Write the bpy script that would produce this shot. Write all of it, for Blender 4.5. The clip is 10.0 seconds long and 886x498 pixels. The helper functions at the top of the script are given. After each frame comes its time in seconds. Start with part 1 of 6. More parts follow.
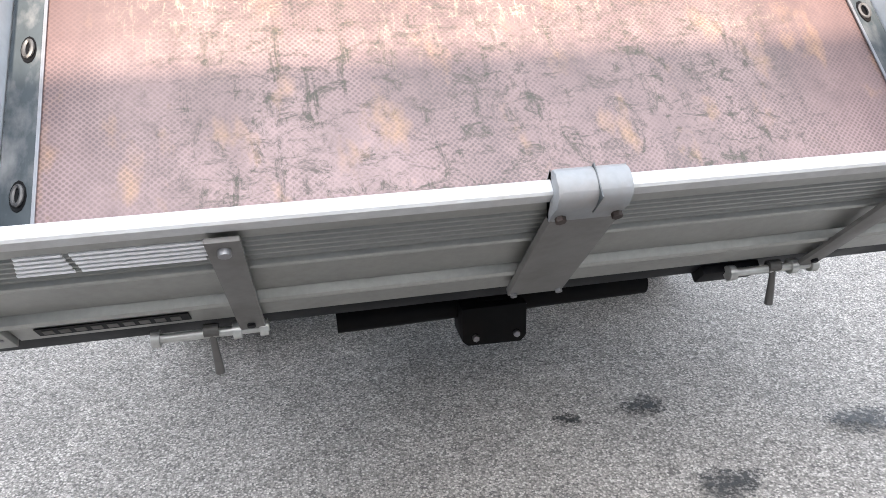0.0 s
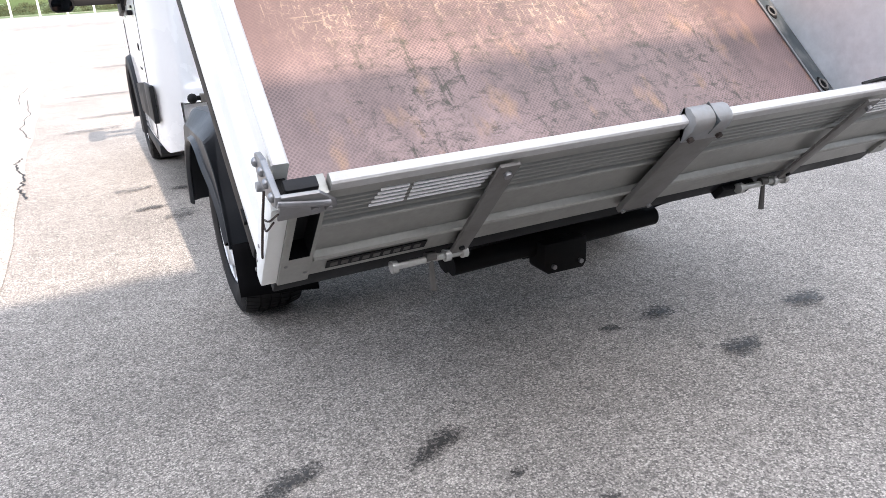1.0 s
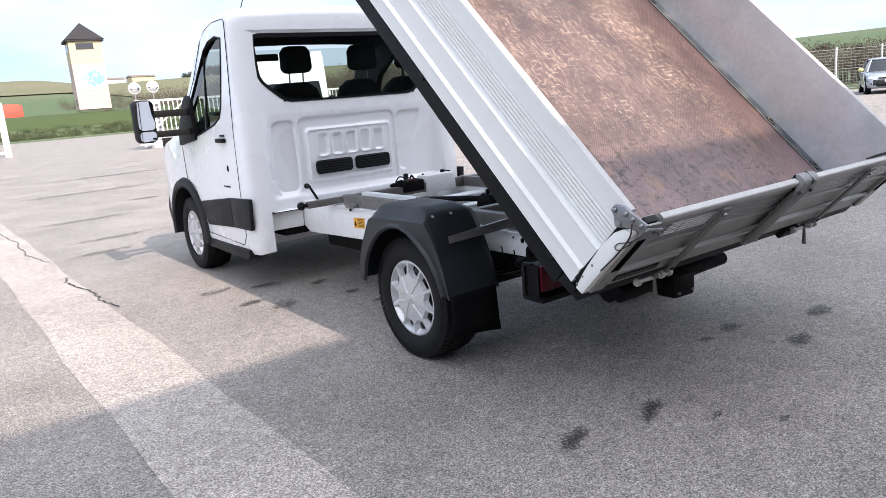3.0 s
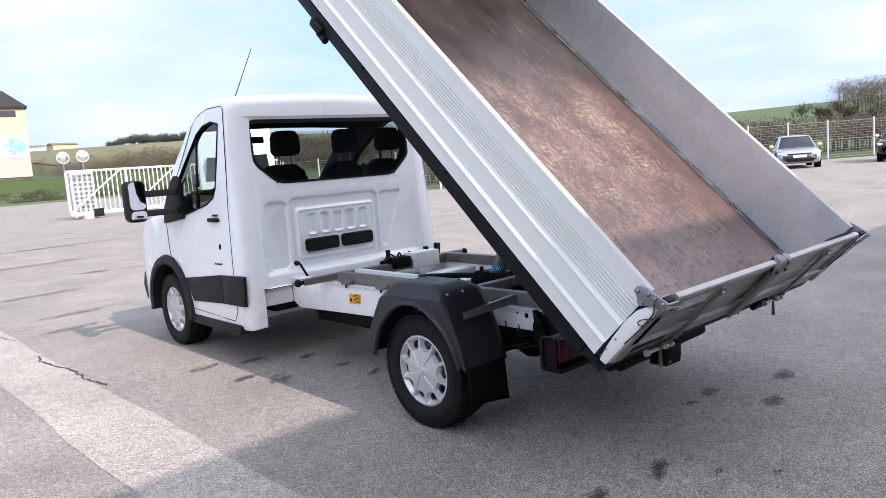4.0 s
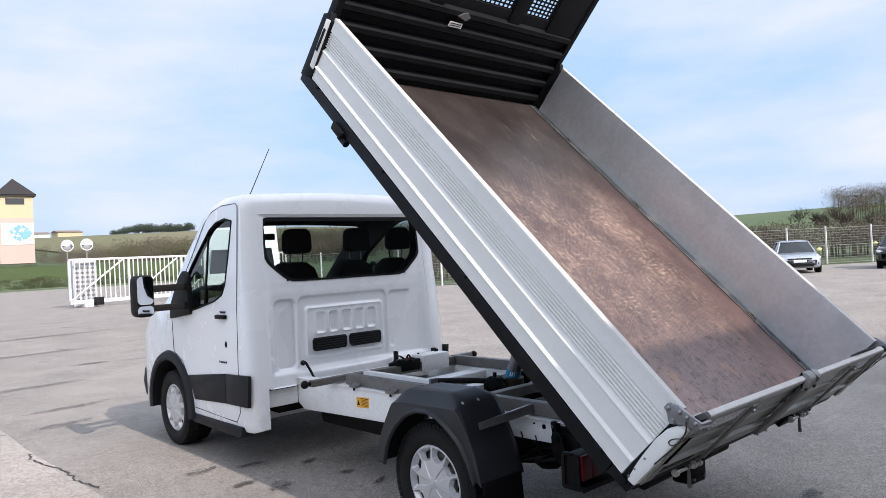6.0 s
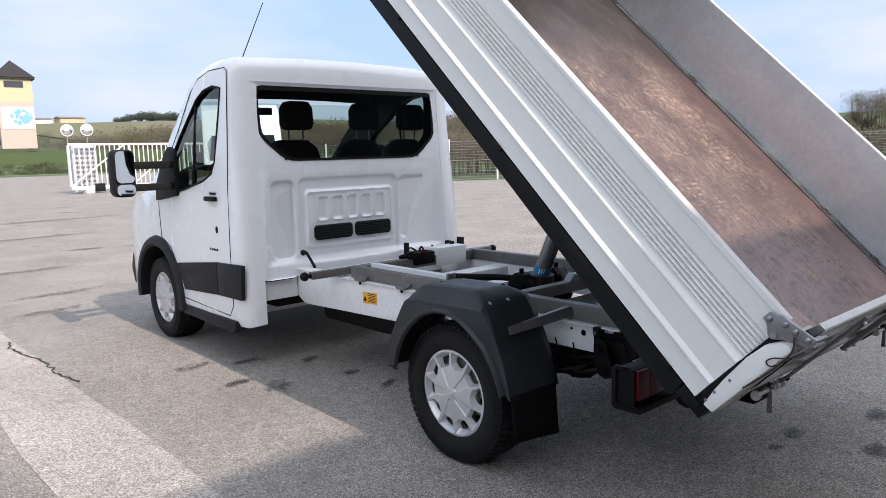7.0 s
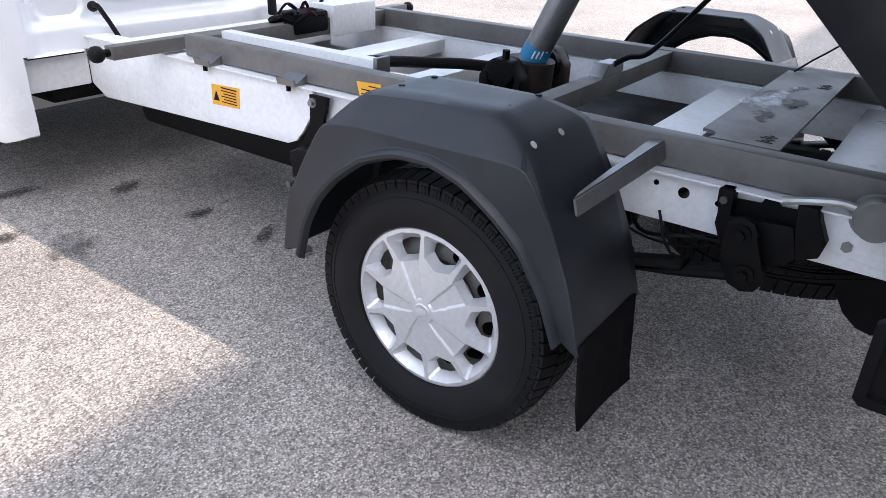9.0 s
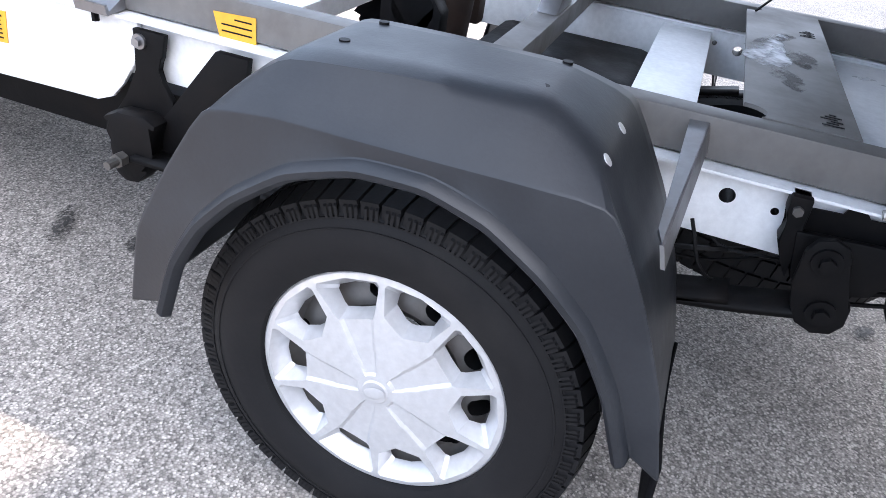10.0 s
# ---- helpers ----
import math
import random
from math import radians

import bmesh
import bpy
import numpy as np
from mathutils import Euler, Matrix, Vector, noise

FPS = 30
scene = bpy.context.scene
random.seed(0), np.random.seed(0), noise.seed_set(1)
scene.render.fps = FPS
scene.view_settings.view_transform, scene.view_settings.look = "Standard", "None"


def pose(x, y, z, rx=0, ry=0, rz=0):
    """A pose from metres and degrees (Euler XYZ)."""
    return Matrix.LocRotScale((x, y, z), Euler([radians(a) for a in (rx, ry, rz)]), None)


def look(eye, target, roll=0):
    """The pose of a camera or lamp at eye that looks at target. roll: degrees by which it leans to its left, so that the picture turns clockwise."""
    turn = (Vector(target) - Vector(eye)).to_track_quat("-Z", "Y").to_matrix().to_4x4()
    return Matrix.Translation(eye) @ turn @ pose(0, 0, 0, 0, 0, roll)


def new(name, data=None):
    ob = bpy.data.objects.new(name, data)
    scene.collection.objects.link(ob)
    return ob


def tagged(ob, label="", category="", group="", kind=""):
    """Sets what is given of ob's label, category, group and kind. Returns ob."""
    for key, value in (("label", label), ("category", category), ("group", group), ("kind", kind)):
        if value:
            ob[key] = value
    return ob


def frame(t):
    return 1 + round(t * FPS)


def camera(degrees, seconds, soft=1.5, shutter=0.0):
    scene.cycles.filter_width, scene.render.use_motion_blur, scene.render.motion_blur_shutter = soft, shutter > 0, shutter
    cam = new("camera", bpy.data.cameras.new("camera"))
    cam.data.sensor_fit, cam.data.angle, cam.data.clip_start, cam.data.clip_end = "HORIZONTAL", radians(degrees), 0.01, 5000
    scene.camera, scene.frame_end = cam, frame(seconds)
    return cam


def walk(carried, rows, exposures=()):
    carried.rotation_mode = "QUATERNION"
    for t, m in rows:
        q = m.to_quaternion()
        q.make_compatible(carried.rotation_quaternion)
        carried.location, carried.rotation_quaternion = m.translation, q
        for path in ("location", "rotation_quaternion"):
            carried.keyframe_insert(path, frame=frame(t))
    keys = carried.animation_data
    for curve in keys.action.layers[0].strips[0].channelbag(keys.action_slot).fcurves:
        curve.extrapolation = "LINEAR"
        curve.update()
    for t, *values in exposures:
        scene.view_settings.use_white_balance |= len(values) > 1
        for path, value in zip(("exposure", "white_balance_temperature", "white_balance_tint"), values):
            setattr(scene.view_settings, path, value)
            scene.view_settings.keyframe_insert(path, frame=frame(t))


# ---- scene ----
cam = camera(63.1, 10.0, soft=0.85)
PATH = [
    (0, (-0.475, -2.633, 1.257), (-0.118, -0.818, 0.498), -1.5),
    (0.5, (-0.931, -2.77, 1.238), (-0.333, -1.008, 0.505), -2.4),
    (1, (-1.39, -2.939, 1.265), (-0.592, -1.242, 0.569), -3.3),
    (1.5, (-1.741, -3.1, 1.296), (-0.812, -1.453, 0.646), -3.7),
    (2, (-2.191, -3.17, 1.354), (-1.172, -1.548, 0.78), -4.0),
    (2.5, (-2.656, -3.199, 1.371), (-1.572, -1.59, 0.883), -4.4),
    (2.7, (-2.814, -3.181, 1.361), (-1.707, -1.579, 0.904), -4.6),
    (3.8, (-3.479, -3.093, 1.506), (-2.186, -1.594, 1.219), -4.5),
    (4, (-3.546, -3.103, 1.518), (-2.219, -1.626, 1.275), -4.3),
    (4.5, (-3.58, -3.074, 1.521), (-2.201, -1.63, 1.405), -4.0),
    (5, (-3.597, -3.07, 1.585), (-2.207, -1.633, 1.593), -3.7),
    (5.2, (-3.61, -3.064, 1.605), (-2.222, -1.624, 1.652), -3.6),
    (6.3, (-3.505, -2.878, 1.527), (-2.17, -1.389, 1.498), -2.7),
    (6.5, (-3.408, -2.758, 1.492), (-2.079, -1.266, 1.403), -2.4),
    (7, (-3.191, -2.43, 1.455), (-1.871, -0.951, 1.192), -1.5),
    (7.5, (-2.96, -2.047, 1.396), (-1.632, -0.617, 0.96), -0.6),
    (8, (-2.653, -1.648, 1.33), (-1.296, -0.304, 0.737), 0.3),
    (8.5, (-2.416, -1.255, 1.281), (-1.011, -0.044, 0.533), 1.2),
    (9, (-2.186, -0.888, 1.232), (-0.716, 0.141, 0.35), 2.1),
    (9.5, (-1.938, -0.584, 1.182), (-0.383, 0.191, 0.19), 4.5),
    (10, (-1.78, -0.298, 1.131), (-0.147, 0.17, 0.076), 8.8),
]
walk(cam, [(t, look(eye, target, roll)) for t, eye, target, roll in PATH],
     exposures=((0, 2.42, 6560, 13), (0.5, 2.12, 6560, 14), (1, 1.94, 6580, 16), (2.5, 1.47, 6500, 17), (4, 1.12, 6300, 18), (5.2, 1.03, 6200, 18), (6.5, 0.80, 6390, 15), (7.5, 1.06, 6450, 17), (8.5, 1.55, 6450, 18), (9.5, 2.16, 6340, 19), (10, 2.58, 6330, 18)))

# ---------- world, sun, exposure ----------
SUN_EL, SUN_AZ = radians(34.0), 0.02      # the sun stands behind the walker, shadows run along +y
wd = bpy.data.worlds.new("sky")
scene.world = wd
wd.use_nodes = True
wn, wl = wd.node_tree.nodes, wd.node_tree.links
bg = wn["Background"]
sky = wn.new("ShaderNodeTexSky")
sky.sky_type, sky.sun_disc = "NISHITA", False
sky.sun_elevation, sky.sun_rotation = SUN_EL, radians(180)
sky.air_density, sky.dust_density, sky.ozone_density = 1.0, 2.5, 1.0
tc = wn.new("ShaderNodeTexCoord")
mp = wn.new("ShaderNodeMapping")
mp.inputs["Scale"].default_value = (1.0, 1.0, 3.4)
cl = wn.new("ShaderNodeTexNoise")
cl.inputs["Scale"].default_value, cl.inputs["Detail"].default_value = 2.3, 7.0
cl.inputs["Roughness"].default_value = 0.52
rmp = wn.new("ShaderNodeValToRGB")
rmp.color_ramp.elements[0].position, rmp.color_ramp.elements[1].position = 0.38, 0.66
rmp.color_ramp.elements[0].color, rmp.color_ramp.elements[1].color = (0.0, 0.0, 0.0, 1), (1, 1, 1, 1)
mixc = wn.new("ShaderNodeMix")
mixc.data_type = "RGBA"
wl.new(tc.outputs["Generated"], mp.inputs["Vector"])
wl.new(mp.outputs["Vector"], cl.inputs["Vector"])
wl.new(cl.outputs["Fac"], rmp.inputs["Fac"])
wl.new(rmp.outputs["Color"], mixc.inputs[0])
haze = wn.new("ShaderNodeMix")
haze.data_type = "RGBA"
haze.inputs[0].default_value = 0.8
wl.new(sky.outputs["Color"], haze.inputs[6])
wl.new(haze.outputs[2], mixc.inputs[6])
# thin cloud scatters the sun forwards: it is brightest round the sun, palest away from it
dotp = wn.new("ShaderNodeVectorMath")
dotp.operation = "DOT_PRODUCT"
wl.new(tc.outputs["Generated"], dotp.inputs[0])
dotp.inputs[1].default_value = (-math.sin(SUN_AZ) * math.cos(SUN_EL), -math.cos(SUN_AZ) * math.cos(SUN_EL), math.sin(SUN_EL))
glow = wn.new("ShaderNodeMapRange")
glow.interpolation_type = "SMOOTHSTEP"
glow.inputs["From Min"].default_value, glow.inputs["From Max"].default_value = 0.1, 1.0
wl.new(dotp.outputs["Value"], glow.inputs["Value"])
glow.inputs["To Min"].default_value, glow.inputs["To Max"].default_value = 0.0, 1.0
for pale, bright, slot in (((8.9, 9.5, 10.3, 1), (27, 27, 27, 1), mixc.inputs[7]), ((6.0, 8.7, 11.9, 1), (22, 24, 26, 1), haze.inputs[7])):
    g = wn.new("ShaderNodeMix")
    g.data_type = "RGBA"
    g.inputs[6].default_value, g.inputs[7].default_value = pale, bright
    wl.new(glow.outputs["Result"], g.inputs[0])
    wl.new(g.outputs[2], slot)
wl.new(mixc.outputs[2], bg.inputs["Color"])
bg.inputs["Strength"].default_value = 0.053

sun_data = bpy.data.lights.new("sun", "SUN")
sun_data.energy, sun_data.angle, sun_data.color = 2.8, radians(0.55), (1.0, 0.89, 0.76)
sun = new("sun", sun_data)
to_sun = Vector((-math.sin(SUN_AZ) * math.cos(SUN_EL), -math.cos(SUN_AZ) * math.cos(SUN_EL), math.sin(SUN_EL)))
sun.matrix_world = look(to_sun * 60, (0, 0, 0))


# ---------- materials ----------
def mat_new(name, color, rough=0.5, metal=0.0, coat=0.0):
    m = bpy.data.materials.new(name)
    m.use_nodes = True
    b = m.node_tree.nodes["Principled BSDF"]
    b.inputs["Base Color"].default_value = (*color, 1)
    b.inputs["Roughness"].default_value, b.inputs["Metallic"].default_value = rough, metal
    b.inputs["Coat Weight"].default_value = coat
    return m, m.node_tree.nodes, m.node_tree.links, b


def noise_tex(n, l, scale, detail=4.0, rough=0.55, stretch=None, coords="Object"):
    t = n.new("ShaderNodeTexNoise")
    t.inputs["Scale"].default_value, t.inputs["Detail"].default_value, t.inputs["Roughness"].default_value = scale, detail, rough
    c = n.new("ShaderNodeTexCoord")
    if stretch:
        mm = n.new("ShaderNodeMapping")
        mm.inputs["Scale"].default_value = stretch
        l.new(c.outputs[coords], mm.inputs["Vector"])
        l.new(mm.outputs["Vector"], t.inputs["Vector"])
    else:
        l.new(c.outputs[coords], t.inputs["Vector"])
    return t


def ramp(n, l, src, stops):
    r = n.new("ShaderNodeValToRGB")
    e = r.color_ramp.elements
    while len(e) < len(stops):
        e.new(0.5)
    for el, (p, c) in zip(e, stops):
        el.position = p
        el.color = (*c, 1) if isinstance(c, tuple) else (c, c, c, 1)
    l.new(src, r.inputs["Fac"])
    return r.outputs["Color"]


def mix(n, l, fac, a, b, kind="MIX"):
    x = n.new("ShaderNodeMix")
    x.data_type, x.blend_type = "RGBA", kind
    for s, v in ((0, fac), (6, a), (7, b)):
        if hasattr(v, "is_output"):
            l.new(v, x.inputs[s])
        elif isinstance(v, tuple):
            x.inputs[s].default_value = (*v, 1)
        else:
            x.inputs[s].default_value = v
    return x.outputs[2]


def bump(n, l, b, src, strength, dist):
    k = n.new("ShaderNodeBump")
    k.inputs["Strength"].default_value, k.inputs["Distance"].default_value = strength, dist
    l.new(src, k.inputs["Height"])
    l.new(k.outputs["Normal"], b.inputs["Normal"])


def worn(name, color, rough, metal=0.0, dirt=(0.1, 0.09, 0.08), amount=0.25, scale=6.0, grain=90.0, relief=0.15, coat=0.0, stretch=None, spec=0.5, even=0.88):
    """A painted or plain surface with blotches at one scale and grain at another."""
    m, n, l, b = mat_new(name, color, rough, metal, coat)
    b.inputs["Specular IOR Level"].default_value = spec
    big = noise_tex(n, l, scale, 5.0, 0.6, stretch)
    fine = noise_tex(n, l, grain, 3.0, 0.6, stretch)
    mask = ramp(n, l, big.outputs["Fac"], [(0.48, 0.0), (0.78, amount)])
    base = mix(n, l, mask, color, dirt)
    shade = ramp(n, l, fine.outputs["Fac"], [(0.3, even), (0.7, 1.0)])
    l.new(mix(n, l, 1.0, base, shade, "MULTIPLY"), b.inputs["Base Color"])
    rr = ramp(n, l, big.outputs["Fac"], [(0.3, max(0.02, rough - 0.08)), (0.75, min(1.0, rough + 0.15))])
    l.new(rr, b.inputs["Roughness"])
    if relief:
        bump(n, l, b, fine.outputs["Fac"], relief, 0.002)
    return m


M_WHITE = worn("white_paint", (0.84, 0.86, 0.89), 0.22, 0, (0.62, 0.60, 0.57), 0.06, 2.0, 40.0, 0.0, 0.6, even=0.985)
M_WHITE_FRAME = worn("white_frame_paint", (0.88, 0.89, 0.90), 0.35, 0, (0.45, 0.40, 0.35), 0.15, 7.0, 60.0, 0.05)
M_ALU = worn("light_grey_aluminium_paint", (0.80, 0.802, 0.775), 0.38, 0.05, (0.5, 0.48, 0.45), 0.12, 3.0, 70.0, 0.03, even=0.96)
M_ALU_IN = worn("bare_grey_sheet", (0.80, 0.82, 0.85), 0.40, 0.55, (0.36, 0.36, 0.36), 0.5, 2.2, 35.0, 0.06)
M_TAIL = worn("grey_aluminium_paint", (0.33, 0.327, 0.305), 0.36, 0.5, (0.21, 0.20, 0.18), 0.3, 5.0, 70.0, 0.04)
M_EDGE = worn("worn_white_edge", (0.52, 0.515, 0.51), 0.5, 0.0, (0.42, 0.36, 0.33), 0.45, 9.0, 60.0, 0.15)
M_CAP = worn("weathered_grey_casting", (0.25, 0.255, 0.26), 0.55, 0.1, (0.28, 0.2, 0.15), 0.35, 14.0, 60.0, 0.1)
M_STEEL = worn("galvanised_steel", (0.27, 0.27, 0.28), 0.38, 0.75, (0.20, 0.16, 0.13), 0.5, 8.0, 50.0, 0.15)
M_PIN = worn("bright_zinc_steel", (0.52, 0.52, 0.50), 0.35, 0.6, (0.25, 0.2, 0.16), 0.5, 16.0, 60.0, 0.1)
M_RAIL = worn("dull_grey_subframe_steel", (0.165, 0.158, 0.150), 0.5, 0.2, (0.095, 0.078, 0.067), 0.6, 6.0, 50.0, 0.15)
M_BLACK = worn("black_frame_paint", (0.009, 0.010, 0.012), 0.45, 0.0, (0.035, 0.032, 0.03), 0.25, 6.0, 60.0, 0.1, spec=0.12)
M_GREEN = worn("dark_floor_border_steel", (0.055, 0.065, 0.07), 0.45, 0.3, (0.30, 0.29, 0.28), 0.75, 13.0, 60.0, 0.2, spec=0.2, stretch=(1.0, 0.5, 1.0))
M_FENDER = worn("black_fender_plastic", (0.013, 0.0155, 0.020), 0.42, 0.0, (0.055, 0.058, 0.064), 0.36, 4.0, 160.0, 0.12, spec=0.42)
M_CLAD = worn("dark_grey_cladding_plastic", (0.018, 0.019, 0.022), 0.5, 0.0, (0.045, 0.042, 0.04), 0.3, 5.0, 180.0, 0.15, spec=0.15)
M_RUBBER = worn("black_rubber", (0.006, 0.006, 0.007), 0.7, 0.0, (0.020, 0.019, 0.018), 0.3, 9.0, 140.0, 0.25, spec=0.05)
M_TYRE = worn("dusty_tyre_rubber", (0.008, 0.008, 0.009), 0.64, 0.0, (0.034, 0.032, 0.030), 0.38, 7.0, 140.0, 0.2, spec=0.22)
M_GRIME = worn("oily_black_metal", (0.005, 0.005, 0.0055), 0.5, 0.0, (0.022, 0.016, 0.013), 0.35, 10.0, 70.0, 0.3, spec=0.1)
M_RUST = worn("rusty_brown_metal", (0.034, 0.020, 0.015), 0.6, 0.1, (0.012, 0.010, 0.009), 0.6, 14.0, 70.0, 0.3)
M_HUB = worn("silver_hubcap_plastic", (0.62, 0.625, 0.64), 0.36, 0.45, (0.33, 0.31, 0.29), 0.25, 8.0, 60.0, 0.0, 0.15)
M_RIM = worn("dark_steel_rim", (0.125, 0.118, 0.112), 0.5, 0.6, (0.04, 0.035, 0.03), 0.4, 10.0, 60.0, 0.1)
M_BRIGHT = worn("ground_bright_steel", (0.82, 0.83, 0.85), 0.4, 0.2, (0.3, 0.27, 0.25), 0.4, 12.0, 80.0, 0.05)
M_WHEELRIM = worn("grey_steel_wheel", (0.15, 0.145, 0.14), 0.5, 0.2, (0.09, 0.07, 0.055), 0.6, 14.0, 60.0, 0.1)
M_CHROME, *_ = mat_new("polished_cylinder_steel", (0.36, 0.37, 0.39), 0.28, 1.0)
M_SEAT = worn("dark_seat_fabric", (0.022, 0.023, 0.026), 0.9, 0.0, (0.05, 0.05, 0.05), 0.3, 6.0, 200.0, 0.3, spec=0.2)
M_TRIM = worn("dark_interior_trim", (0.04, 0.04, 0.043), 0.65, 0.0, (0.07, 0.07, 0.07), 0.3, 6.0, 120.0, 0.1, spec=0.2)
M_YELLOW = worn("yellow_sticker", (0.85, 0.42, 0.03), 0.5, 0.0, (0.5, 0.25, 0.05), 0.2, 20.0, 80.0, 0.0)
M_INK, *_, b_ink = mat_new("black_print", (0.010, 0.010, 0.011), 0.5)
b_ink.inputs["Specular IOR Level"].default_value = 0.1
M_BLUE, *_ = mat_new("blue_sticker", (0.02, 0.22, 0.42), 0.45)
M_WHITEPRINT, *_ = mat_new("white_print", (0.8, 0.8, 0.8), 0.5)
M_REFLECT, *_ = mat_new("white_reflective_film", (0.92, 0.92, 0.93), 0.3)
M_RED, *_, b_red = mat_new("red_lens", (0.065, 0.001, 0.007), 0.35)
b_red.inputs["Specular IOR Level"].default_value = 0.15
M_AMBER, *_, b_amb = mat_new("dull_orange_lens", (0.055, 0.004, 0.010), 0.35)
b_amb.inputs["Specular IOR Level"].default_value = 0.15
M_LENS, *_ = mat_new("smoky_lens", (0.045, 0.03, 0.031), 0.4)
M_MIRROR, *_ = mat_new("mirror_glass", (0.85, 0.86, 0.88), 0.02, 1.0)
M_WEED = worn("rough_olive_weeds", (0.032, 0.042, 0.012), 0.95, 0.0, (0.075, 0.060, 0.027), 0.7, 0.6, 3.0, 0.0)


def glass_mat(name, tint, dark):
    """Thin pane: tinted see-through with a mirror-like sheen."""
    m = bpy.data.materials.new(name)
    m.use_nodes = True
    n, l = m.node_tree.nodes, m.node_tree.links
    n.remove(n["Principled BSDF"])
    tr, gl, mx, fr = n.new("ShaderNodeBsdfTransparent"), n.new("ShaderNodeBsdfGlossy"), n.new("ShaderNodeMixShader"), n.new("ShaderNodeFresnel")
    tr.inputs["Color"].default_value = (*tint, 1)
    gl.inputs["Roughness"].default_value = 0.02
    fr.inputs["IOR"].default_value = dark
    l.new(fr.outputs["Fac"], mx.inputs["Fac"])
    l.new(tr.outputs["BSDF"], mx.inputs[1])
    l.new(gl.outputs["BSDF"], mx.inputs[2])
    l.new(mx.outputs["Shader"], n["Material Output"].inputs["Surface"])
    return m


M_GLASS = glass_mat("tinted_glass", (0.74, 0.80, 0.78), 1.4)
M_SIDEGLASS = glass_mat("side_window_glass", (0.40, 0.47, 0.455), 1.5)
M_REARGLASS = glass_mat("rear_window_glass", (0.68, 0.74, 0.72), 1.4)


def asphalt_mat(name, light, mid, dark, blotch=0.35):
    m, n, l, b = mat_new(name, mid, 0.85)
    stones = n.new("ShaderNodeTexVoronoi")
    stones.inputs["Scale"].default_value = 180.0
    c = n.new("ShaderNodeTexCoord")
    l.new(c.outputs["Object"], stones.inputs["Vector"])
    sep = n.new("ShaderNodeSeparateColor")
    l.new(stones.outputs["Color"], sep.inputs["Color"])
    chips = ramp(n, l, sep.outputs["Red"], [(0.0, dark), (0.32, tuple(.82 * q for q in mid)), (0.70, tuple(1.12 * q for q in mid)), (1.0, light)])
    joints = ramp(n, l, stones.outputs["Distance"], [(0.32, 1.01), (0.74, 0.60)])
    col = mix(n, l, 1.0, chips, joints, "MULTIPLY")
    patch = noise_tex(n, l, 0.9, 6.0, 0.62)
    fine = noise_tex(n, l, 14.0, 4.0, 0.6)
    col = mix(n, l, 1.0, col, ramp(n, l, patch.outputs["Fac"], [(0.3, 1.0 - blotch), (0.65, 1.08)]), "MULTIPLY")
    col = mix(n, l, 1.0, col, ramp(n, l, fine.outputs["Fac"], [(0.3, 0.82), (0.7, 1.08)]), "MULTIPLY")
    l.new(col, b.inputs["Base Color"])
    bump(n, l, b, stones.outputs["Distance"], 0.28, 0.004)
    return m


M_ASPHALT = asphalt_mat("weathered_asphalt", (0.57, 0.520, 0.472), (0.325, 0.297, 0.270), (0.125, 0.114, 0.104), 0.24)
M_BAND = asphalt_mat("pale_repair_strip", (0.80, 0.735, 0.67), (0.465, 0.421, 0.378), (0.17, 0.148, 0.13), 0.22)
M_CRACK, *_ = mat_new("tar_crack", (0.02, 0.02, 0.02), 0.7)


def stain_mat(name, colour, strength, grain):
    """Wet-looking oil stain: the attribute 'fade' falls from the middle to the rim."""
    m, n, l, b = mat_new(name, colour, 0.6)
    at = n.new("ShaderNodeAttribute")
    at.attribute_name = "fade"
    nz = noise_tex(n, l, grain, 5.0, 0.7)
    add = n.new("ShaderNodeMath")
    add.operation = "MULTIPLY_ADD"
    l.new(nz.outputs["Fac"], add.inputs[0])
    add.inputs[1].default_value = 4.0
    sub = n.new("ShaderNodeMath")
    sub.operation = "SUBTRACT"
    l.new(at.outputs["Fac"], sub.inputs[0])
    sub.inputs[1].default_value = 2.0
    l.new(sub.outputs["Value"], add.inputs[2])
    al = ramp(n, l, add.outputs["Value"], [(0.1, 0.0), (0.75, strength)])
    l.new(al, b.inputs["Alpha"])
    return m


M_STAIN = stain_mat("oil_stain", (0.030, 0.028, 0.026), 0.92, 55.0)
# ground steel with the sky's reflection put into its pale colour
M_GROUND_GLINT = stain_mat("glinting_ground_steel", (0.80, 0.81, 0.83), 1.0, 4.0)
M_BURN = stain_mat("heat_burn", (0.07, 0.065, 0.06), 0.75, 18.0)
M_FAINT = stain_mat("faint_stain", (0.08, 0.075, 0.07), 0.55, 12.0)


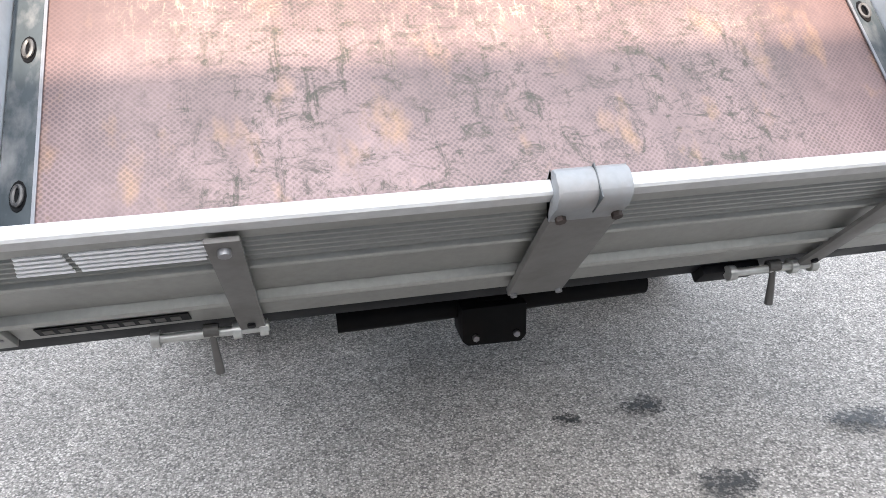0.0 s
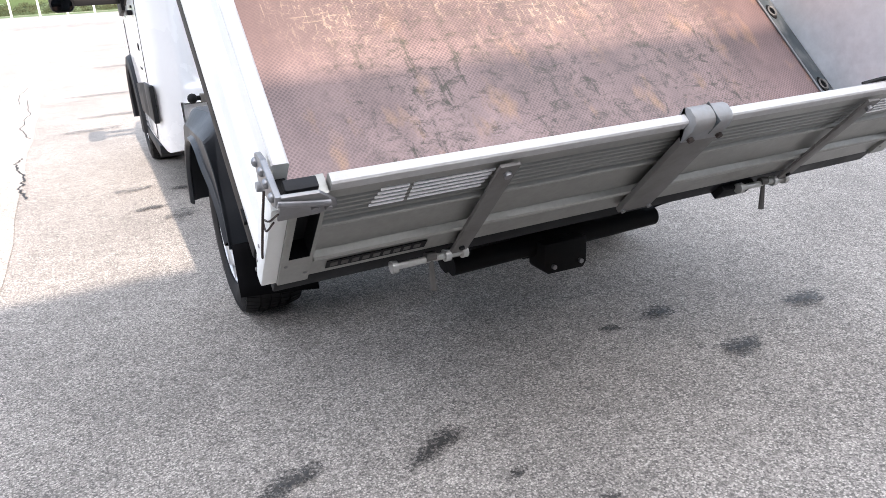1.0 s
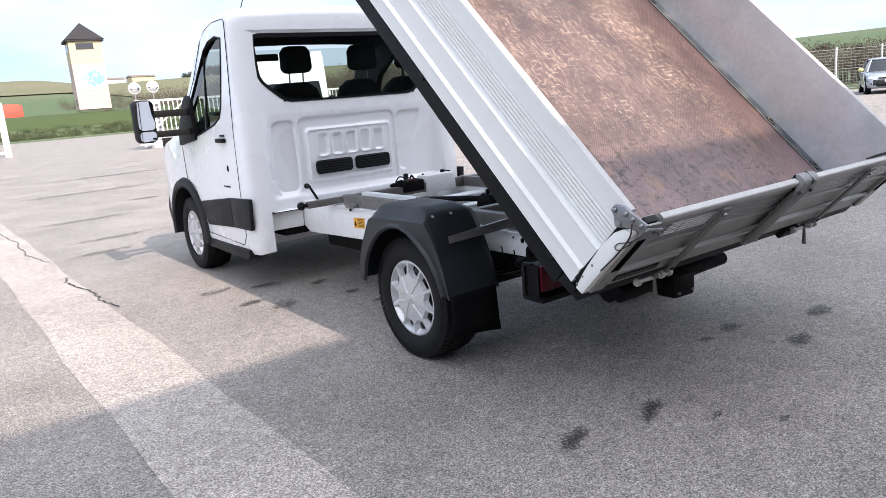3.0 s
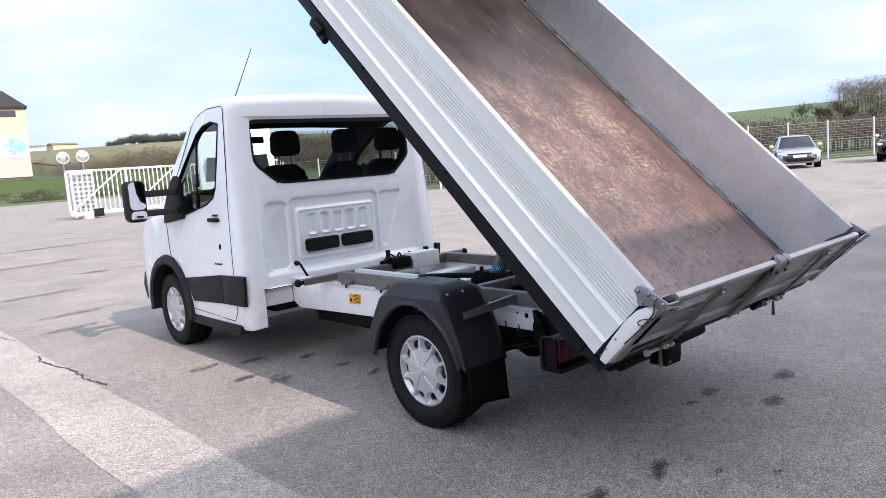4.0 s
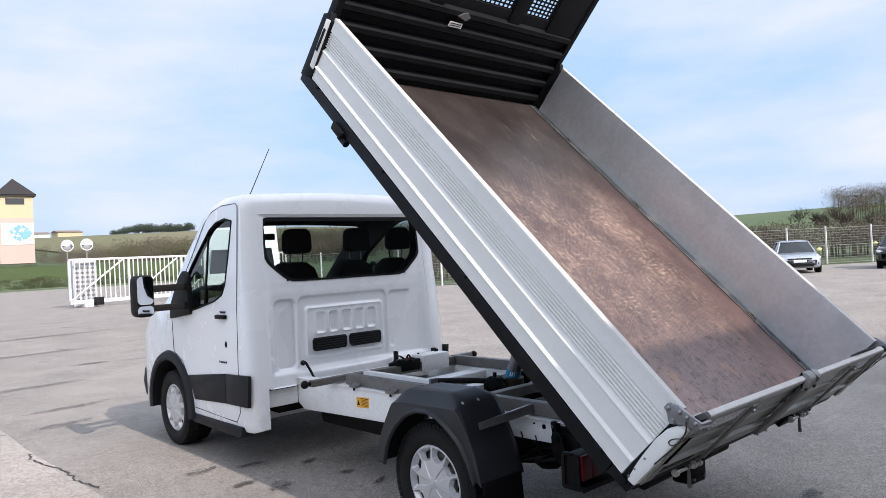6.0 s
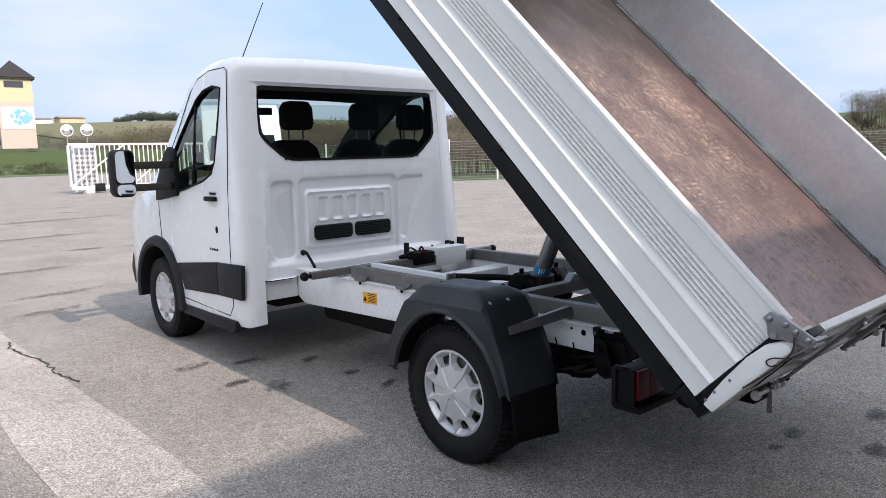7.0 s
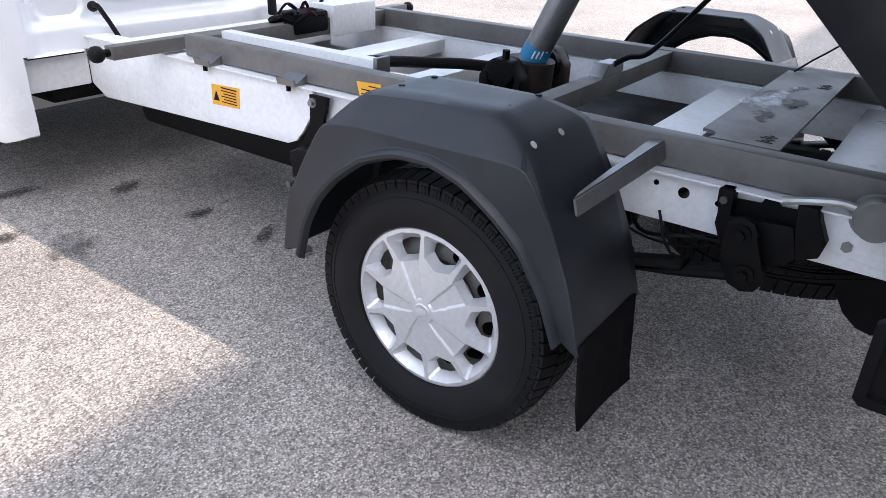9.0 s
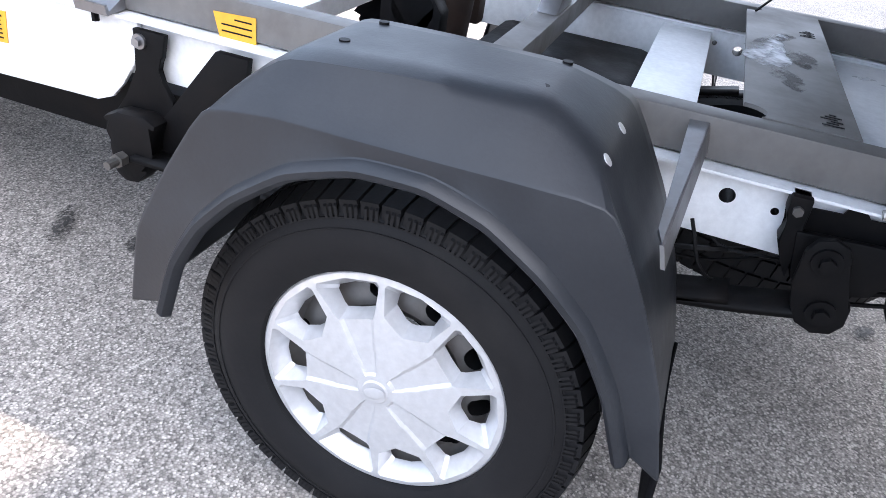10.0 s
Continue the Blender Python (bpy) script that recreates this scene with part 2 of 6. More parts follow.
def plywood_mat():
    """Red-brown film-faced plywood with a wire-mesh print, scratched to pale wood in the middle, scuffed dark near the tail."""
    m, n, l, b = mat_new("worn_film_faced_plywood", (0.2, 0.1, 0.08), 0.42)
    c = n.new("ShaderNodeTexCoord")
    sep = n.new("ShaderNodeSeparateXYZ")
    l.new(c.outputs["Object"], sep.inputs["Vector"])

    def span(a, b_, src):
        r = n.new("ShaderNodeMapRange")
        r.interpolation_type = "SMOOTHSTEP"
        l.new(src, r.inputs["Value"])
        r.inputs["From Min"].default_value, r.inputs["From Max"].default_value = a, b_
        return r.outputs["Result"]

    u = sep.outputs["Y"]
    xr = n.new("ShaderNodeMath")
    xr.operation = "ABSOLUTE"
    l.new(sep.outputs["X"], xr.inputs[0])
    middle = span(0.98, 0.55, xr.outputs["Value"])
    big = noise_tex(n, l, 1.9, 7.0, 0.66, (1.0, 0.7, 1.0))
    patch = noise_tex(n, l, 2.6, 5.0, 0.6, (1.0, 0.8, 1.0))
    scratch = noise_tex(n, l, 80.0, 5.0, 0.72, (1.0, 0.22, 1.0))
    scratch.inputs["Distortion"].default_value = 0.6
    cross_ = noise_tex(n, l, 80.0, 5.0, 0.72, (0.22, 1.0, 1.0))
    cross_.inputs["Distortion"].default_value = 0.8
    dirt = noise_tex(n, l, 17.0, 9.0, 0.84, (0.8, 1.5, 1.0))
    dirt.inputs["Distortion"].default_value = 0.8
    streak = noise_tex(n, l, 16.0, 9.0, 0.84, (1.5, 0.45, 1.0))
    streak.inputs["Distortion"].default_value = 0.5
    grime = noise_tex(n, l, 4.2, 6.0, 0.68, (1.5, 0.7, 1.0))
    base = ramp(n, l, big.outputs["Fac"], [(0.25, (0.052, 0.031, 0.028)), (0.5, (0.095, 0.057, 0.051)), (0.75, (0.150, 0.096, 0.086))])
    # paler pink near the tail: wear, plus lightening put in against the shade
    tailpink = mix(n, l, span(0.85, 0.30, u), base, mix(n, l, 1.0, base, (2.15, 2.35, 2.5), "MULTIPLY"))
    # pale scratches
    zone = mix(n, l, 1.0, span(2.45, 1.5, u), span(0.45, 1.0, u), "MULTIPLY")
    zone = mix(n, l, 1.0, zone, middle, "MULTIPLY")
    zone = mix(n, l, 1.0, zone, ramp(n, l, patch.outputs["Fac"], [(0.40, 0.20), (0.58, 1.0)]), "MULTIPLY")
    sc = ramp(n, l, scratch.outputs["Fac"], [(0.55, 0.0), (0.61, 0.85)])
    sc2 = ramp(n, l, cross_.outputs["Fac"], [(0.56, 0.0), (0.62, 0.75)])
    wear = mix(n, l, 1.0, mix(n, l, 1.0, sc, sc2, "ADD"), zone, "MULTIPLY")
    worn_ = mix(n, l, 1.0, zone, ramp(n, l, big.outputs["Fac"], [(0.35, 0.10), (0.62, 0.42)]), "MULTIPLY")
    col = mix(n, l, worn_, tailpink, (0.275, 0.197, 0.158))
    col = mix(n, l, wear, col, (0.45, 0.333, 0.24))
    # dark olive scuffs, most of them near the tail and in the middle
    dz = mix(n, l, 1.0, span(1.15, 0.55, u), middle, "MULTIPLY")
    dk = mix(n, l, 1.0, ramp(n, l, dirt.outputs["Fac"], [(0.50, 0.0), (0.60, 0.9)]), ramp(n, l, streak.outputs["Fac"], [(0.53, 0.0), (0.62, 0.85)]), "ADD")
    dk = mix(n, l, 1.0, dk, dz, "MULTIPLY")
    dk = mix(n, l, 1.0, dk, ramp(n, l, grime.outputs["Fac"], [(0.34, 0.12), (0.48, 1.0)]), "MULTIPLY")
    col = mix(n, l, dk, col, (0.040, 0.032, 0.019))
    warm = noise_tex(n, l, 7.0, 4.0, 0.6, (1.2, 0.6, 1.0))
    spots_ = mix(n, l, 1.0, ramp(n, l, warm.outputs["Fac"], [(0.56, 0.0), (0.70, 0.6)]), span(0.95, 0.35, u), "MULTIPLY")
    col = mix(n, l, spots_, col, (0.36, 0.205, 0.105))
    film = ramp(n, l, grime.outputs["Fac"], [(0.35, 0.78), (0.65, 1.1)])
    col = mix(n, l, 1.0, col, film, "MULTIPLY")
    # upper end of the floor multiplied darker and cooler
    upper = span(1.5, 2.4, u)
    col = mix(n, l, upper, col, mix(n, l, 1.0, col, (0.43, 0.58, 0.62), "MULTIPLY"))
    thin = noise_tex(n, l, 70.0, 3.0, 0.6, (0.9, 0.10, 1.0))
    thin.inputs["Distortion"].default_value = 1.2
    lines = mix(n, l, 1.0, ramp(n, l, thin.outputs["Fac"], [(0.66, 0.0), (0.70, 0.55)]), span(0.5, 1.2, u), "MULTIPLY")
    col = mix(n, l, lines, col, (0.34, 0.26, 0.19))
    mesh = n.new("ShaderNodeTexVoronoi")
    mesh.inputs["Scale"].default_value, mesh.inputs["Randomness"].default_value = 105.0, 0.12
    turn45 = n.new("ShaderNodeMapping")
    turn45.inputs["Rotation"].default_value = (0, 0, radians(45))
    l.new(c.outputs["Object"], turn45.inputs["Vector"])
    l.new(turn45.outputs["Vector"], mesh.inputs["Vector"])
    dots = ramp(n, l, mesh.outputs["Distance"], [(0.25, 0.55), (0.5, 1.12)])
    keep = ramp(n, l, patch.outputs["Fac"], [(0.40, 0.9), (0.62, 0.25)])
    col = mix(n, l, keep, col, mix(n, l, 1.0, col, dots, "MULTIPLY"))
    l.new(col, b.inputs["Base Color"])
    l.new(ramp(n, l, big.outputs["Fac"], [(0.3, 0.30), (0.7, 0.50)]), b.inputs["Roughness"])
    bump(n, l, b, mesh.outputs["Distance"], 0.2, 0.002)
    return m


M_PLY = plywood_mat()
M_GRASS = worn("spring_grass", (0.038, 0.064, 0.011), 0.9, 0.0, (0.065, 0.066, 0.024), 0.45, 0.25, 6.0, 0.0)
M_FIELD = worn("far_field", (0.062, 0.10, 0.035), 0.95, 0.0, (0.17, 0.14, 0.085), 0.7, 0.012, 0.3, 0.0)
M_SOIL = worn("pale_field", (0.125, 0.125, 0.060), 0.95, 0.0, (0.19, 0.155, 0.10), 0.8, 0.025, 0.4, 0.0)
M_BARK = worn("grey_brown_bark", (0.10, 0.082, 0.062), 0.9, 0.0, (0.05, 0.04, 0.03), 0.5, 3.0, 20.0, 0.2)
M_TWIG = worn("bare_brown_twigs", (0.068, 0.053, 0.037), 0.95, 0.0, (0.046, 0.042, 0.025), 0.8, 0.12, 2.0, 0.0)
M_TWIG_OLIVE = worn("budding_olive_twigs", (0.062, 0.060, 0.027), 0.95, 0.0, (0.052, 0.043, 0.026), 0.7, 0.10, 2.0, 0.0)
M_TWIG_GREY = worn("bare_grey_twigs", (0.080, 0.068, 0.054), 0.95, 0.0, (0.055, 0.043, 0.033), 0.7, 0.10, 2.0, 0.0)
M_FARROOF = worn("far_brown_roof", (0.20, 0.15, 0.125), 0.9, 0.0, (0.3, 0.25, 0.22), 0.4, 0.3, 2.0, 0.0)
M_CONIFER = worn("dark_conifer", (0.03, 0.045, 0.03), 0.95, 0.0, (0.07, 0.06, 0.04), 0.6, 0.1, 2.0, 0.0)
M_FENCE = worn("galvanised_fence_wire", (0.20, 0.20, 0.20), 0.6, 0.1, (0.25, 0.24, 0.22), 0.3, 2.0, 20.0, 0.0)
M_GATE = worn("white_gate_paint", (0.66, 0.66, 0.65), 0.4, 0.0, (0.5, 0.47, 0.42), 0.2, 2.0, 20.0, 0.0)
M_CREAM = worn("cream_render", (0.50, 0.42, 0.28), 0.9, 0.0, (0.45, 0.36, 0.25), 0.4, 0.6, 8.0, 0.0)
M_PINK = worn("pale_pink_render", (0.46, 0.36, 0.32), 0.9, 0.0, (0.40, 0.34, 0.29), 0.4, 0.6, 8.0, 0.0)
M_ROOF = worn("dark_roof_tiles", (0.022, 0.020, 0.022), 0.85, 0.0, (0.05, 0.043, 0.04), 0.4, 1.0, 10.0, 0.0)
M_CARSILVER = worn("silver_blue_car_paint", (0.40, 0.44, 0.49), 0.25, 0.5, (0.3, 0.3, 0.3), 0.1, 2.0, 30.0, 0.0, 0.6)
M_CARBLACK = worn("dark_car_paint", (0.03, 0.032, 0.036), 0.22, 0.3, (0.08, 0.08, 0.08), 0.15, 2.0, 30.0, 0.0, 0.6, spec=0.3)
M_DARKGLASS, *_ = mat_new("dark_car_glass", (0.02, 0.024, 0.028), 0.08, 0.0, 0.0)
M_HEADLAMP, *_ = mat_new("headlamp_glass", (0.7, 0.72, 0.74), 0.1, 0.0, 0.5)
M_WALL = worn("yard_building_render", (0.085, 0.09, 0.095), 0.9, 0.0, (0.12, 0.12, 0.125), 0.3, 0.5, 8.0, 0.0)


# ---------- mesh helpers ----------
def finish(bm, mat, angle=38):
    me = bpy.data.meshes.new("mesh")
    bmesh.ops.recalc_face_normals(bm, faces=bm.faces)
    for f in bm.faces:
        f.smooth = True
    bm.to_mesh(me)
    bm.free()
    me.set_sharp_from_angle(angle=radians(angle))
    for m in (mat if isinstance(mat, (list, tuple)) else (mat,)):
        me.materials.append(m)
    return me


def part(name, bm, mat, parent, label="", m=None, angle=38):
    ob = new(name, finish(bm, mat, angle))
    ob.parent = parent
    if m is not None:
        ob.matrix_basis = m
    if label:
        ob["label"] = label
    return ob


def empty(name, m=None):
    ob = new(name)
    ob.empty_display_size = 0.2
    if m is not None:
        ob.matrix_basis = m
    return ob


def box(x0, x1, y0, y1, z0, z1, bevel=0.0, bm=None):
    bm = bm or bmesh.new()
    r = bmesh.ops.create_cube(bm, size=1.0, matrix=Matrix.LocRotScale(((x0 + x1) / 2, (y0 + y1) / 2, (z0 + z1) / 2), None, (abs(x1 - x0), abs(y1 - y0), abs(z1 - z0))))
    if bevel:
        es = list({e for v in r["verts"] for e in v.link_edges})
        bmesh.ops.bevel(bm, geom=es, offset=bevel, segments=2, affect="EDGES", profile=0.6)
    return bm


def prism(pts, axis, a, b, bm=None, bevel=0.0):
    """A polygon drawn in the two other axes, pushed out along axis from a to b."""
    bm = bm or bmesh.new()
    def at(p, k):
        return {"x": (k, p[0], p[1]), "y": (p[0], k, p[1]), "z": (p[0], p[1], k)}[axis]
    lo = [bm.verts.new(at(p, a)) for p in pts]
    hi = [bm.verts.new(at(p, b)) for p in pts]
    fs = [bm.faces.new(lo), bm.faces.new(hi[::-1])]
    k = len(pts)
    for i in range(k):
        fs.append(bm.faces.new((lo[i], hi[i], hi[(i + 1) % k], lo[(i + 1) % k])))
    if bevel:
        es = list({e for f in fs for e in f.edges})
        bmesh.ops.bevel(bm, geom=es, offset=bevel, segments=2, affect="EDGES", profile=0.6)
    return bm


def rod(p0, p1, r0, r1=None, seg=14, bm=None):
    bm = bm or bmesh.new()
    p0, p1 = Vector(p0), Vector(p1)
    d = p1 - p0
    m = Matrix.Translation((p0 + p1) / 2) @ d.to_track_quat("Z", "Y").to_matrix().to_4x4()
    bmesh.ops.create_cone(bm, cap_ends=True, segments=seg, radius1=r0, radius2=r0 if r1 is None else r1, depth=d.length, matrix=m)
    return bm


def ball(p, r, bm=None, sub=2, squash=(1, 1, 1)):
    bm = bm or bmesh.new()
    bmesh.ops.create_icosphere(bm, subdivisions=sub, radius=r, matrix=Matrix.LocRotScale(p, None, squash))
    return bm


def tube(pts, r, seg=8, bm=None):
    """A round bar along a bent line; joints are closed with the same ring."""
    bm = bm or bmesh.new()
    pts = [Vector(p) for p in pts]
    rings = []
    for i, p in enumerate(pts):
        d = (pts[min(i + 1, len(pts) - 1)] - pts[max(i - 1, 0)]).normalized()
        a = d.orthogonal().normalized() if not rings else (ref - d * ref.dot(d)).normalized()
        ref = a
        b = d.cross(a)
        rings.append([bm.verts.new(p + r * (math.cos(t) * a + math.sin(t) * b)) for t in [2 * math.pi * k / seg for k in range(seg)]])
    for q, s in zip(rings, rings[1:]):
        for k in range(seg):
            bm.faces.new((q[k], q[(k + 1) % seg], s[(k + 1) % seg], s[k]))
    bm.faces.new(rings[0][::-1])
    bm.faces.new(rings[-1])
    return bm


def arc(pts, n=4):
    """A smooth line through the given points."""
    v = [Vector(p) for p in pts]
    v = [v[0] * 2 - v[1]] + v + [v[-1] * 2 - v[-2]]
    out = []
    for i in range(1, len(v) - 2):
        for k in range(n):
            t = k / n
            a, b, c, d = v[i - 1], v[i], v[i + 1], v[i + 2]
            out.append(0.5 * ((2 * b) + (c - a) * t + (2 * a - 5 * b + 4 * c - d) * t * t + (3 * b - a - 3 * c + d) * t ** 3))
    return out + [v[-2]]


def slab(quad, push, bm=None):
    """A four-cornered sheet given thickness by a push."""
    bm = bm or bmesh.new()
    lo = [bm.verts.new(p) for p in quad]
    hi = [bm.verts.new(Vector(p) + Vector(push)) for p in quad]
    bm.faces.new(lo)
    bm.faces.new(hi[::-1])
    for i in range(4):
        j = (i + 1) % 4
        bm.faces.new((lo[i], hi[i], hi[j], lo[j]))
    return bm


def lathe(profile, seg=48, bm=None, closed=False):
    """Turns (radius, x) pairs about the x axis."""
    bm = bm or bmesh.new()
    rows = [[bm.verts.new((x, r * math.cos(a), r * math.sin(a))) for a in [2 * math.pi * k / seg for k in range(seg)]] for r, x in profile]
    pairs = list(zip(rows, rows[1:])) + ([(rows[-1], rows[0])] if closed else [])
    for q, s in pairs:
        for k in range(seg):
            bm.faces.new((q[k], q[(k + 1) % seg], s[(k + 1) % seg], s[k]))
    return bm


def cut(base, cutters):
    """Mesh of base minus the cutters (all plain meshes), worked out once while the scene is built."""
    a = new("tmp_base", base)
    made = [a]
    for c in cutters:
        o = new("tmp_cut", c)
        made.append(o)
        k = a.modifiers.new("cut", "BOOLEAN")
        k.operation, k.object, k.solver, k.material_mode = "DIFFERENCE", o, "EXACT", "TRANSFER"
    dg = bpy.context.evaluated_depsgraph_get()
    me = bpy.data.meshes.new_from_object(a.evaluated_get(dg))
    for o in made:
        bpy.data.objects.remove(o)
    return me


def link_mesh(name, me, parent, label="", angle=35):
    for p in me.polygons:
        p.use_smooth = True
    me.set_sharp_from_angle(angle=radians(angle))
    ob = new(name, me)
    ob.parent = parent
    if label:
        ob["label"] = label
    return ob


def smooth01(a, b, x):
    t = min(1.0, max(0.0, (x - a) / (b - a)))
    return t * t * (3 - 2 * t)


# ---------- ground ----------
def plain_grid(x0, x1, y0, y1, nx, ny, fn):
    vs = [(x0 + (x1 - x0) * i / nx, y0 + (y1 - y0) * j / ny) for j in range(ny + 1) for i in range(nx + 1)]
    fs = [(j * (nx + 1) + i, j * (nx + 1) + i + 1, (j + 1) * (nx + 1) + i + 1, (j + 1) * (nx + 1) + i) for j in range(ny) for i in range(nx)]
    me = bpy.data.meshes.new("mesh")
    me.from_pydata([(x, y, fn(x, y)) for x, y in vs], [], fs)
    for p in me.polygons:
        p.use_smooth = True
    return me


def yard_edge(x):
    """How far ahead the paved yard reaches: to a grass bank on one side, to the fence on the other."""
    return 98.0 if x < 14 else max(8.0, 98.0 - (x - 14) * 4.6) if x < 30 else 24.4


def terrain(x, y):
    r = math.hypot(x, y)
    z = -0.03
    if y > 60:
        z += 3.2 * smooth01(98, 112, y) * smooth01(70, 40, x)
        z += 16.0 * smooth01(125, 390, y) + 2.5 * math.sin(x * 0.011 + 1.0) * smooth01(150, 300, y)
    if x > 44:
        z += 9.5 * smooth01(70, 210, x) * smooth01(-140, 20, y) * (1.0 - 0.35 * smooth01(60, 240, y))
    z += 3.0 * noise.noise((x * 0.008, y * 0.008, 0.3)) * smooth01(120, 300, r)
    return z


land = new("ground", plain_grid(-700, 700, -500, 900, 140, 140, terrain))
land.data.materials.append(M_FIELD)
tagged(land, "green and brown spring fields rising to low hills", "ground", kind="structure")

bm = bmesh.new()
yard_outline = [(-90, -60), (75, -60), (75, 1), (42.6, 9.5), (22.8, 25.5), (19.6, 36.5), (30, 60), (36, 98), (-90, 98)]
bm.faces.new([bm.verts.new((x, y, 0)) for x, y in yard_outline])
yard = part("pavement", bm, M_ASPHALT, None, "weathered light grey asphalt yard with coarse chippings")
tagged(yard, "", "asphalt yard", kind="structure")

bm = bmesh.new()
rows = []
for i in range(61):
    y = -8 + i * 0.6
    w = 0.012 * math.sin(i * 1.9) + 0.01 * math.sin(i * 0.7)
    rows.append((bm.verts.new((-2.46 - 0.004 * y + w, y, 0.004)), bm.verts.new((-1.945 - 0.004 * y - w, y, 0.004))))
for a, b in zip(rows, rows[1:]):
    bm.faces.new((a[0], a[1], b[1], b[0]))
strip = part("repair_strip", bm, M_BAND, None, "pale rough strip of repaired asphalt along the yard")
tagged(strip, "", "pavement strip", kind="structure")


def crack(points, width, seed):
    rnd = random.Random(seed)
    drift, line = 0.0, []
    for (x0, y0), (x1, y1) in zip(points, points[1:]):
        for k in range(14):
            t = k / 14
            drift = .72 * drift + rnd.uniform(-.016, .016)
            line.append((x0 + (x1 - x0) * t + drift, y0 + (y1 - y0) * t))
    line.append(points[-1])
    b = bmesh.new()
    vs = []
    for i, (x, y) in enumerate(line):
        w = width * rnd.uniform(0.45, 1.0) * (0.2 if i in (0, len(line) - 1) else 1)
        vs.append((b.verts.new((x - w, y, 0.007)), b.verts.new((x + w, y, 0.007))))
    for p, q in zip(vs, vs[1:]):
        b.faces.new((p[0], p[1], q[1], q[0]))
    ob = part("crack", b, M_CRACK, None, "dark tar-filled crack running across the asphalt")
    return tagged(ob, "", "crack", kind="structure")


crack([(-1.91, 2.66), (-1.97, 3.05), (-1.94, 3.5), (-2.06, 4.05), (-2.02, 4.3)], 0.011, 1)
crack([(-2.0, 5.3), (-2.12, 6.2), (-2.05, 7.4), (-2.2, 9.0)], 0.008, 2)
crack([(-2.22, 8.4), (-2.3, 9.6), (-2.2, 11)], 0.008, 3)
crack([(-3.5, 11.5), (-1.0, 11.03), (-.18, 10.83), (.36, 10.6), (.75, 10.62), (1.37, 10.44), (3.0, 10.2)], 0.010, 4)


def stain(x, y, rx, ry, turn=0.0, mat=None, seed=0, name="oil_stain"):
    rnd = random.Random(seed * 7 + 3)
    me = bpy.data.meshes.new("mesh")
    k = 28
    ph = [rnd.uniform(0, 6.28) for _ in range(3)]
    vs, fs, fade = [(0, 0, 0)], [], [0.62]
    for ring, f in ((0.45, 0.5), (0.8, 0.22), (1.15, -0.75)):
        for i in range(k):
            a = 2 * math.pi * i / k
            w = ring * (1 + 0.16 * math.sin(2 * a + ph[0]) + 0.12 * math.sin(3 * a + ph[1]) + 0.08 * math.sin(5 * a + ph[2]))
            vs.append((rx * w * math.cos(a), ry * w * math.sin(a), 0))
            fade.append(f)
    for i in range(k):
        j = (i + 1) % k
        fs.append((0, 1 + i, 1 + j))
        for q in (0, 1):
            fs.append((1 + q * k + i, 1 + q * k + k + i, 1 + q * k + k + j, 1 + q * k + j))
    me.from_pydata(vs, [], fs)
    at = me.attributes.new("fade", "FLOAT", "POINT")
    at.data.foreach_set("value", fade)
    me.materials.append(mat or M_STAIN)
    ob = new(name, me)
    ob.matrix_basis = pose(x, y, 0.0085 + 0.0006 * (seed % 9), 0, 0, turn)
    if name != "oil_stain":
        ob["label"] = "dark burnt rim"
        return ob
    return tagged(ob, "dark dried oil stain on the asphalt" if (mat or M_STAIN) is M_STAIN else "faint grey damp patch on the asphalt", "stain", "oil stains", kind="structure")


STAINS = [(-1.171, 1.88, 0.11, 0.07, 10, 0), (0.498, -1.352, 0.11, 0.07, 30, 0), (-0.684, -1.32, 0.14, 0.05, 35, 0), (0.435, -0.99, 0.10, 0.05, 10, 0),
          (-0.55, 2.0, 0.10, 0.06, 15, 0), (-0.525, 1.518, 0.08, 0.05, 20, 0), (-1.109, -1.273, 0.11, 0.06, 25, 0), (-0.50, 1.15, 0.11, 0.035, 25, 0),
          (1.0, -1.2, 0.10, 0.08, 0, 0), (-0.48, 0.93, 0.05, 0.03, 40, 0), (-1.25, 2.45, 0.16, 0.09, 20, 1), (-0.9, 2.3, 0.12, 0.06, 0, 0),
          (-1.45, 5.4, 0.35, 0.14, 10, 1), (-1.1, 6.4, 0.6, 0.12, 12, 1), (-1.05, 8.6, 0.9, 0.14, 8, 1), (-3.4, 6.5, 0.5, 0.15, 10, 1),
          (-0.55, -1.55, 0.03, 0.025, 0, 0), (-0.4, -1.75, 0.03, 0.02, 0, 0), (0.2, -1.0, 0.05, 0.035, 0, 0), (0.9, 0.6, 0.1, 0.06, 0, 1),
          (-1.02, 1.62, 0.16, 0.10, 35, 1), (2.2, 10.5, 1.6, 0.2, 5, 1), (-0.2, 13.5, 1.8, 0.22, 4, 1), (1.5, 18.0, 2.0, 0.3, 3, 1),
          (.37, 10.62, .42, .10, -6, 0), (2.7, 20.8, .42, .12, -40, 0), (3.4, 23.6, .35, .1, -40, 0), (.77, 13.85, .22, .10, -45, 1), (.74, 17.0, .25, .1, -20, 1), (-.1, 11.8, .16, .05, 0, 0), (.9, 18.3, .3, .1, 0, 1)]
for i, (x, y, rx, ry, turn, faint) in enumerate(STAINS):
    stain(x, y, rx, ry, turn, M_FAINT if faint else M_STAIN, i)


# ---------- the tipper truck ----------
truck = tagged(empty("tipper_truck"), "white single-cab tipper truck with grey dropside bed tilted up", "truck")
CX = -0.01


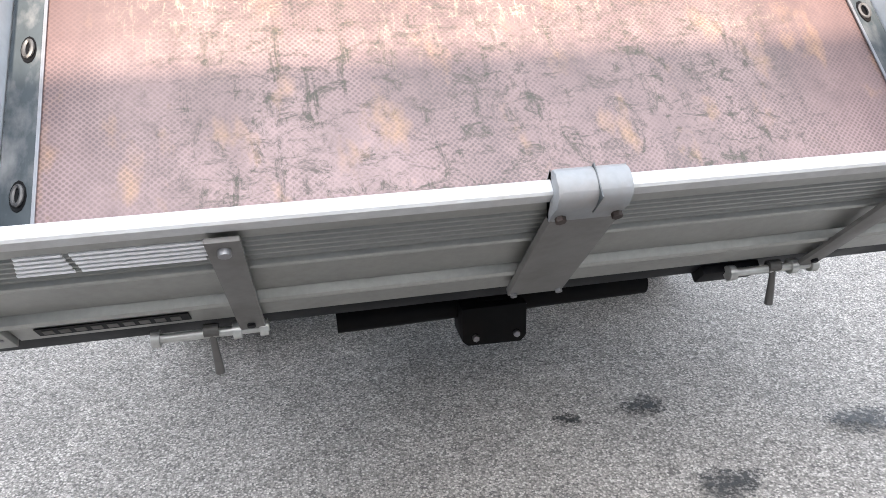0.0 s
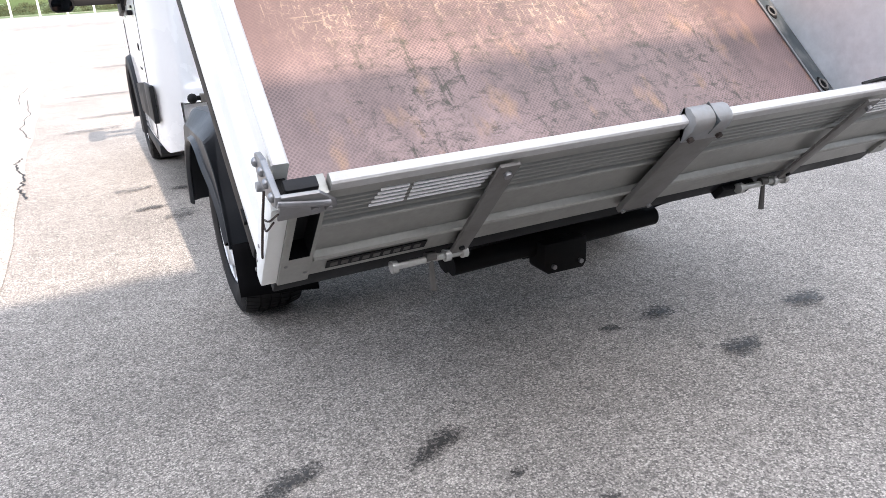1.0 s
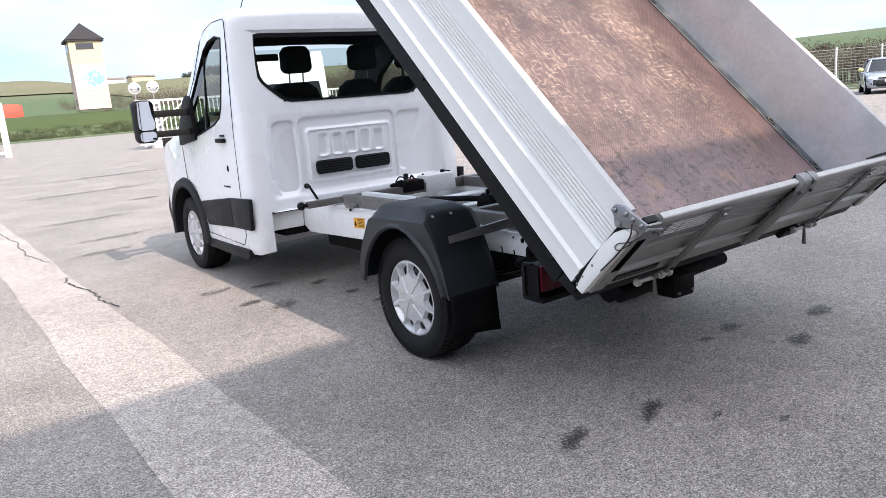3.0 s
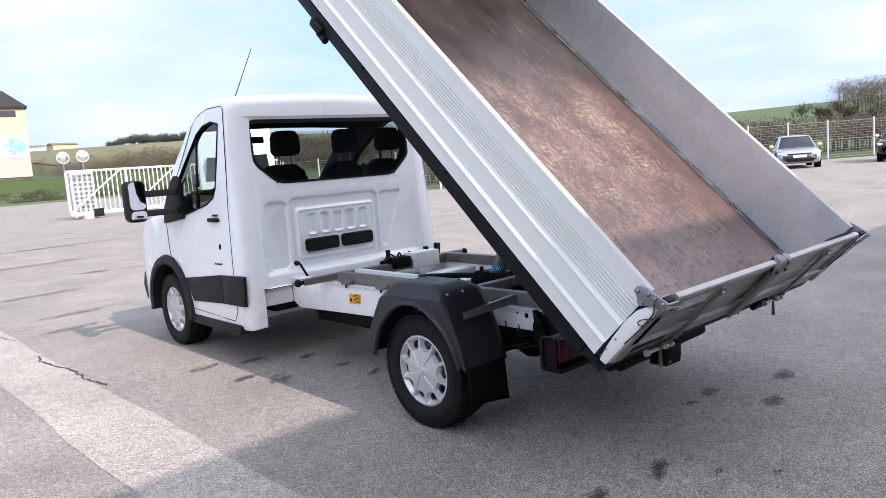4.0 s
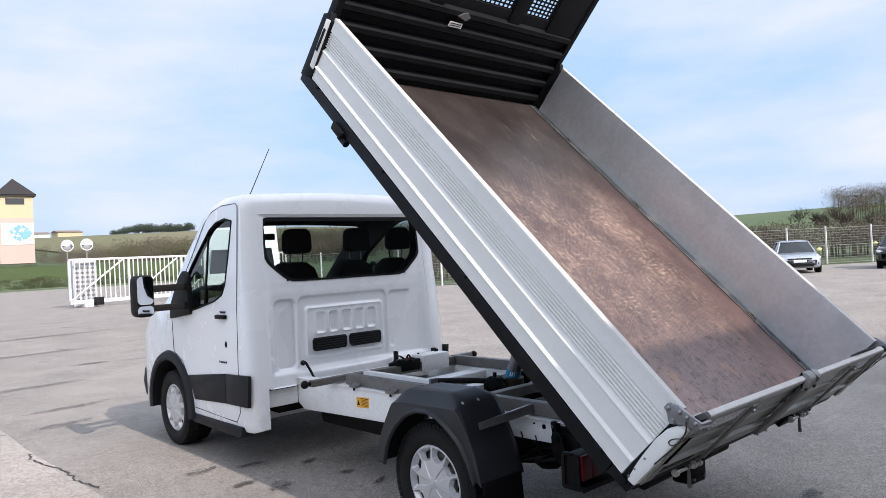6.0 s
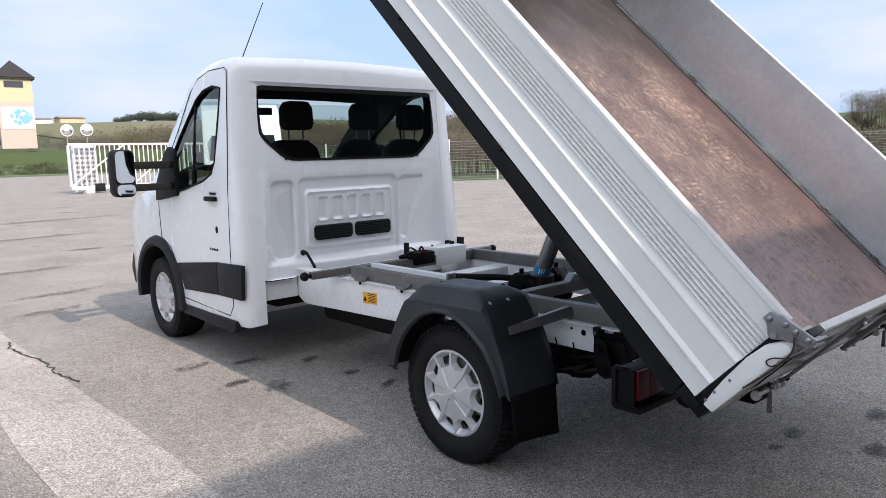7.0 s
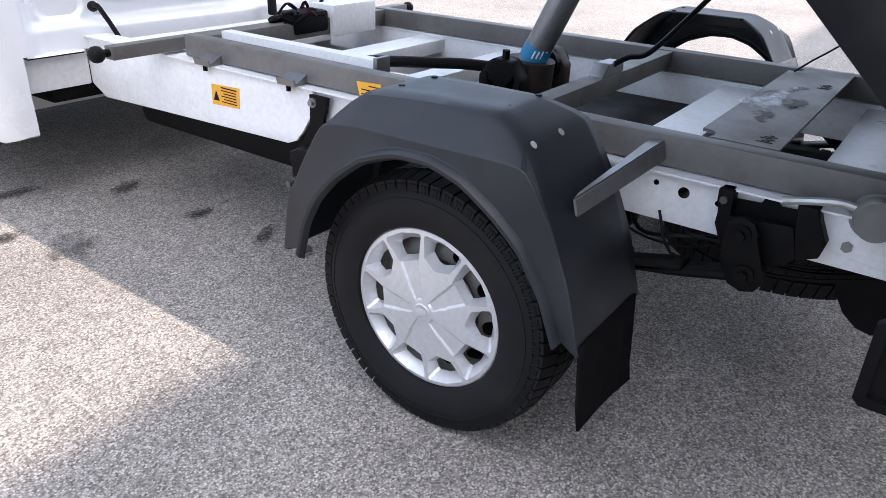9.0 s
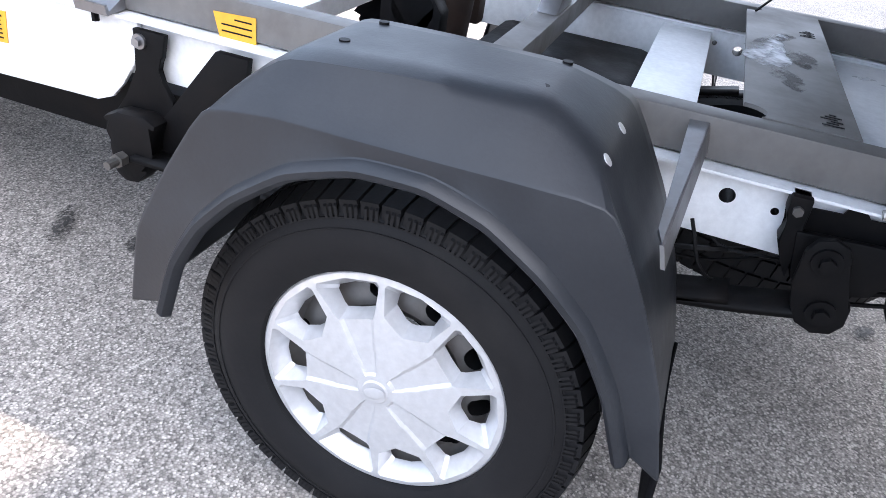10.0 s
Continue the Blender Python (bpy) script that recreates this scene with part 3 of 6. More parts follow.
def cab_sections(inset=0.0, ys=None):
    rows = [(2.015, .32, 2.05, .915, .88, .09), (2.03, .31, 2.09, .96, .93, .09), (2.07, .30, 2.12, .992, .955, .095), (2.15, .30, 2.135, 1.005, .965, .095),
            (2.5, .30, 2.135, 1.012, .955, .095), (2.75, .30, 2.095, 1.012, .94, .095), (2.92, .30, 2.03, 1.012, .92, .09), (3.12, .30, 1.925, 1.012, .89, .09), (3.38, .30, 1.755, 1.01, .875, .09),
            (3.70, .30, 1.49, 1.005, .865, .09), (3.95, .30, 1.27, 1.0, .86, .10), (4.2, .30, 1.12, .97, .82, .12), (4.4, .30, .98, .90, .72, .14), (4.5, .32, .80, .80, .62, .14)]
    out = []
    for y, zb, zt, w0, wt, rc in rows:
        if ys and not (ys[0] <= y <= ys[1]):
            continue
        w0, wt, zt = w0 - inset, wt - inset, zt - inset
        y = 2.23 if inset and y < 2.2 else y
        zb = zb if not inset else 0.76
        belt = min(1.2, zt - rc - 0.02)
        half = [(w0 - 0.03, zb), (w0, zb + 0.06), (w0 + 0.004, zb + (belt - zb) * 0.5), (w0, belt), (wt + (w0 - wt) * 0.45, belt + (zt - rc - belt) * 0.55), (wt, zt - rc)]
        for k in range(1, 5):
            a = math.pi / 2 * k / 4
            half.append((wt - rc + rc * math.cos(a), zt - rc + rc * math.sin(a)))
        half += [((wt - rc) * 0.5, zt + 0.018)]
        loop = [(CX - w, z) for w, z in half] + [(CX, zt + 0.024)] + [(CX + w, z) for w, z in half[::-1]]
        out.append((y, loop))
    return out


def loft(sections, lean=0.0):
    b = bmesh.new()
    rings = [[b.verts.new((x, y + lean * smooth01(.65, 2.0, z) * max(0.0, 2.25 - y) / .235, z)) for x, z in loop] for y, loop in sections]
    k = len(rings[0])
    for q, s in zip(rings, rings[1:]):
        for i in range(k):
            b.faces.new((q[i], q[(i + 1) % k], s[(i + 1) % k], s[i]))
    for ring, flip in ((rings[0], True), (rings[-1], False)):
        for i in range(k // 2):
            j = k - 1 - i
            f = [ring[i], ring[i + 1], ring[j - 1], ring[j]] if i + 1 != j - 1 else [ring[i], ring[i + 1], ring[j]]
            b.faces.new(f[::-1] if flip else f)
    bmesh.ops.triangulate(b, faces=b.faces[:])
    return b


SIDE_WINDOW = [(2.262, 1.93), (2.37, 1.43), (2.42, 1.355), (2.55, 1.305), (2.9, 1.235), (3.42, 1.165), (3.40, 1.24), (3.08, 1.63), (2.70, 1.88), (2.56, 1.935), (2.40, 1.955)]
REAR_WINDOW = [(-.80, 1.88), (-.792, 1.915), (-.77, 1.937), (-.735, 1.945), (.735, 1.945), (.77, 1.937), (.792, 1.915), (.80, 1.88), (.796, 1.67), (.788, 1.625), (.765, 1.585), (.735, 1.555),
               (.635, 1.470), (.595, 1.445), (.545, 1.432), (.49, 1.43), (-.49, 1.43), (-.545, 1.432), (-.595, 1.445), (-.635, 1.470), (-.735, 1.555), (-.765, 1.585), (-.788, 1.625), (-.796, 1.67)]

cutters = [finish(loft(cab_sections(0.045, (2.12, 3.96))), M_TRIM)]
cutters.append(finish(prism([(1.9, .60), (2.108, .60), (2.108, 1.39), (2.089, 1.43), (2.128, 1.968), (1.9, 2.0)], "x", CX - .832, CX + .832), M_WHITE))
cutters.append(finish(box(CX - .85, CX + .85, 1.9, 2.45, 0.1, 0.622), M_WHITE))
cutters.append(finish(prism([(CX + x, z) for x, z in REAR_WINDOW], "y", 1.95, 2.4), M_BLACK))
cutters.append(finish(prism(SIDE_WINDOW, "x", -1.3, 1.3), M_BLACK))
cutters.append(finish(prism([(3.00, 1.84), (3.20, 2.2), (4.2, 1.5), (3.83, 1.30)], "x", CX - .845, CX + .845), M_BLACK))
for s in (-1, 1):
    cutters.append(finish(rod((s * 0.6, 3.505, .36), (s * 1.3, 3.505, .36), 0.425, seg=40), M_CLAD))
cab_mesh = cut(finish(loft(cab_sections(), 0.095), M_WHITE), cutters)
cab = link_mesh("cab_body", cab_mesh, truck, "glossy white steel cab shell with light road dirt")


def ridge(d, w):
    return math.exp(-(d / w) ** 2)


def rrect(x, z, x0, x1, z0, z1, r):
    dx, dz = abs(x - (x0 + x1) / 2) - (x1 - x0) / 2 + r, abs(z - (z0 + z1) / 2) - (z1 - z0) / 2 + r
    return math.hypot(max(dx, 0), max(dz, 0)) + min(max(dx, dz), 0) - r


def back_relief(x, z):
    """Pressings of the sheet behind the seats; minus stands out towards the bed."""
    y = 2.088 if z < 1.43 else win_y(z) + .0012
    y += 0.016 * smooth01(0.007, -0.007, rrect(x, z, -.515, .375, .70, 1.30, .06))
    y += 0.020 * smooth01(0.006, -0.006, rrect(x, z, -.735, -.545, .74, 1.285, .05))
    y += 0.018 * smooth01(0.006, -0.006, max(rrect(x, z, .40, .66, .80, 1.285, .04), x - .645 + (1.285 - z) * .40))
    y -= 0.012 * smooth01(0.009, -0.009, rrect(x, z, -.45, .325, .80, 1.205, .03))
    y -= 0.013 * ridge(rrect(x, z, -.45, .325, .80, 1.205, .03), 0.011)
    for k in range(5):
        slot = rrect(x, z, -.352 + k * .1295, -.275 + k * .1295, 1.0, 1.160, .012)
        y += 0.012 * smooth01(0.006, -0.006, slot) - 0.008 * ridge(slot - .008, .008)
    y -= 0.035 * smooth01(0.735, 0.70, z)
    y -= 0.002 * ridge(z - 1.345, 0.03)
    y += 0.0016 * noise.noise((x * 3, z * 3, 0)) * smooth01(1.43, 1.38, z)
    # the sheet runs out into the corner pillars and the roof edge in a soft curve
    rim = 2.019 + .0935 * smooth01(.65, 2.0, z)
    t = max(smooth01(.742, .834, abs(x)), smooth01(1.945, 1.972, z))
    return y + (rim - y) * t


def inside(x, z, outline, k):
    """Whether a point lies in an outline drawn k times as large."""
    hit = False
    for (x0, z0), (x1, z1) in zip(outline, outline[1:] + outline[:1]):
        x0, z0, x1, z1 = x0 * k, 1.69 + (z0 - 1.69) * k, x1 * k, 1.69 + (z1 - 1.69) * k
        if (z0 > z) != (z1 > z) and x < x0 + (x1 - x0) * (z - z0) / (z1 - z0):
            hit = not hit
    return hit


def win_y(z):
    """The rear window leans forward towards the roof."""
    return 2.0875 + .0725 * (z - 1.43)


me = bpy.data.meshes.new("mesh")
NX, NZ = 164, 134
PX = [-.834 + 1.668 * i / NX for i in range(NX + 1)]
PZ = [.615 + 1.357 * j / NZ for j in range(NZ + 1)]
me.from_pydata([(CX + x, back_relief(x, z), z) for z in PZ for x in PX], [],
               [(j * (NX + 1) + i, j * (NX + 1) + i + 1, (j + 1) * (NX + 1) + i + 1, (j + 1) * (NX + 1) + i) for j in range(NZ) for i in range(NX)
                if not inside((PX[i] + PX[i + 1]) / 2, (PZ[j] + PZ[j + 1]) / 2, REAR_WINDOW, .975)])
me.materials.append(M_WHITE)
back_panel = link_mesh("back_panel", me, truck, "white pressed steel back wall of the cab with stamped ribs", 60)

for x0, x1 in ((-.393, -.090), (-.032, .270)):
    b = prism([(CX + x0 - .012, .872), (CX + x0 + .004, .851), (CX + x1 - .004, .851), (CX + x1 + .012, .872), (CX + x1 + .012, .938), (CX + x1 - .004, .959), (CX + x0 + .004, .959), (CX + x0 - .012, .938)], "y", 2.058, 2.085, bevel=.007)
    vent = part("vent", b, M_BLACK, truck, "black plastic slotted air vent")
    for k in range(5):
        z = .866 + k * .0195
        part("slat", prism([(2.052, z), (2.064, z + .004), (2.064, z + .011), (2.052, z + .007)], "x", CX + x0, CX + x1), M_CLAD, vent)

for s in (-1, 1):
    part("panel_lip", prism([(2.026, .612), (2.032, .619), (2.075, .622), (2.075, .612)], "x", CX + s * .60, CX + s * .828), M_WHITE, back_panel)
    part("panel_seam", box(CX + s * .60, CX + s * .826, 2.033, 2.07, .605, .611), M_INK, back_panel)


def pane(name, pts, mat, facing, parent, label=""):
    """One flat sheet of glass whose front faces the given way."""
    me = bpy.data.meshes.new("mesh")
    me.from_pydata(pts, [], [tuple(range(len(pts)))])
    me.update()
    if me.polygons[0].normal.dot(Vector(facing)) < 0:
        me.flip_normals()
    me.materials.append(mat)
    ob = new(name, me)
    ob.parent = parent
    ob["label"] = label or "tinted window glass"
    ob.visible_shadow = False
    return ob


rear_glass = pane("rear_window", [(CX + x, win_y(z) + .008, z) for x, z in REAR_WINDOW], M_REARGLASS, (0, -1, 0), truck, "tinted rear window glass")
b = bmesh.new()
outer = [(x * 1.004, 1.69 + (z - 1.69) * 1.008) for x, z in REAR_WINDOW]
inner = [(x * 0.968, min(1.915, 1.69 + (z - 1.69) * 0.94)) for x, z in REAR_WINDOW]
vo = [b.verts.new((CX + x, win_y(z) - .003, z)) for x, z in outer]
vi = [b.verts.new((CX + x, win_y(z) - .003, z)) for x, z in inner]
wo = [b.verts.new((CX + x, win_y(z) + .004, z)) for x, z in outer]
for i in range(len(vo)):
    j = (i + 1) % len(vo)
    b.faces.new((vo[i], vo[j], vi[j], vi[i]))
    b.faces.new((vo[i], wo[i], wo[j], vo[j]))
part("window_seal", b, M_INK, rear_glass, "black window surround")
for x in (-.60, .60):
    part("seal_clip", box(CX + x - .006, CX + x + .006, 2.084, 2.095, 1.435, 1.448), M_INK, rear_glass)


def side_x(z, y=2.6):
    """Half width of the cab shell at that height and place."""
    secs = cab_sections()
    for (y0, a), (y1, c) in zip(secs, secs[1:]):
        if y0 <= y <= y1:
            t = (y - y0) / (y1 - y0)
            half = [(CX - (p[0] + (q[0] - p[0]) * t), p[1] + (q[1] - p[1]) * t) for p, q in zip(a, c)][:10]
            for (w0, z0), (w1, z1) in zip(half, half[1:]):
                if z0 <= z <= z1:
                    return w0 + (w1 - w0) * (z - z0) / max(z1 - z0, 1e-6)
            return half[-1][0] if z > half[-1][1] else half[1][0]
    return 1.0


for s in (-1, 1):
    # door skin: a bent sheet just proud of the cab side
    b = bmesh.new()
    outline = [(2.185, .80), (2.175, 1.25), (2.17, 1.6), (2.165, 2.035), (2.20, 2.06), (2.45, 2.065), (2.66, 2.03), (2.84, 1.945), (3.14, 1.70), (3.45, 1.24), (3.42, 1.10), (3.40, .85), (3.22, .78), (3.07, .60), (3.02, .40), (2.25, .37), (2.19, .45)]
    w = SIDE_WINDOW
    part("door_gap", tube([(CX + s * (side_x(z, y) + .001), y, z) for y, z in outline + [outline[0]]], 0.0032, 6, b), M_INK, truck, "dark gap round the door")
    g = pane("side_window", [(CX + s * (side_x(z, y) - .018), y, z) for y, z in w], M_SIDEGLASS, (-1, 0, 0), truck, "tinted side window")
    part("window_seal", tube([(CX + s * (side_x(z, y) + .001), y, z) for y, z in w + [w[0]]], 0.0075, 6), M_INK, g, "black rubber window seal")
    part("divider_bar", tube([(CX + s * (side_x(z, 2.76) - .012), 2.76 - .03 * (z - 1.27), z) for z in (1.27, 1.45, 1.65, 1.84)], .010, 6), M_INK, g)
    # handle
    b = box(CX + s * 1.012, CX + s * 1.045, 2.33, 2.49, 1.165, 1.198, .010)
    h = part("door_handle", b, M_INK, truck, "black plastic door handle")
    part("handle_cup", prism([(2.36, 1.21), (2.44, 1.21), (2.45, 1.225), (2.35, 1.225)], "x", CX + s * 1.011, CX + s * 1.017), M_CLAD, h)
    for k in range(5):
        part("print_bar", box(CX + s * 1.0145, CX + s * 1.0160, 2.365 + .028 * k, 2.385 + .028 * k, .815, .832 - .004 * (k % 2)), M_CLAD, truck)
    part("key_lock", ball((CX + s * 1.013, 2.37, .965), .022, sub=2, squash=(.3, .8, 1.2)), M_INK, truck, "black lock cover")
    # lower cladding and sill
    part("side_cladding", prism([(2.005, .745), (2.385, .735), (2.385, .50), (2.03, .505)], "x", CX + s * .995, CX + s * 1.026, bevel=.006), M_CLAD, truck, "dark grey plastic side moulding")
    part("side_cladding", prism([(2.392, .735), (3.10, .665), (3.04, .585), (2.98, .47), (2.392, .50)], "x", CX + s * .995, CX + s * 1.026, bevel=.006), M_CLAD, truck, "dark grey plastic side moulding")
    part("sill", prism([(2.16, .34), (3.08, .345), (3.06, .27), (2.22, .250), (2.17, .28)], "x", CX + s * .86, CX + s * 1.015, bevel=.012), M_CLAD, truck, "dark plastic sill step under the door")
    # wheel arch trim
    b = bmesh.new()
    prev = None
    for k in range(21):
        a = radians(-8 + 196 * k / 20)
        ca, sa = math.cos(a), math.sin(a)
        ring = [b.verts.new((CX + s * x, 3.505 + r * ca, .36 + r * sa)) for r, x in ((.415, .93), (.405, 1.035), (.425, 1.05), (.475, 1.04), (.495, 1.005))]
        if prev:
            for q in range(4):
                b.faces.new((prev[q], prev[q + 1], ring[q + 1], ring[q]))
        prev = ring
    part("wheel_arch_trim", b, M_CLAD, truck, "dark grey plastic wheel arch trim")
    part("bumper_corner", prism([(3.96, .56), (4.05, .66), (4.28, .64), (4.34, .5), (4.28, .36), (3.96, .34)], "x", CX + s * .70, CX + s * .965, bevel=.03), M_CLAD, truck, "dark plastic bumper corner")
    part("mud_flap", box(CX + s * .80, CX + s * .99, 3.035, 3.055, .20, .44, .004), M_RUBBER, truck)
    # mirror on two long arms
    mx = CX + s * 1.425
    ox, lo, hi = mx + s * -.014, 1.200, 1.540

    def rounded_box(x0, x1, z0, z1, r):
        out = []
        for cx, cz, a0 in ((x1 - r, z1 - r, 0), (x0 + r, z1 - r, 90), (x0 + r, z0 + r, 180), (x1 - r, z0 + r, 270)):
            out += [(cx + r * math.cos(radians(a0 + q * 22.5)), cz + r * math.sin(radians(a0 + q * 22.5))) for q in range(5)]
        return out

    housing = part("door_mirror", prism(rounded_box(ox - .078, ox + .078, lo, hi, .045), "y", 2.948, 3.06, bevel=.016), M_INK, truck, "black mirror housing on two long arms")
    part("housing_back", prism(rounded_box(ox - .066, ox + .066, lo + .02, hi - .02, .05), "y", 3.058, 3.10, bevel=.012), M_INK, housing)
    for z0, z1, r, words in ((1.302, hi - .012, .034, "large mirror glass"), (lo + .012, 1.290, .030, "small wide-angle mirror glass")):
        b = prism(rounded_box(ox - .066, ox + .066, z0, z1, r), "y", 2.930, 2.950)
        for v in b.verts:
            if v.co.y < 2.94:
                v.co.y -= s * (v.co.x - ox) * .15
        part("mirror_glass", b, M_MIRROR, housing, words)
    part("mirror_arm", prism([(3.02, 1.452), (3.09, 1.452), (3.09, 1.396), (3.02, 1.396)], "x", CX + s * 1.0, CX + s * 1.37, bevel=.008), M_INK, housing)
    part("mirror_arm", prism([(3.02, 1.288), (3.09, 1.288), (3.09, 1.236), (3.02, 1.236)], "x", CX + s * 1.0, CX + s * 1.37, bevel=.008), M_INK, housing)
    part("mirror_base", prism([(2.98, 1.19), (3.42, 1.14), (3.40, 1.26), (3.20, 1.50), (3.10, 1.56), (3.02, 1.52)], "x", CX + s * .99, CX + s * 1.035, bevel=.012), M_INK, housing)

# windscreen
pane("windscreen", [(CX - .845, 3.10, 1.905), (CX + .845, 3.10, 1.905), (CX + .845, 3.92, 1.26), (CX - .845, 3.92, 1.26)], M_GLASS, (0, -1, 0), truck, "windscreen glass")
part("dashboard", prism([(3.25, .80), (3.25, 1.22), (3.32, 1.30), (3.80, 1.25), (3.85, .80)], "x", CX - .93, CX + .93, bevel=.02), M_TRIM, truck)
part("instrument_hood", prism([(-.84, 1.28), (-.78, 1.37), (-.68, 1.41), (-.44, 1.41), (-.36, 1.36), (-.30, 1.28)], "y", 3.28, 3.55, bevel=.02), M_TRIM, truck)
part("antenna", rod((-.735, 2.42, 2.14), (-.735, 2.06, 2.48), .004, .0025, 8, rod((-.735, 2.43, 2.13), (-.735, 2.41, 2.16), .012, .008, 10)), M_INK, truck, "thin black roof antenna")


def seat(x0, x1, heads):
    b = box(x0, x1, 2.55, 3.05, .90, 1.08, .05)
    st = part("seat", b, M_SEAT, truck, "dark fabric seat")
    part("backrest", prism([(x0 + .01, 1.0), (x1 - .01, 1.0), (x1 - .02, 1.40), (x1 - .07, 1.53), (x1 - .15, 1.585), (x0 + .15, 1.585), (x0 + .07, 1.53), (x0 + .02, 1.40)], "y", 2.36, 2.50, bevel=.035), M_SEAT, st)
    for hx in heads:
        part("headrest", prism([(hx - .125, 1.69), (hx - .10, 1.655), (hx + .10, 1.655), (hx + .125, 1.69), (hx + .12, 1.82), (hx + .085, 1.868), (hx - .085, 1.868), (hx - .12, 1.82)], "y", 2.32, 2.43, bevel=.03), M_SEAT, st)
        for dx in (-.06, .06):
            part("headrest_post", rod((hx + dx, 2.40, 1.5), (hx + dx, 2.39, 1.68), .007, seg=8), M_STEEL, st)


seat(-.62, -.10, (-.34,))
seat(.02, .50, (.28,))
seat(.50, .96, (.76,))
wheel_pts = [(-.55 + .19 * math.cos(a), 3.10 + .07 * math.sin(a), 1.27 + .17 * math.sin(a)) for a in [2 * math.pi * k / 24 for k in range(25)]]
part("steering_wheel", tube(wheel_pts, .016, 8), M_TRIM, truck)
part("interior_mirror", box(CX - .42, CX - .20, 2.96, 2.99, 1.80, 1.86, .01), M_TRIM, truck)

# ---------- wheels ----------
R_TYRE = 0.338


def tyre_mesh():
    prof = [(.205, .085), (.212, .112), (.235, .121), (.262, .124), (.290, .119), (.312, .108), (.326, .092), (.330, .060), (.331, 0), (.330, -.060), (.326, -.092), (.312, -.108), (.290, -.118), (.235, -.121), (.205, -.085)]
    b = lathe(prof, 72, closed=True)
    b.normal_update()
    for r in (.285, .300):
        tube([(.1205 if r < .29 else .115, r * math.cos(a), r * math.sin(a)) for a in [2 * math.pi * k / 72 for k in range(73)]], .0018, 4, b)
    return finish(b, M_TYRE, 40)


def tread_mesh():
    """Five rows of tread blocks and, on both shoulders, the fine ribs below the outer blocks."""
    b = bmesh.new()
    n = 62
    step = 2 * math.pi / n
    for i in range(n):
        for x0, x1, off, r0, r1 in ((.064, .112, 0.0, .312, R_TYRE), (.023, .056, .5, .325, R_TYRE + .001), (-.016, .016, .2, .325, R_TYRE + .001), (-.056, -.023, .7, .325, R_TYRE + .001), (-.112, -.064, .35, .312, R_TYRE)):
            w = step * .42
            c = (i + off) * step
            vs = []
            for r in (r0, r1):
                for x in (x0, x1):
                    rr = r - (.012 if abs(x) > .1 else 0)
                    for da in (-w, w):
                        skew = .5 * (x - (x0 + x1) / 2)
                        vs.append(b.verts.new((x, rr * math.cos(c + da + skew), rr * math.sin(c + da + skew))))
            for f in ((4, 5, 7, 6), (0, 1, 5, 4), (2, 6, 7, 3), (0, 4, 6, 2), (1, 3, 7, 5)):
                b.faces.new([vs[q] for q in f])
        for side in (-1, 1):
            for q in range(3):
                c = (i + (.35 if side < 0 else 0) + (q - 1) * .26) * step
                vs = [b.verts.new((side * x, r * math.cos(c + da), r * math.sin(c + da))) for r, x in ((.299, .1175), (.317, .1155), (.322, .109)) for da in (-step * .075, step * .075)]
                for f in ((0, 1, 3, 2), (2, 3, 5, 4)):
                    b.faces.new([vs[p] for p in f])
    return finish(b, M_TYRE, 40)


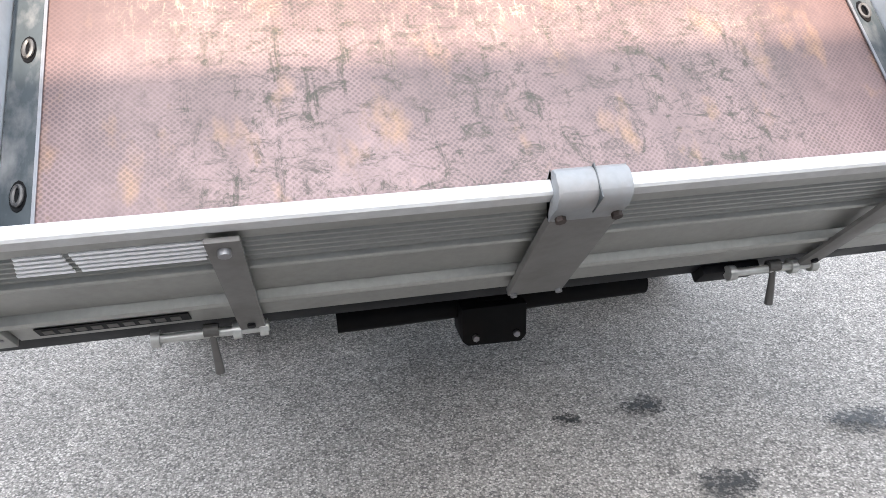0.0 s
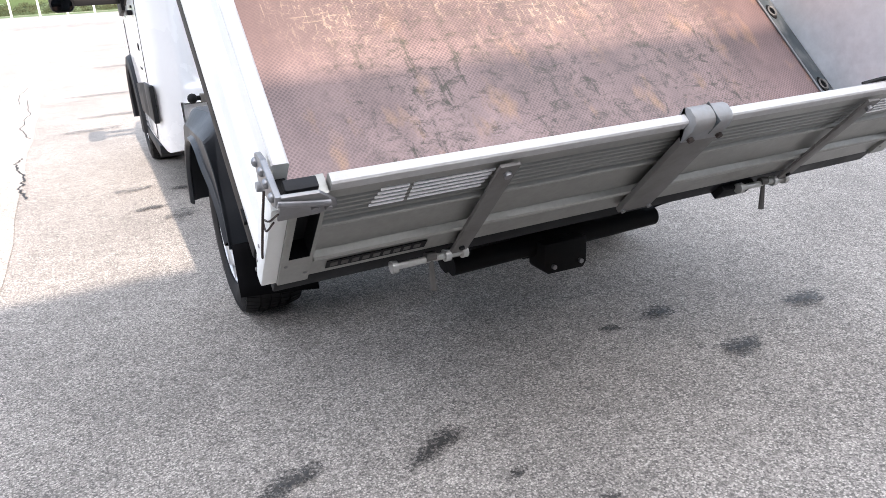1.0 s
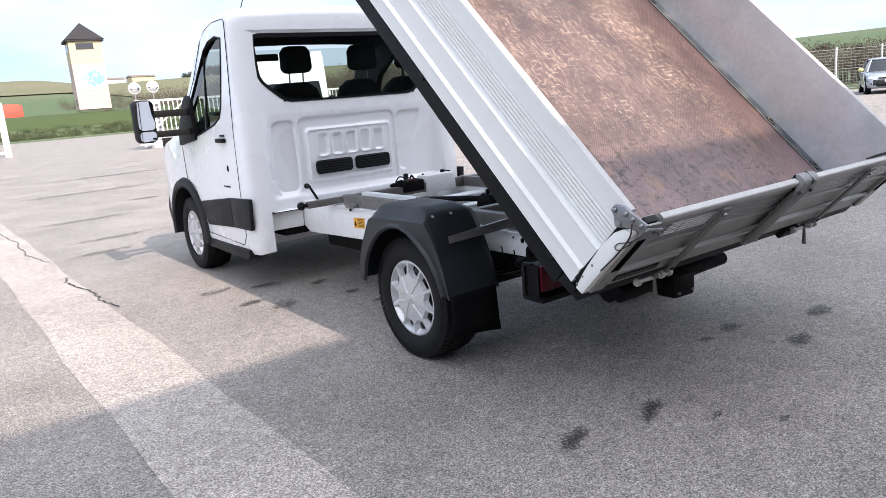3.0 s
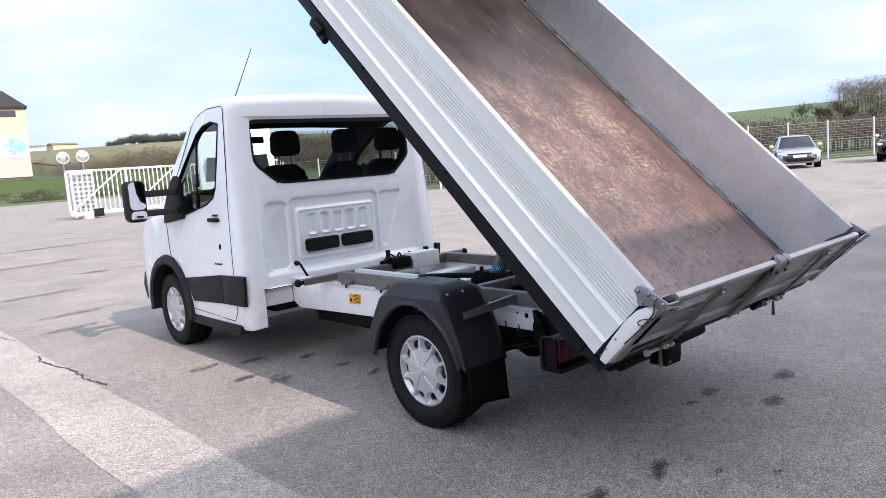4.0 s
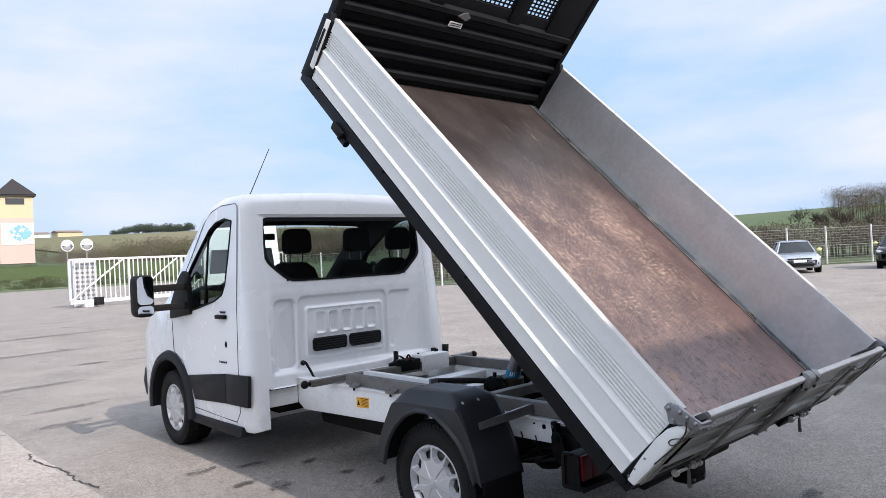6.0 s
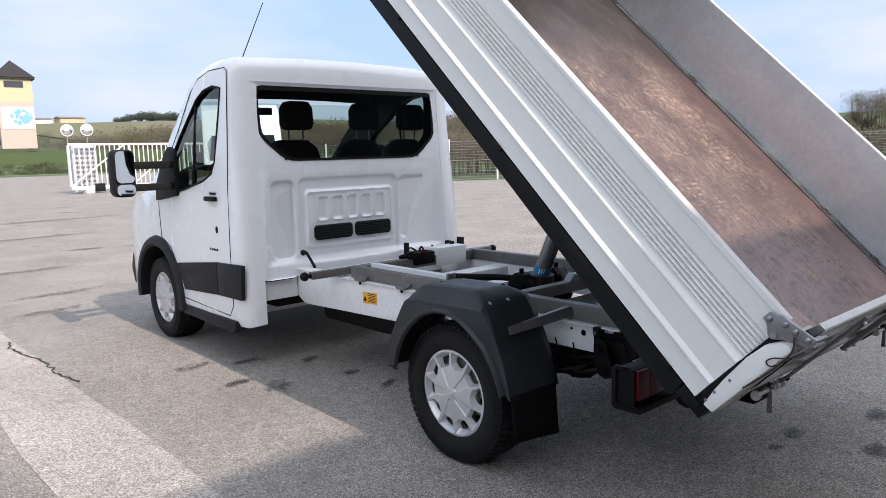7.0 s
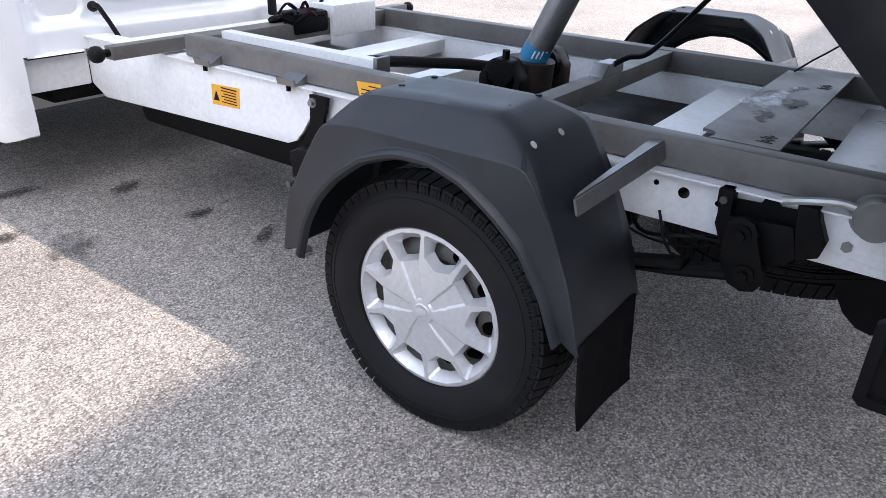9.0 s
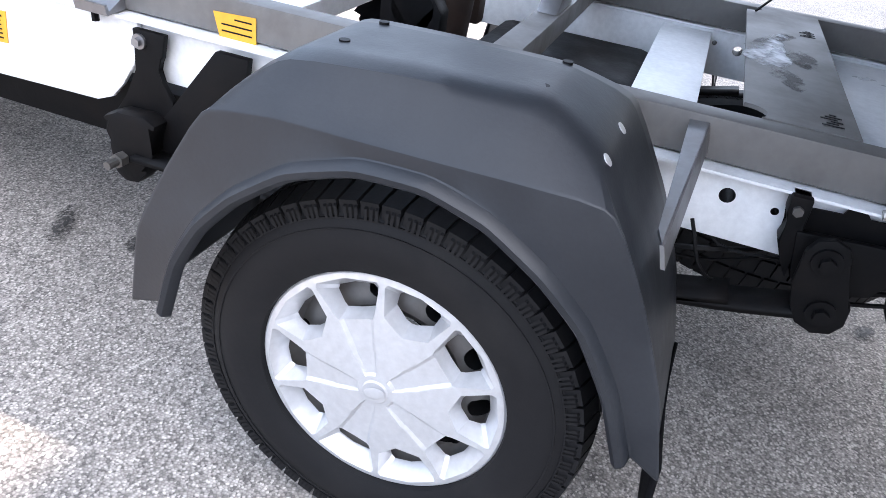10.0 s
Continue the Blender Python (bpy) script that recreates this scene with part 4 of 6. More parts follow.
def hub_mesh():
    """Wheel trim: a domed disc with ten funnel-shaped openings and five sunk wedges."""
    prof = [(.001, .0225), (.020, .0225), (.0225, .0205), (.030, .0195), (.034, .0192), (.05, .0185), (.075, .0172), (.10, .0152), (.120, .0135), (.126, .013), (.155, .0105), (.186, .0085), (.196, .0085), (.206, .0065), (.212, .001), (.214, -.006), (.214, -.014), (.20, -.016), (.17, -.020), (.12, -.012), (.08, .004), (.001, .010)]
    b = lathe(prof, 240)
    for v in b.verts:
        r, a = math.hypot(v.co.y, v.co.z), math.degrees(math.atan2(v.co.z, v.co.y))
        if v.co.x > .002 and .031 < r < .15:
            off = abs((a - 18 + 36) % 72 - 36)
            edge = 16.5 - 4.5 * smooth01(.03, .10, r)
            v.co.x -= .0042 * (1 - smooth01(edge - .9, edge + .9, off)) * smooth01(.155, .12, r)
    disc = finish(b, M_HUB, 26)
    h = bmesh.new()
    for k in range(10):
        a0 = 2 * math.pi * (k + .5) / 10 + .0067
        if k % 2:
            inner, outer = [(.150, -12.4), (.134, -4), (.132, 0), (.134, 4), (.150, 12.4)], [(.142, -15.4), (.125, -4.5), (.121, 0), (.125, 4.5), (.142, 15.4)]
        else:
            inner, outer = [(.146, -11.4), (.139, -10.2), (.136, 0), (.139, 10.2), (.146, 11.4)], [(.140, -14.2), (.131, -12.6), (.127, 0), (.131, 12.6), (.140, 14.2)]
        inner += [(.171, 12.2), (.177, 10.2), (.179, 0), (.177, -10.2), (.171, -12.2)]
        outer += [(.193, 16.9), (.199, 15.6), (.2005, 0), (.199, -15.6), (.193, -16.9)]
        rings = []
        # the funnel runs from the deep narrow outline to the wide one at the face, and on beyond both
        for x, t in ((-.030, -.30), (-.016, 0.0), (.014, 1.12), (.05, 1.12)):
            ring = []
            for (r0, d0), (r1, d1) in zip(inner, outer):
                r, a = r0 + (r1 - r0) * t, a0 + radians(d0 + (d1 - d0) * t)
                ring.append(h.verts.new((x, r * math.cos(a), r * math.sin(a))))
            rings.append(ring)
        for p, q in zip(rings, rings[1:]):
            for i in range(len(p)):
                j = (i + 1) % len(p)
                h.faces.new((p[i], p[j], q[j], q[i]))
        h.faces.new(rings[0])
        h.faces.new(rings[-1][::-1])
    me = cut(disc, [finish(h, M_HUB)])
    for p in me.polygons:
        p.use_smooth = True
    me.set_sharp_from_angle(angle=radians(24))
    return me


def rim_mesh():
    b = lathe([(.20, .10), (.195, .06), (.19, -.09), (.10, -.09), (.10, .040), (.125, .062), (.150, .062), (.172, .046), (.185, .055), (.20, .10)], 60)
    holes = []
    for k in range(10):
        a = 2 * math.pi * k / 10 + .16
        holes.append(finish(rod((.0, .157 * math.cos(a), .157 * math.sin(a)), (.10, .157 * math.cos(a), .157 * math.sin(a)), .019, seg=16), M_INK))
    me = cut(finish(b, M_WHEELRIM), holes)
    for p in me.polygons:
        p.use_smooth = True
    me.set_sharp_from_angle(angle=radians(38))
    return me


TYRE, TREAD, HUB, RIM = tyre_mesh(), tread_mesh(), hub_mesh(), rim_mesh()


def wheel(x, y, s, turn=0.0):
    """s: +1 when the outer side faces +x."""
    w = new("wheel", TYRE)
    w.parent = truck
    w["label"] = "black rubber tyre with chunky tread"
    w.matrix_basis = pose(x, y, R_TYRE - 0.005, turn, 0, 0) @ (pose(0, 0, 0) if s > 0 else pose(0, 0, 0, 0, 0, 180))
    tread = tagged(new("tread", TREAD), "chunky block tread", kind="stuff")
    tread.parent = w
    rim = new("rim", RIM)
    rim.parent = w
    cap = new("hubcap", HUB)
    cap.parent = w
    cap["label"] = "silver plastic hubcap with ten openings"
    cap.matrix_basis = pose(.099, 0, 0)
    logo = part("emblem", ball((.124, 0, 0), .019, sub=2, squash=(.08, 1.0, .62)), M_HUB, w, "plain oval emblem")
    return w


wheel(CX - .868, 0, -1, -21)
wheel(CX + .868, 0, 1, 20)
wheel(CX - .880, 3.505, -1, 30)
wheel(CX + .880, 3.505, 1, 0)

# ---------- rear fenders and mud flaps ----------
# outlines from front to rear: top edge, side crease, wheel opening (across, along, up)
FA = [(1.035, .394, .40), (1.035, .370, .54), (1.030, .312, .655), (1.030, .245, .765), (1.012, .160, .838), (.990, .030, .842), (.977, -.060, .842), (.972, -.160, .842), (1.0, -.247, .801), (1.022, -.325, .672), (1.022, -.380, .55), (1.024, -.418, .41)]
FB = [(1.055, .400, .40), (1.055, .376, .54), (1.054, .318, .650), (1.052, .252, .758), (1.052, .150, .771), (1.052, .030, .771), (1.052, -.060, .772), (1.052, -.150, .774), (1.053, -.275, .776), (1.042, -.335, .665), (1.042, -.388, .545), (1.044, -.425, .41)]
FC = [(1.07, .336, .40), (1.07, .305, .505), (1.07, .262, .580), (1.07, .205, .642), (1.07, .125, .702), (1.07, .030, .735), (1.07, -.060, .738), (1.07, -.140, .715), (1.07, -.215, .668), (1.06, -.278, .605), (1.052, -.332, .513), (1.050, -.372, .41)]


def rounded(pts, times=2, first=.25):
    """Cuts the corners of a line, keeping its ends."""
    v = [Vector(p) for p in pts]
    for k in range(times):
        u = first if k == 0 else .25
        v = [v[0]] + [q for a, c in zip(v, v[1:]) for q in (a.lerp(c, u), a.lerp(c, 1 - u))] + [v[-1]]
    return v


def fender(s):
    b = bmesh.new()
    cols = []
    rows = [[(.785 if z > .83 else .72, y, z) for x, y, z in FA], [(x - .02, y * .998, z + .003) for x, y, z in FA], [(x + .008, y, z - .004) for x, y, z in FA], FB, [(x - .016, y * 1.03, z + .016) for x, y, z in FC], [(x + .002, y * 1.015, z + .008) for x, y, z in FC], FC, [(x - .014, y * .985, z - .006) for x, y, z in FC]]
    lines = [rounded([(s * x, y, z) for x, y, z in pts], 2, .13) for pts in rows]
    crease = lines[3]
    lines[3:4] = [[c.lerp(p, .05) for c, p in zip(crease, lines[2])], crease, [c.lerp(p, .04) for c, p in zip(crease, lines[4])]]
    for line in zip(*[rounded(across, 1, .12) for across in zip(*lines)]):
        cols.append([b.verts.new(p) for p in line])
    for p, q in zip(cols, cols[1:]):
        for i in range(len(p) - 1):
            b.faces.new((p[i], p[i + 1], q[i + 1], q[i]))
    f = part("rear_fender", b, M_FENDER, truck, "dusty black plastic rear mudguard", angle=24)
    sol = f.modifiers.new("thick", "SOLIDIFY")
    sol.thickness, sol.offset = 0.006, 0
    for x, y, z in ((.977, -.250, .800), (.862, -.250, .800)):
        part("bolt", rod((s * x, y + .012, z - .012), (s * x, y + .0005, z - .0005), .0095, .0085, 16), M_HUB, f)
    for x, y in ((.912, -.146), (.788, -.150), (.926, .123), (.807, .120), (.918, -.014)):
        part("bolt", rod((s * x, y, .838), (s * x, y, .8462), .0075, seg=12), M_INK, f)
    b = bmesh.new()
    cols = [[b.verts.new((s * x, y + .008 * math.sin(x * 9), z + dz * (1.06 - x) * .09 / .30)) for y, z, dz in ((-.4275, .425, 0), (-.430, .39, 0), (-.434, .34, 0), (-.440, .28, -.4), (-.448, .232, -.4))] for x in (.745, .84, .92, 1.0, 1.036)]
    for p, q in zip(cols, cols[1:]):
        for i in range(4):
            b.faces.new((p[i], p[i + 1], q[i + 1], q[i]))
    fl = part("mud_flap", b, M_RUBBER, truck, "black rubber mud flap")
    sol = fl.modifiers.new("thick", "SOLIDIFY")
    sol.thickness = 0.006
    # angle bracket from the subframe, tapering to its tip
    b = slab([(s * .54, -.370, .734), (s * .957, -.342, .700), (s * .960, -.352, .669), (s * .54, -.380, .690)], (0, .006, 0))
    slab([(s * .54, -.368, .736), (s * .957, -.338, .704), (s * .920, -.330, .703), (s * .54, -.336, .734)], (0, 0, -.006), b)
    part("fender_bracket", b, M_STEEL, truck, "grey steel angle bracket behind the wheel")
    return f


fender(-1)
fender(1)

# ---------- chassis ----------
for s in (-1, 1):
    x0, x1 = (-.555, -.495) if s < 0 else (.495, .555)
    rail_mesh = cut(finish(box(x0, x1, -1.10, 2.30, .535, .662, .004), M_WHITE_FRAME),
                    [finish(rod((x0 - .1, y, z), (x1 + .1, y, z), r, seg=16), M_GRIME) for y, z, r in ((-.434, .618, .014), (-.365, .628, .007), (-.515, .612, .007), (-.86, .622, .013), (-.98, .60, .008))])
    link_mesh("chassis_rail", rail_mesh, truck, "white painted chassis rail with punched holes")
    part("rail_flange", box(s * .49, s * .590, -1.10, 2.05, .663, .668), M_WHITE_FRAME, truck)
    part("side_plate", prism([(2.08, .660), (2.08, .47), (1.99, .422), (1.5, .440), (.90, .457), (.855, .475), (.825, .51), (.79, .56), (.772, .61), (.770, .660)], "x", s * .560, s * .572, bevel=.003), M_WHITE_FRAME, truck, "white painted side plate of the chassis")
    part("subframe_rail", box(s * .500, s * .556, -1.02, 1.43, .672, .746, .004), M_RAIL, truck, "dull grey tipper subframe rail")
    for y in (1.28, .86):
        b = prism([(s * .556, .672), (s * .61, .668), (s * .615, .690), (s * .608, .690), (s * .604, .676), (s * .556, .700)], "y", y - .05, y + .03)
        part("mount_tab", b, M_STEEL, truck, "small welded steel tab")
        part("bolt", rod((s * .59, y, .672), (s * .59, y, .645), .008, seg=6), M_GRIME, truck)
    part("inner_wing", box(s * .574, s * .845, 2.075, 2.30, .465, .62, .012), M_WHITE_FRAME, truck, "white cab underbody corner")

part("sticker", prism([(1.277, .597), (1.127, .604), (1.136, .531), (1.280, .524)], "x", -.5745, -.5725), M_YELLOW, truck, "yellow warning sticker")
st = truck.children[-1]
b = prism([(1.270, .541), (1.238, .542), (1.253, .578)], "x", -.5757, -.575)
part("sign", b, M_INK, st)
for k in range(5):
    part("print_bar", box(-.5757, -.575, 1.145, 1.225 - .012 * (k % 2), .580 - k * .010, .5835 - k * .010), M_INK, st)
part("print_bar", box(-.5757, -.575, 1.140, 1.225, .590, .5945), M_INK, st)
b = prism([(.594, .715), (.497, .720), (.497, .668), (.580, .664)], "x", -.5585, -.5565)
st = part("sticker", b, M_YELLOW, truck, "yellow notice sticker")
for k in range(3):
    part("print_bar", box(-.5597, -.559, .505, .575 - .03 * (k == 0), .706 - k * .013, .709 - k * .013), M_INK, st)


def cross(y0, y1, z0, z1, mat, label, half=.498):
    return part("crossmember", box(-half, half, y0, y1, z0, z1, .003), mat, truck, label)


cross(-.350, -.208, .60, .655, M_WHITE_FRAME, "white painted chassis crossmember")
cross(-.86, -.67, .60, .655, M_WHITE_FRAME, "white painted chassis crossmember")
cross(.60, .70, .60, .655, M_WHITE_FRAME, "white painted chassis crossmember")
cross(1.02, 1.16, .60, .655, M_WHITE_FRAME, "white painted chassis crossmember")
cross(1.72, 1.95, .56, .655, M_WHITE_FRAME, "white painted chassis crossmember")
cross(-.005, .055, .685, .742, M_RAIL, "grey steel subframe crossbar")
cross(-1.02, -.96, .675, .742, M_RAIL, "grey steel subframe crossbar")
cross(1.37, 1.43, .675, .742, M_RAIL, "grey steel subframe crossbar")
plate_mesh = cut(finish(box(-.50, .50, -.607, -.418, .740, .7475), M_RAIL), [finish(rod((x, -.422, .70), (x, -.422, .80), .036, seg=20), M_RAIL) for x in (-.475, .475)] + [finish(rod((-.07, -.540, .70), (-.07, -.540, .80), .016, seg=16), M_RAIL)])
pl = link_mesh("steel_plate", plate_mesh, truck, "grey steel plate across the subframe with cut marks")
# ground spots on the plate, their sky glint painted as near-white colour
for name, x, y, rx, ry, turn, up in (("ground_patch", .0, -.462, .20, .044, -4, .7487), ("ground_patch", -.06, -.478, .12, .036, 6, .7491)):
    shine = stain(x, y, rx, ry, turn, M_GROUND_GLINT, 5, name)
    shine.matrix_basis = pose(x, y, up, 0, 0, turn)
    shine.parent = pl
    shine["label"] = "freshly ground patch with sky glint in its colour"
for x, y, rx, ry, turn in ((-.03, -.535, .10, .035, 12), (-.22, -.50, .10, .030, 20), (.12, -.478, .13, .022, -26)):
    burn = stain(x, y, rx, ry, turn, M_BURN, 3, "burn_mark")
    burn.matrix_basis = pose(x, y, .7482, 0, 0, turn)
    burn.parent = pl
for cx in (-.427, .26):
    for k in range(6):
        part("cut_mark", box(cx - .035 + .012 * k, cx - .030 + .012 * k, -.582 + .008 * (k % 2), -.546 - .008 * (k % 3), .7478, .7488), M_INK, pl)

# crossbeam with ball ends in front
beam = part("crossbeam", box(-.80, .82, 1.495, 1.545, .678, .725, .004), M_RAIL, truck, "grey steel locking beam with black ball ends")
for x in (-.845, .861):
    part("ball_end", ball((x, 1.522, .702), .030, sub=2, bm=rod((x * .94, 1.522, .702), (x, 1.522, .702), .014)), M_INK, beam)
part("cover_strip", prism([(-.436, .690), (-.430, .690), (-.430, .748), (-.390, .748), (-.390, .753), (-.436, .753)], "y", .625, 1.37), M_WHITE_FRAME, truck, "white painted cover strip")
part("strip_bracket", box(-.45, -.385, .605, .622, .69, .765, .003), M_STEEL, truck)
tank = part("oil_tank", box(.134, .405, 1.345, 1.485, .665, .795, .008), M_WHITE_FRAME, truck, "white hydraulic oil tank")
part("filler_cap", rod((.36, 1.45, .795), (.36, 1.45, .815), .018), M_INK, tank)
pump = part("hydraulic_pump", box(-.08, .12, 1.36, 1.48, .69, .78, .02), M_GRIME, truck, "oily black hydraulic pump with hoses")
rnd = random.Random(11)
for k in range(8):
    p = [(rnd.uniform(-.13, .12), rnd.uniform(1.34, 1.48), .74)]
    for q in range(3):
        p.append((p[-1][0] + rnd.uniform(-.06, .07), p[-1][1] + rnd.uniform(-.05, .04), rnd.uniform(.74, .815)))
    part("hose", tube(arc(p, 4), rnd.uniform(.005, .013), 6), M_GRIME if k % 3 else M_INK, pump)
part("wire", tube(arc([(.0, 1.40, .80), (.03, 1.36, .77), (.06, 1.37, .75)], 4), .004, 5), M_RED, pump, "red wire")
part("stop_post", box(.80, .84, 1.98, 2.02, .60, .735, .008), M_INK, truck, "black rubber cab stop")
part("stop_post", box(.36, .39, 1.98, 2.02, .66, .76, .008), M_INK, truck, "black rubber cab stop")
part("handle_hose", tube(arc([(-.525, 2.06, .775), (-.535, 2.01, .785), (-.525, 1.985, .75), (-.50, 1.98, .70), (-.48, 1.98, .66)], 4), .010, 8, ball((-.525, 2.06, .775), .022)), M_INK, truck, "black hose on the cab back wall")

# tipping cylinder
axis0, axis1 = Vector((.03, .340, .69)), Vector((.03, -.122, 1.68))
d = (axis1 - axis0).normalized()
ram = part("tipping_cylinder", rod(axis0, axis0 + d * .335, .047, seg=28), M_STEEL, truck, "steel telescopic tipping cylinder")
part("collar", rod(axis0 + d * .325, axis0 + d * .340, .051, seg=28), M_INK, ram)
part("piston", rod(axis0 + d * .335, axis0 + d * .66, .038, seg=28), M_CHROME, ram, "polished piston stage")
part("collar", rod(axis0 + d * .65, axis0 + d * .665, .041, seg=28), M_STEEL, ram)
part("piston", rod(axis0 + d * .66, axis1, .030, seg=28), M_CHROME, ram, "polished piston stage")
part("band_sticker", rod(axis0 + d * .05, axis0 + d * .105, .0485, seg=28), M_BLUE, ram, "blue sticker band")
for k in range(4):
    a = radians(200 + 16 * k)
    c = axis0 + d * .0775 + Vector((math.cos(a), math.sin(a), 0)) * .0485
    part("print_bar", rod(c - d * .014, c + d * .014, .0035, seg=6), M_WHITEPRINT, ram)
seat_ring = part("cylinder_cradle", rod((.03, .335, .60), (.03, .325, .735), .085, seg=20, bm=rod((-.12, .335, .68), (.18, .335, .68), .035)), M_RUST, truck, "rusty brown cylinder cradle")
for x in (-.12, .19):
    part("lug", prism([(.26, .61), (.42, .61), (.42, .70), (.39, .745), (.36, .762), (.30, .755), (.26, .70)], "x", x - .03, x + .03, bevel=.012), M_RUST if x > 0 else M_GRIME, seat_ring)
    part("boss", rod((x * 1.25, .335, .70), (x * .7, .335, .70), .055, .062, 14), M_GRIME, seat_ring)
    part("nut", rod((x, .335, .75), (x, .335, .785), .014, seg=6), M_GRIME, seat_ring)
part("pressure_hose", tube(arc([(-.02, .40, .70), (-.12, .50, .715), (-.22, .60, .72), (-.32, .70, .725), (-.36, .82, .71)], 5), .019, 10), M_INK, truck, "black pressure hose")
part("safety_prop", tube(arc([(-.05, .03, .75), (.02, -.02, .79), (.10, -.06, .80), (.25, -.12, .90), (.45, -.2, 1.05)], 5), .009, 8), M_INK, truck, "black cable to the bed")
part("prop_clevis", prism([(-.10, .742), (.06, .742), (.05, .775), (-.06, .78)], "y", .0, .05, bevel=.004), M_STEEL, truck)
part("cable", tube(arc([(.42, -.44, .75), (.50, -.50, .80), (.62, -.60, .86), (.8, -.8, .87)], 6), .0035, 5), M_INK, truck, "thin black cable")

# running gear below
part("axle", rod((-.75, 0, R_TYRE), (.75, 0, R_TYRE), .055, seg=20, bm=ball((0, 0, R_TYRE), .16, squash=(1, 1, 1))), M_GRIME, truck, "oily rear axle")
for s in (-1, 1):
    b = bmesh.new()
    for k in range(3):
        ln = .72 - .16 * k
        pts = arc([(s * .62, .75 * ln / .72, .39 + .01 * k), (s * .62, .35 * ln / .72, .395 - .014 * k), (s * .62, 0, .405 - .014 * k), (s * .62, -.40 * ln / .72, .452 - .012 * k), (s * .62, -.622 * ln / .72, .500 - .02 * k)], 5)
        for p, q in zip(pts, pts[1:]):
            r = [b.verts.new((p.x - .035, p.y, p.z)), b.verts.new((p.x + .035, p.y, p.z)), b.verts.new((q.x + .035, q.y, q.z)), b.verts.new((q.x - .035, q.y, q.z))]
            b.faces.new(r)
    bmesh.ops.remove_doubles(b, verts=b.verts[:], dist=1e-5)
    sp = part("leaf_spring", b, M_GRIME, truck, "oily black leaf spring")
    k = sp.modifiers.new("thick", "SOLIDIFY")
    k.thickness = .0125
    hang = part("spring_hanger", prism([(.770, .650), (.690, .650), (.700, .60), (.716, .572), (.705, .55), (.680, .508), (.690, .470), (.715, .440), (.800, .440), (.836, .452), (.800, .50), (.766, .56)], "x", s * .575, s * .590, bevel=.004), M_GRIME, truck, "black cast spring hanger")
    part("hanger_foot", prism([(.836, .456), (.80, .43), (.82, .40), (.812, .33), (.785, .312), (.75, .316), (.724, .345), (.716, .40), (.690, .468), (.72, .482), (.79, .478)], "x", s * .588, s * .640, bevel=.014), M_GRIME, hang)
    part("hanger_brace", prism([(.566, .648), (.49, .648), (.50, .56), (.60, .33), (.715, .345), (.705, .47)], "x", s * .578, s * .596, bevel=.003), M_GRIME, hang)
    part("bolt", rod((s * .588, .752, .626), (s * .606, .752, .626), .010, seg=6, bm=rod((s * .588, .752, .626), (s * .596, .752, .626), .016)), M_STEEL, hang)
    part("bolt", rod((s * .64, .782, .372), (s * .690, .782, .372), .010, seg=8, bm=rod((s * .64, .782, .372), (s * .662, .782, .372), .017, seg=6)), M_RIM, hang)
    part("pivot_plate", prism([(-.690, .661), (-.72, .632), (-.742, .605), (-.745, .577), (-.86, .560), (-.95, .575), (-.97, .661)], "x", s * .556, s * .566, bevel=.004), M_WHITE_FRAME, truck, "white rear end plate of the chassis")
    part("bolt", rod((s * .566, -.793, .593), (s * .574, -.793, .593), .012, seg=6), M_STEEL, truck)
    br = part("shackle_bracket", prism([(-.548, .612), (-.690, .622), (-.708, .556), (-.690, .530), (-.600, .500), (-.566, .530)], "x", s * .596, s * .610, bevel=.004), M_GRIME, truck, "black pressed shackle bracket")
    part("bracket_flange", prism([(-.522, .668), (-.556, .668), (-.562, .52), (-.545, .548), (-.527, .586), (-.534, .612), (-.523, .636)], "x", s * .566, s * .606, bevel=.004), M_GRIME, br)
    part("bracket_flange", prism([(-.686, .672), (-.728, .672), (-.736, .645), (-.758, .60), (-.750, .565), (-.70, .545)], "x", s * .569, s * .606, bevel=.004), M_GRIME, br)
    part("bracket_back", prism([(-.55, .53), (-.55, .642), (-.610, .646), (-.616, .660), (-.636, .664), (-.652, .648), (-.70, .650), (-.70, .53)], "x", s * .5705, s * .575), M_GRIME, br)
    part("bracket_floor", prism([(-.562, .535), (-.600, .503), (-.690, .532), (-.706, .556), (-.69, .545), (-.602, .516), (-.57, .545)], "x", s * .50, s * .597), M_GRIME, br)
    part("flange_bolt", rod((s * .606, -.538, .645), (s * .614, -.538, .645), .009, seg=6), M_RIM, br)
    shackle = part("shackle", prism([(-.563, .545), (-.563, .605), (-.574, .625), (-.598, .634), (-.622, .625), (-.634, .602), (-.640, .56), (-.662, .525), (-.664, .492), (-.650, .470), (-.622, .462), (-.592, .474), (-.574, .505)], "x", s * .642, s * .656, bevel=.004), M_GRIME, truck)
    for y, z in ((-.598, .595), (-.622, .505)):
        part("bolt", rod((s * .64, y, z), (s * .675, y, z), .013, seg=6, bm=rod((s * .64, y, z), (s * .663, y, z), .024)), M_GRIME, shackle)
    part("spring_eye", rod((s * .585, -.622, .505), (s * .655, -.622, .505), .036, seg=24), M_GRIME, truck)
    part("bump_stop", box(s * .50, s * .56, -.30, -.05, .42, .53, .01), M_GRIME, truck)
for k in range(7):
    y = rnd.uniform(-.60, -.25)
    x = rnd.uniform(-.62, -.48)
    part("brake_line", tube(arc([(x, y, .57), (x - .02, y - .05, rnd.uniform(.47, .53)), (x + rnd.uniform(-.05, .05), y - .16, rnd.uniform(.45, .52)), (x + .06, y - .30, .50)], 4), rnd.uniform(.003, .006), 5), M_GRIME, truck)
spare = new("spare_tyre", TYRE)
spare.parent = truck
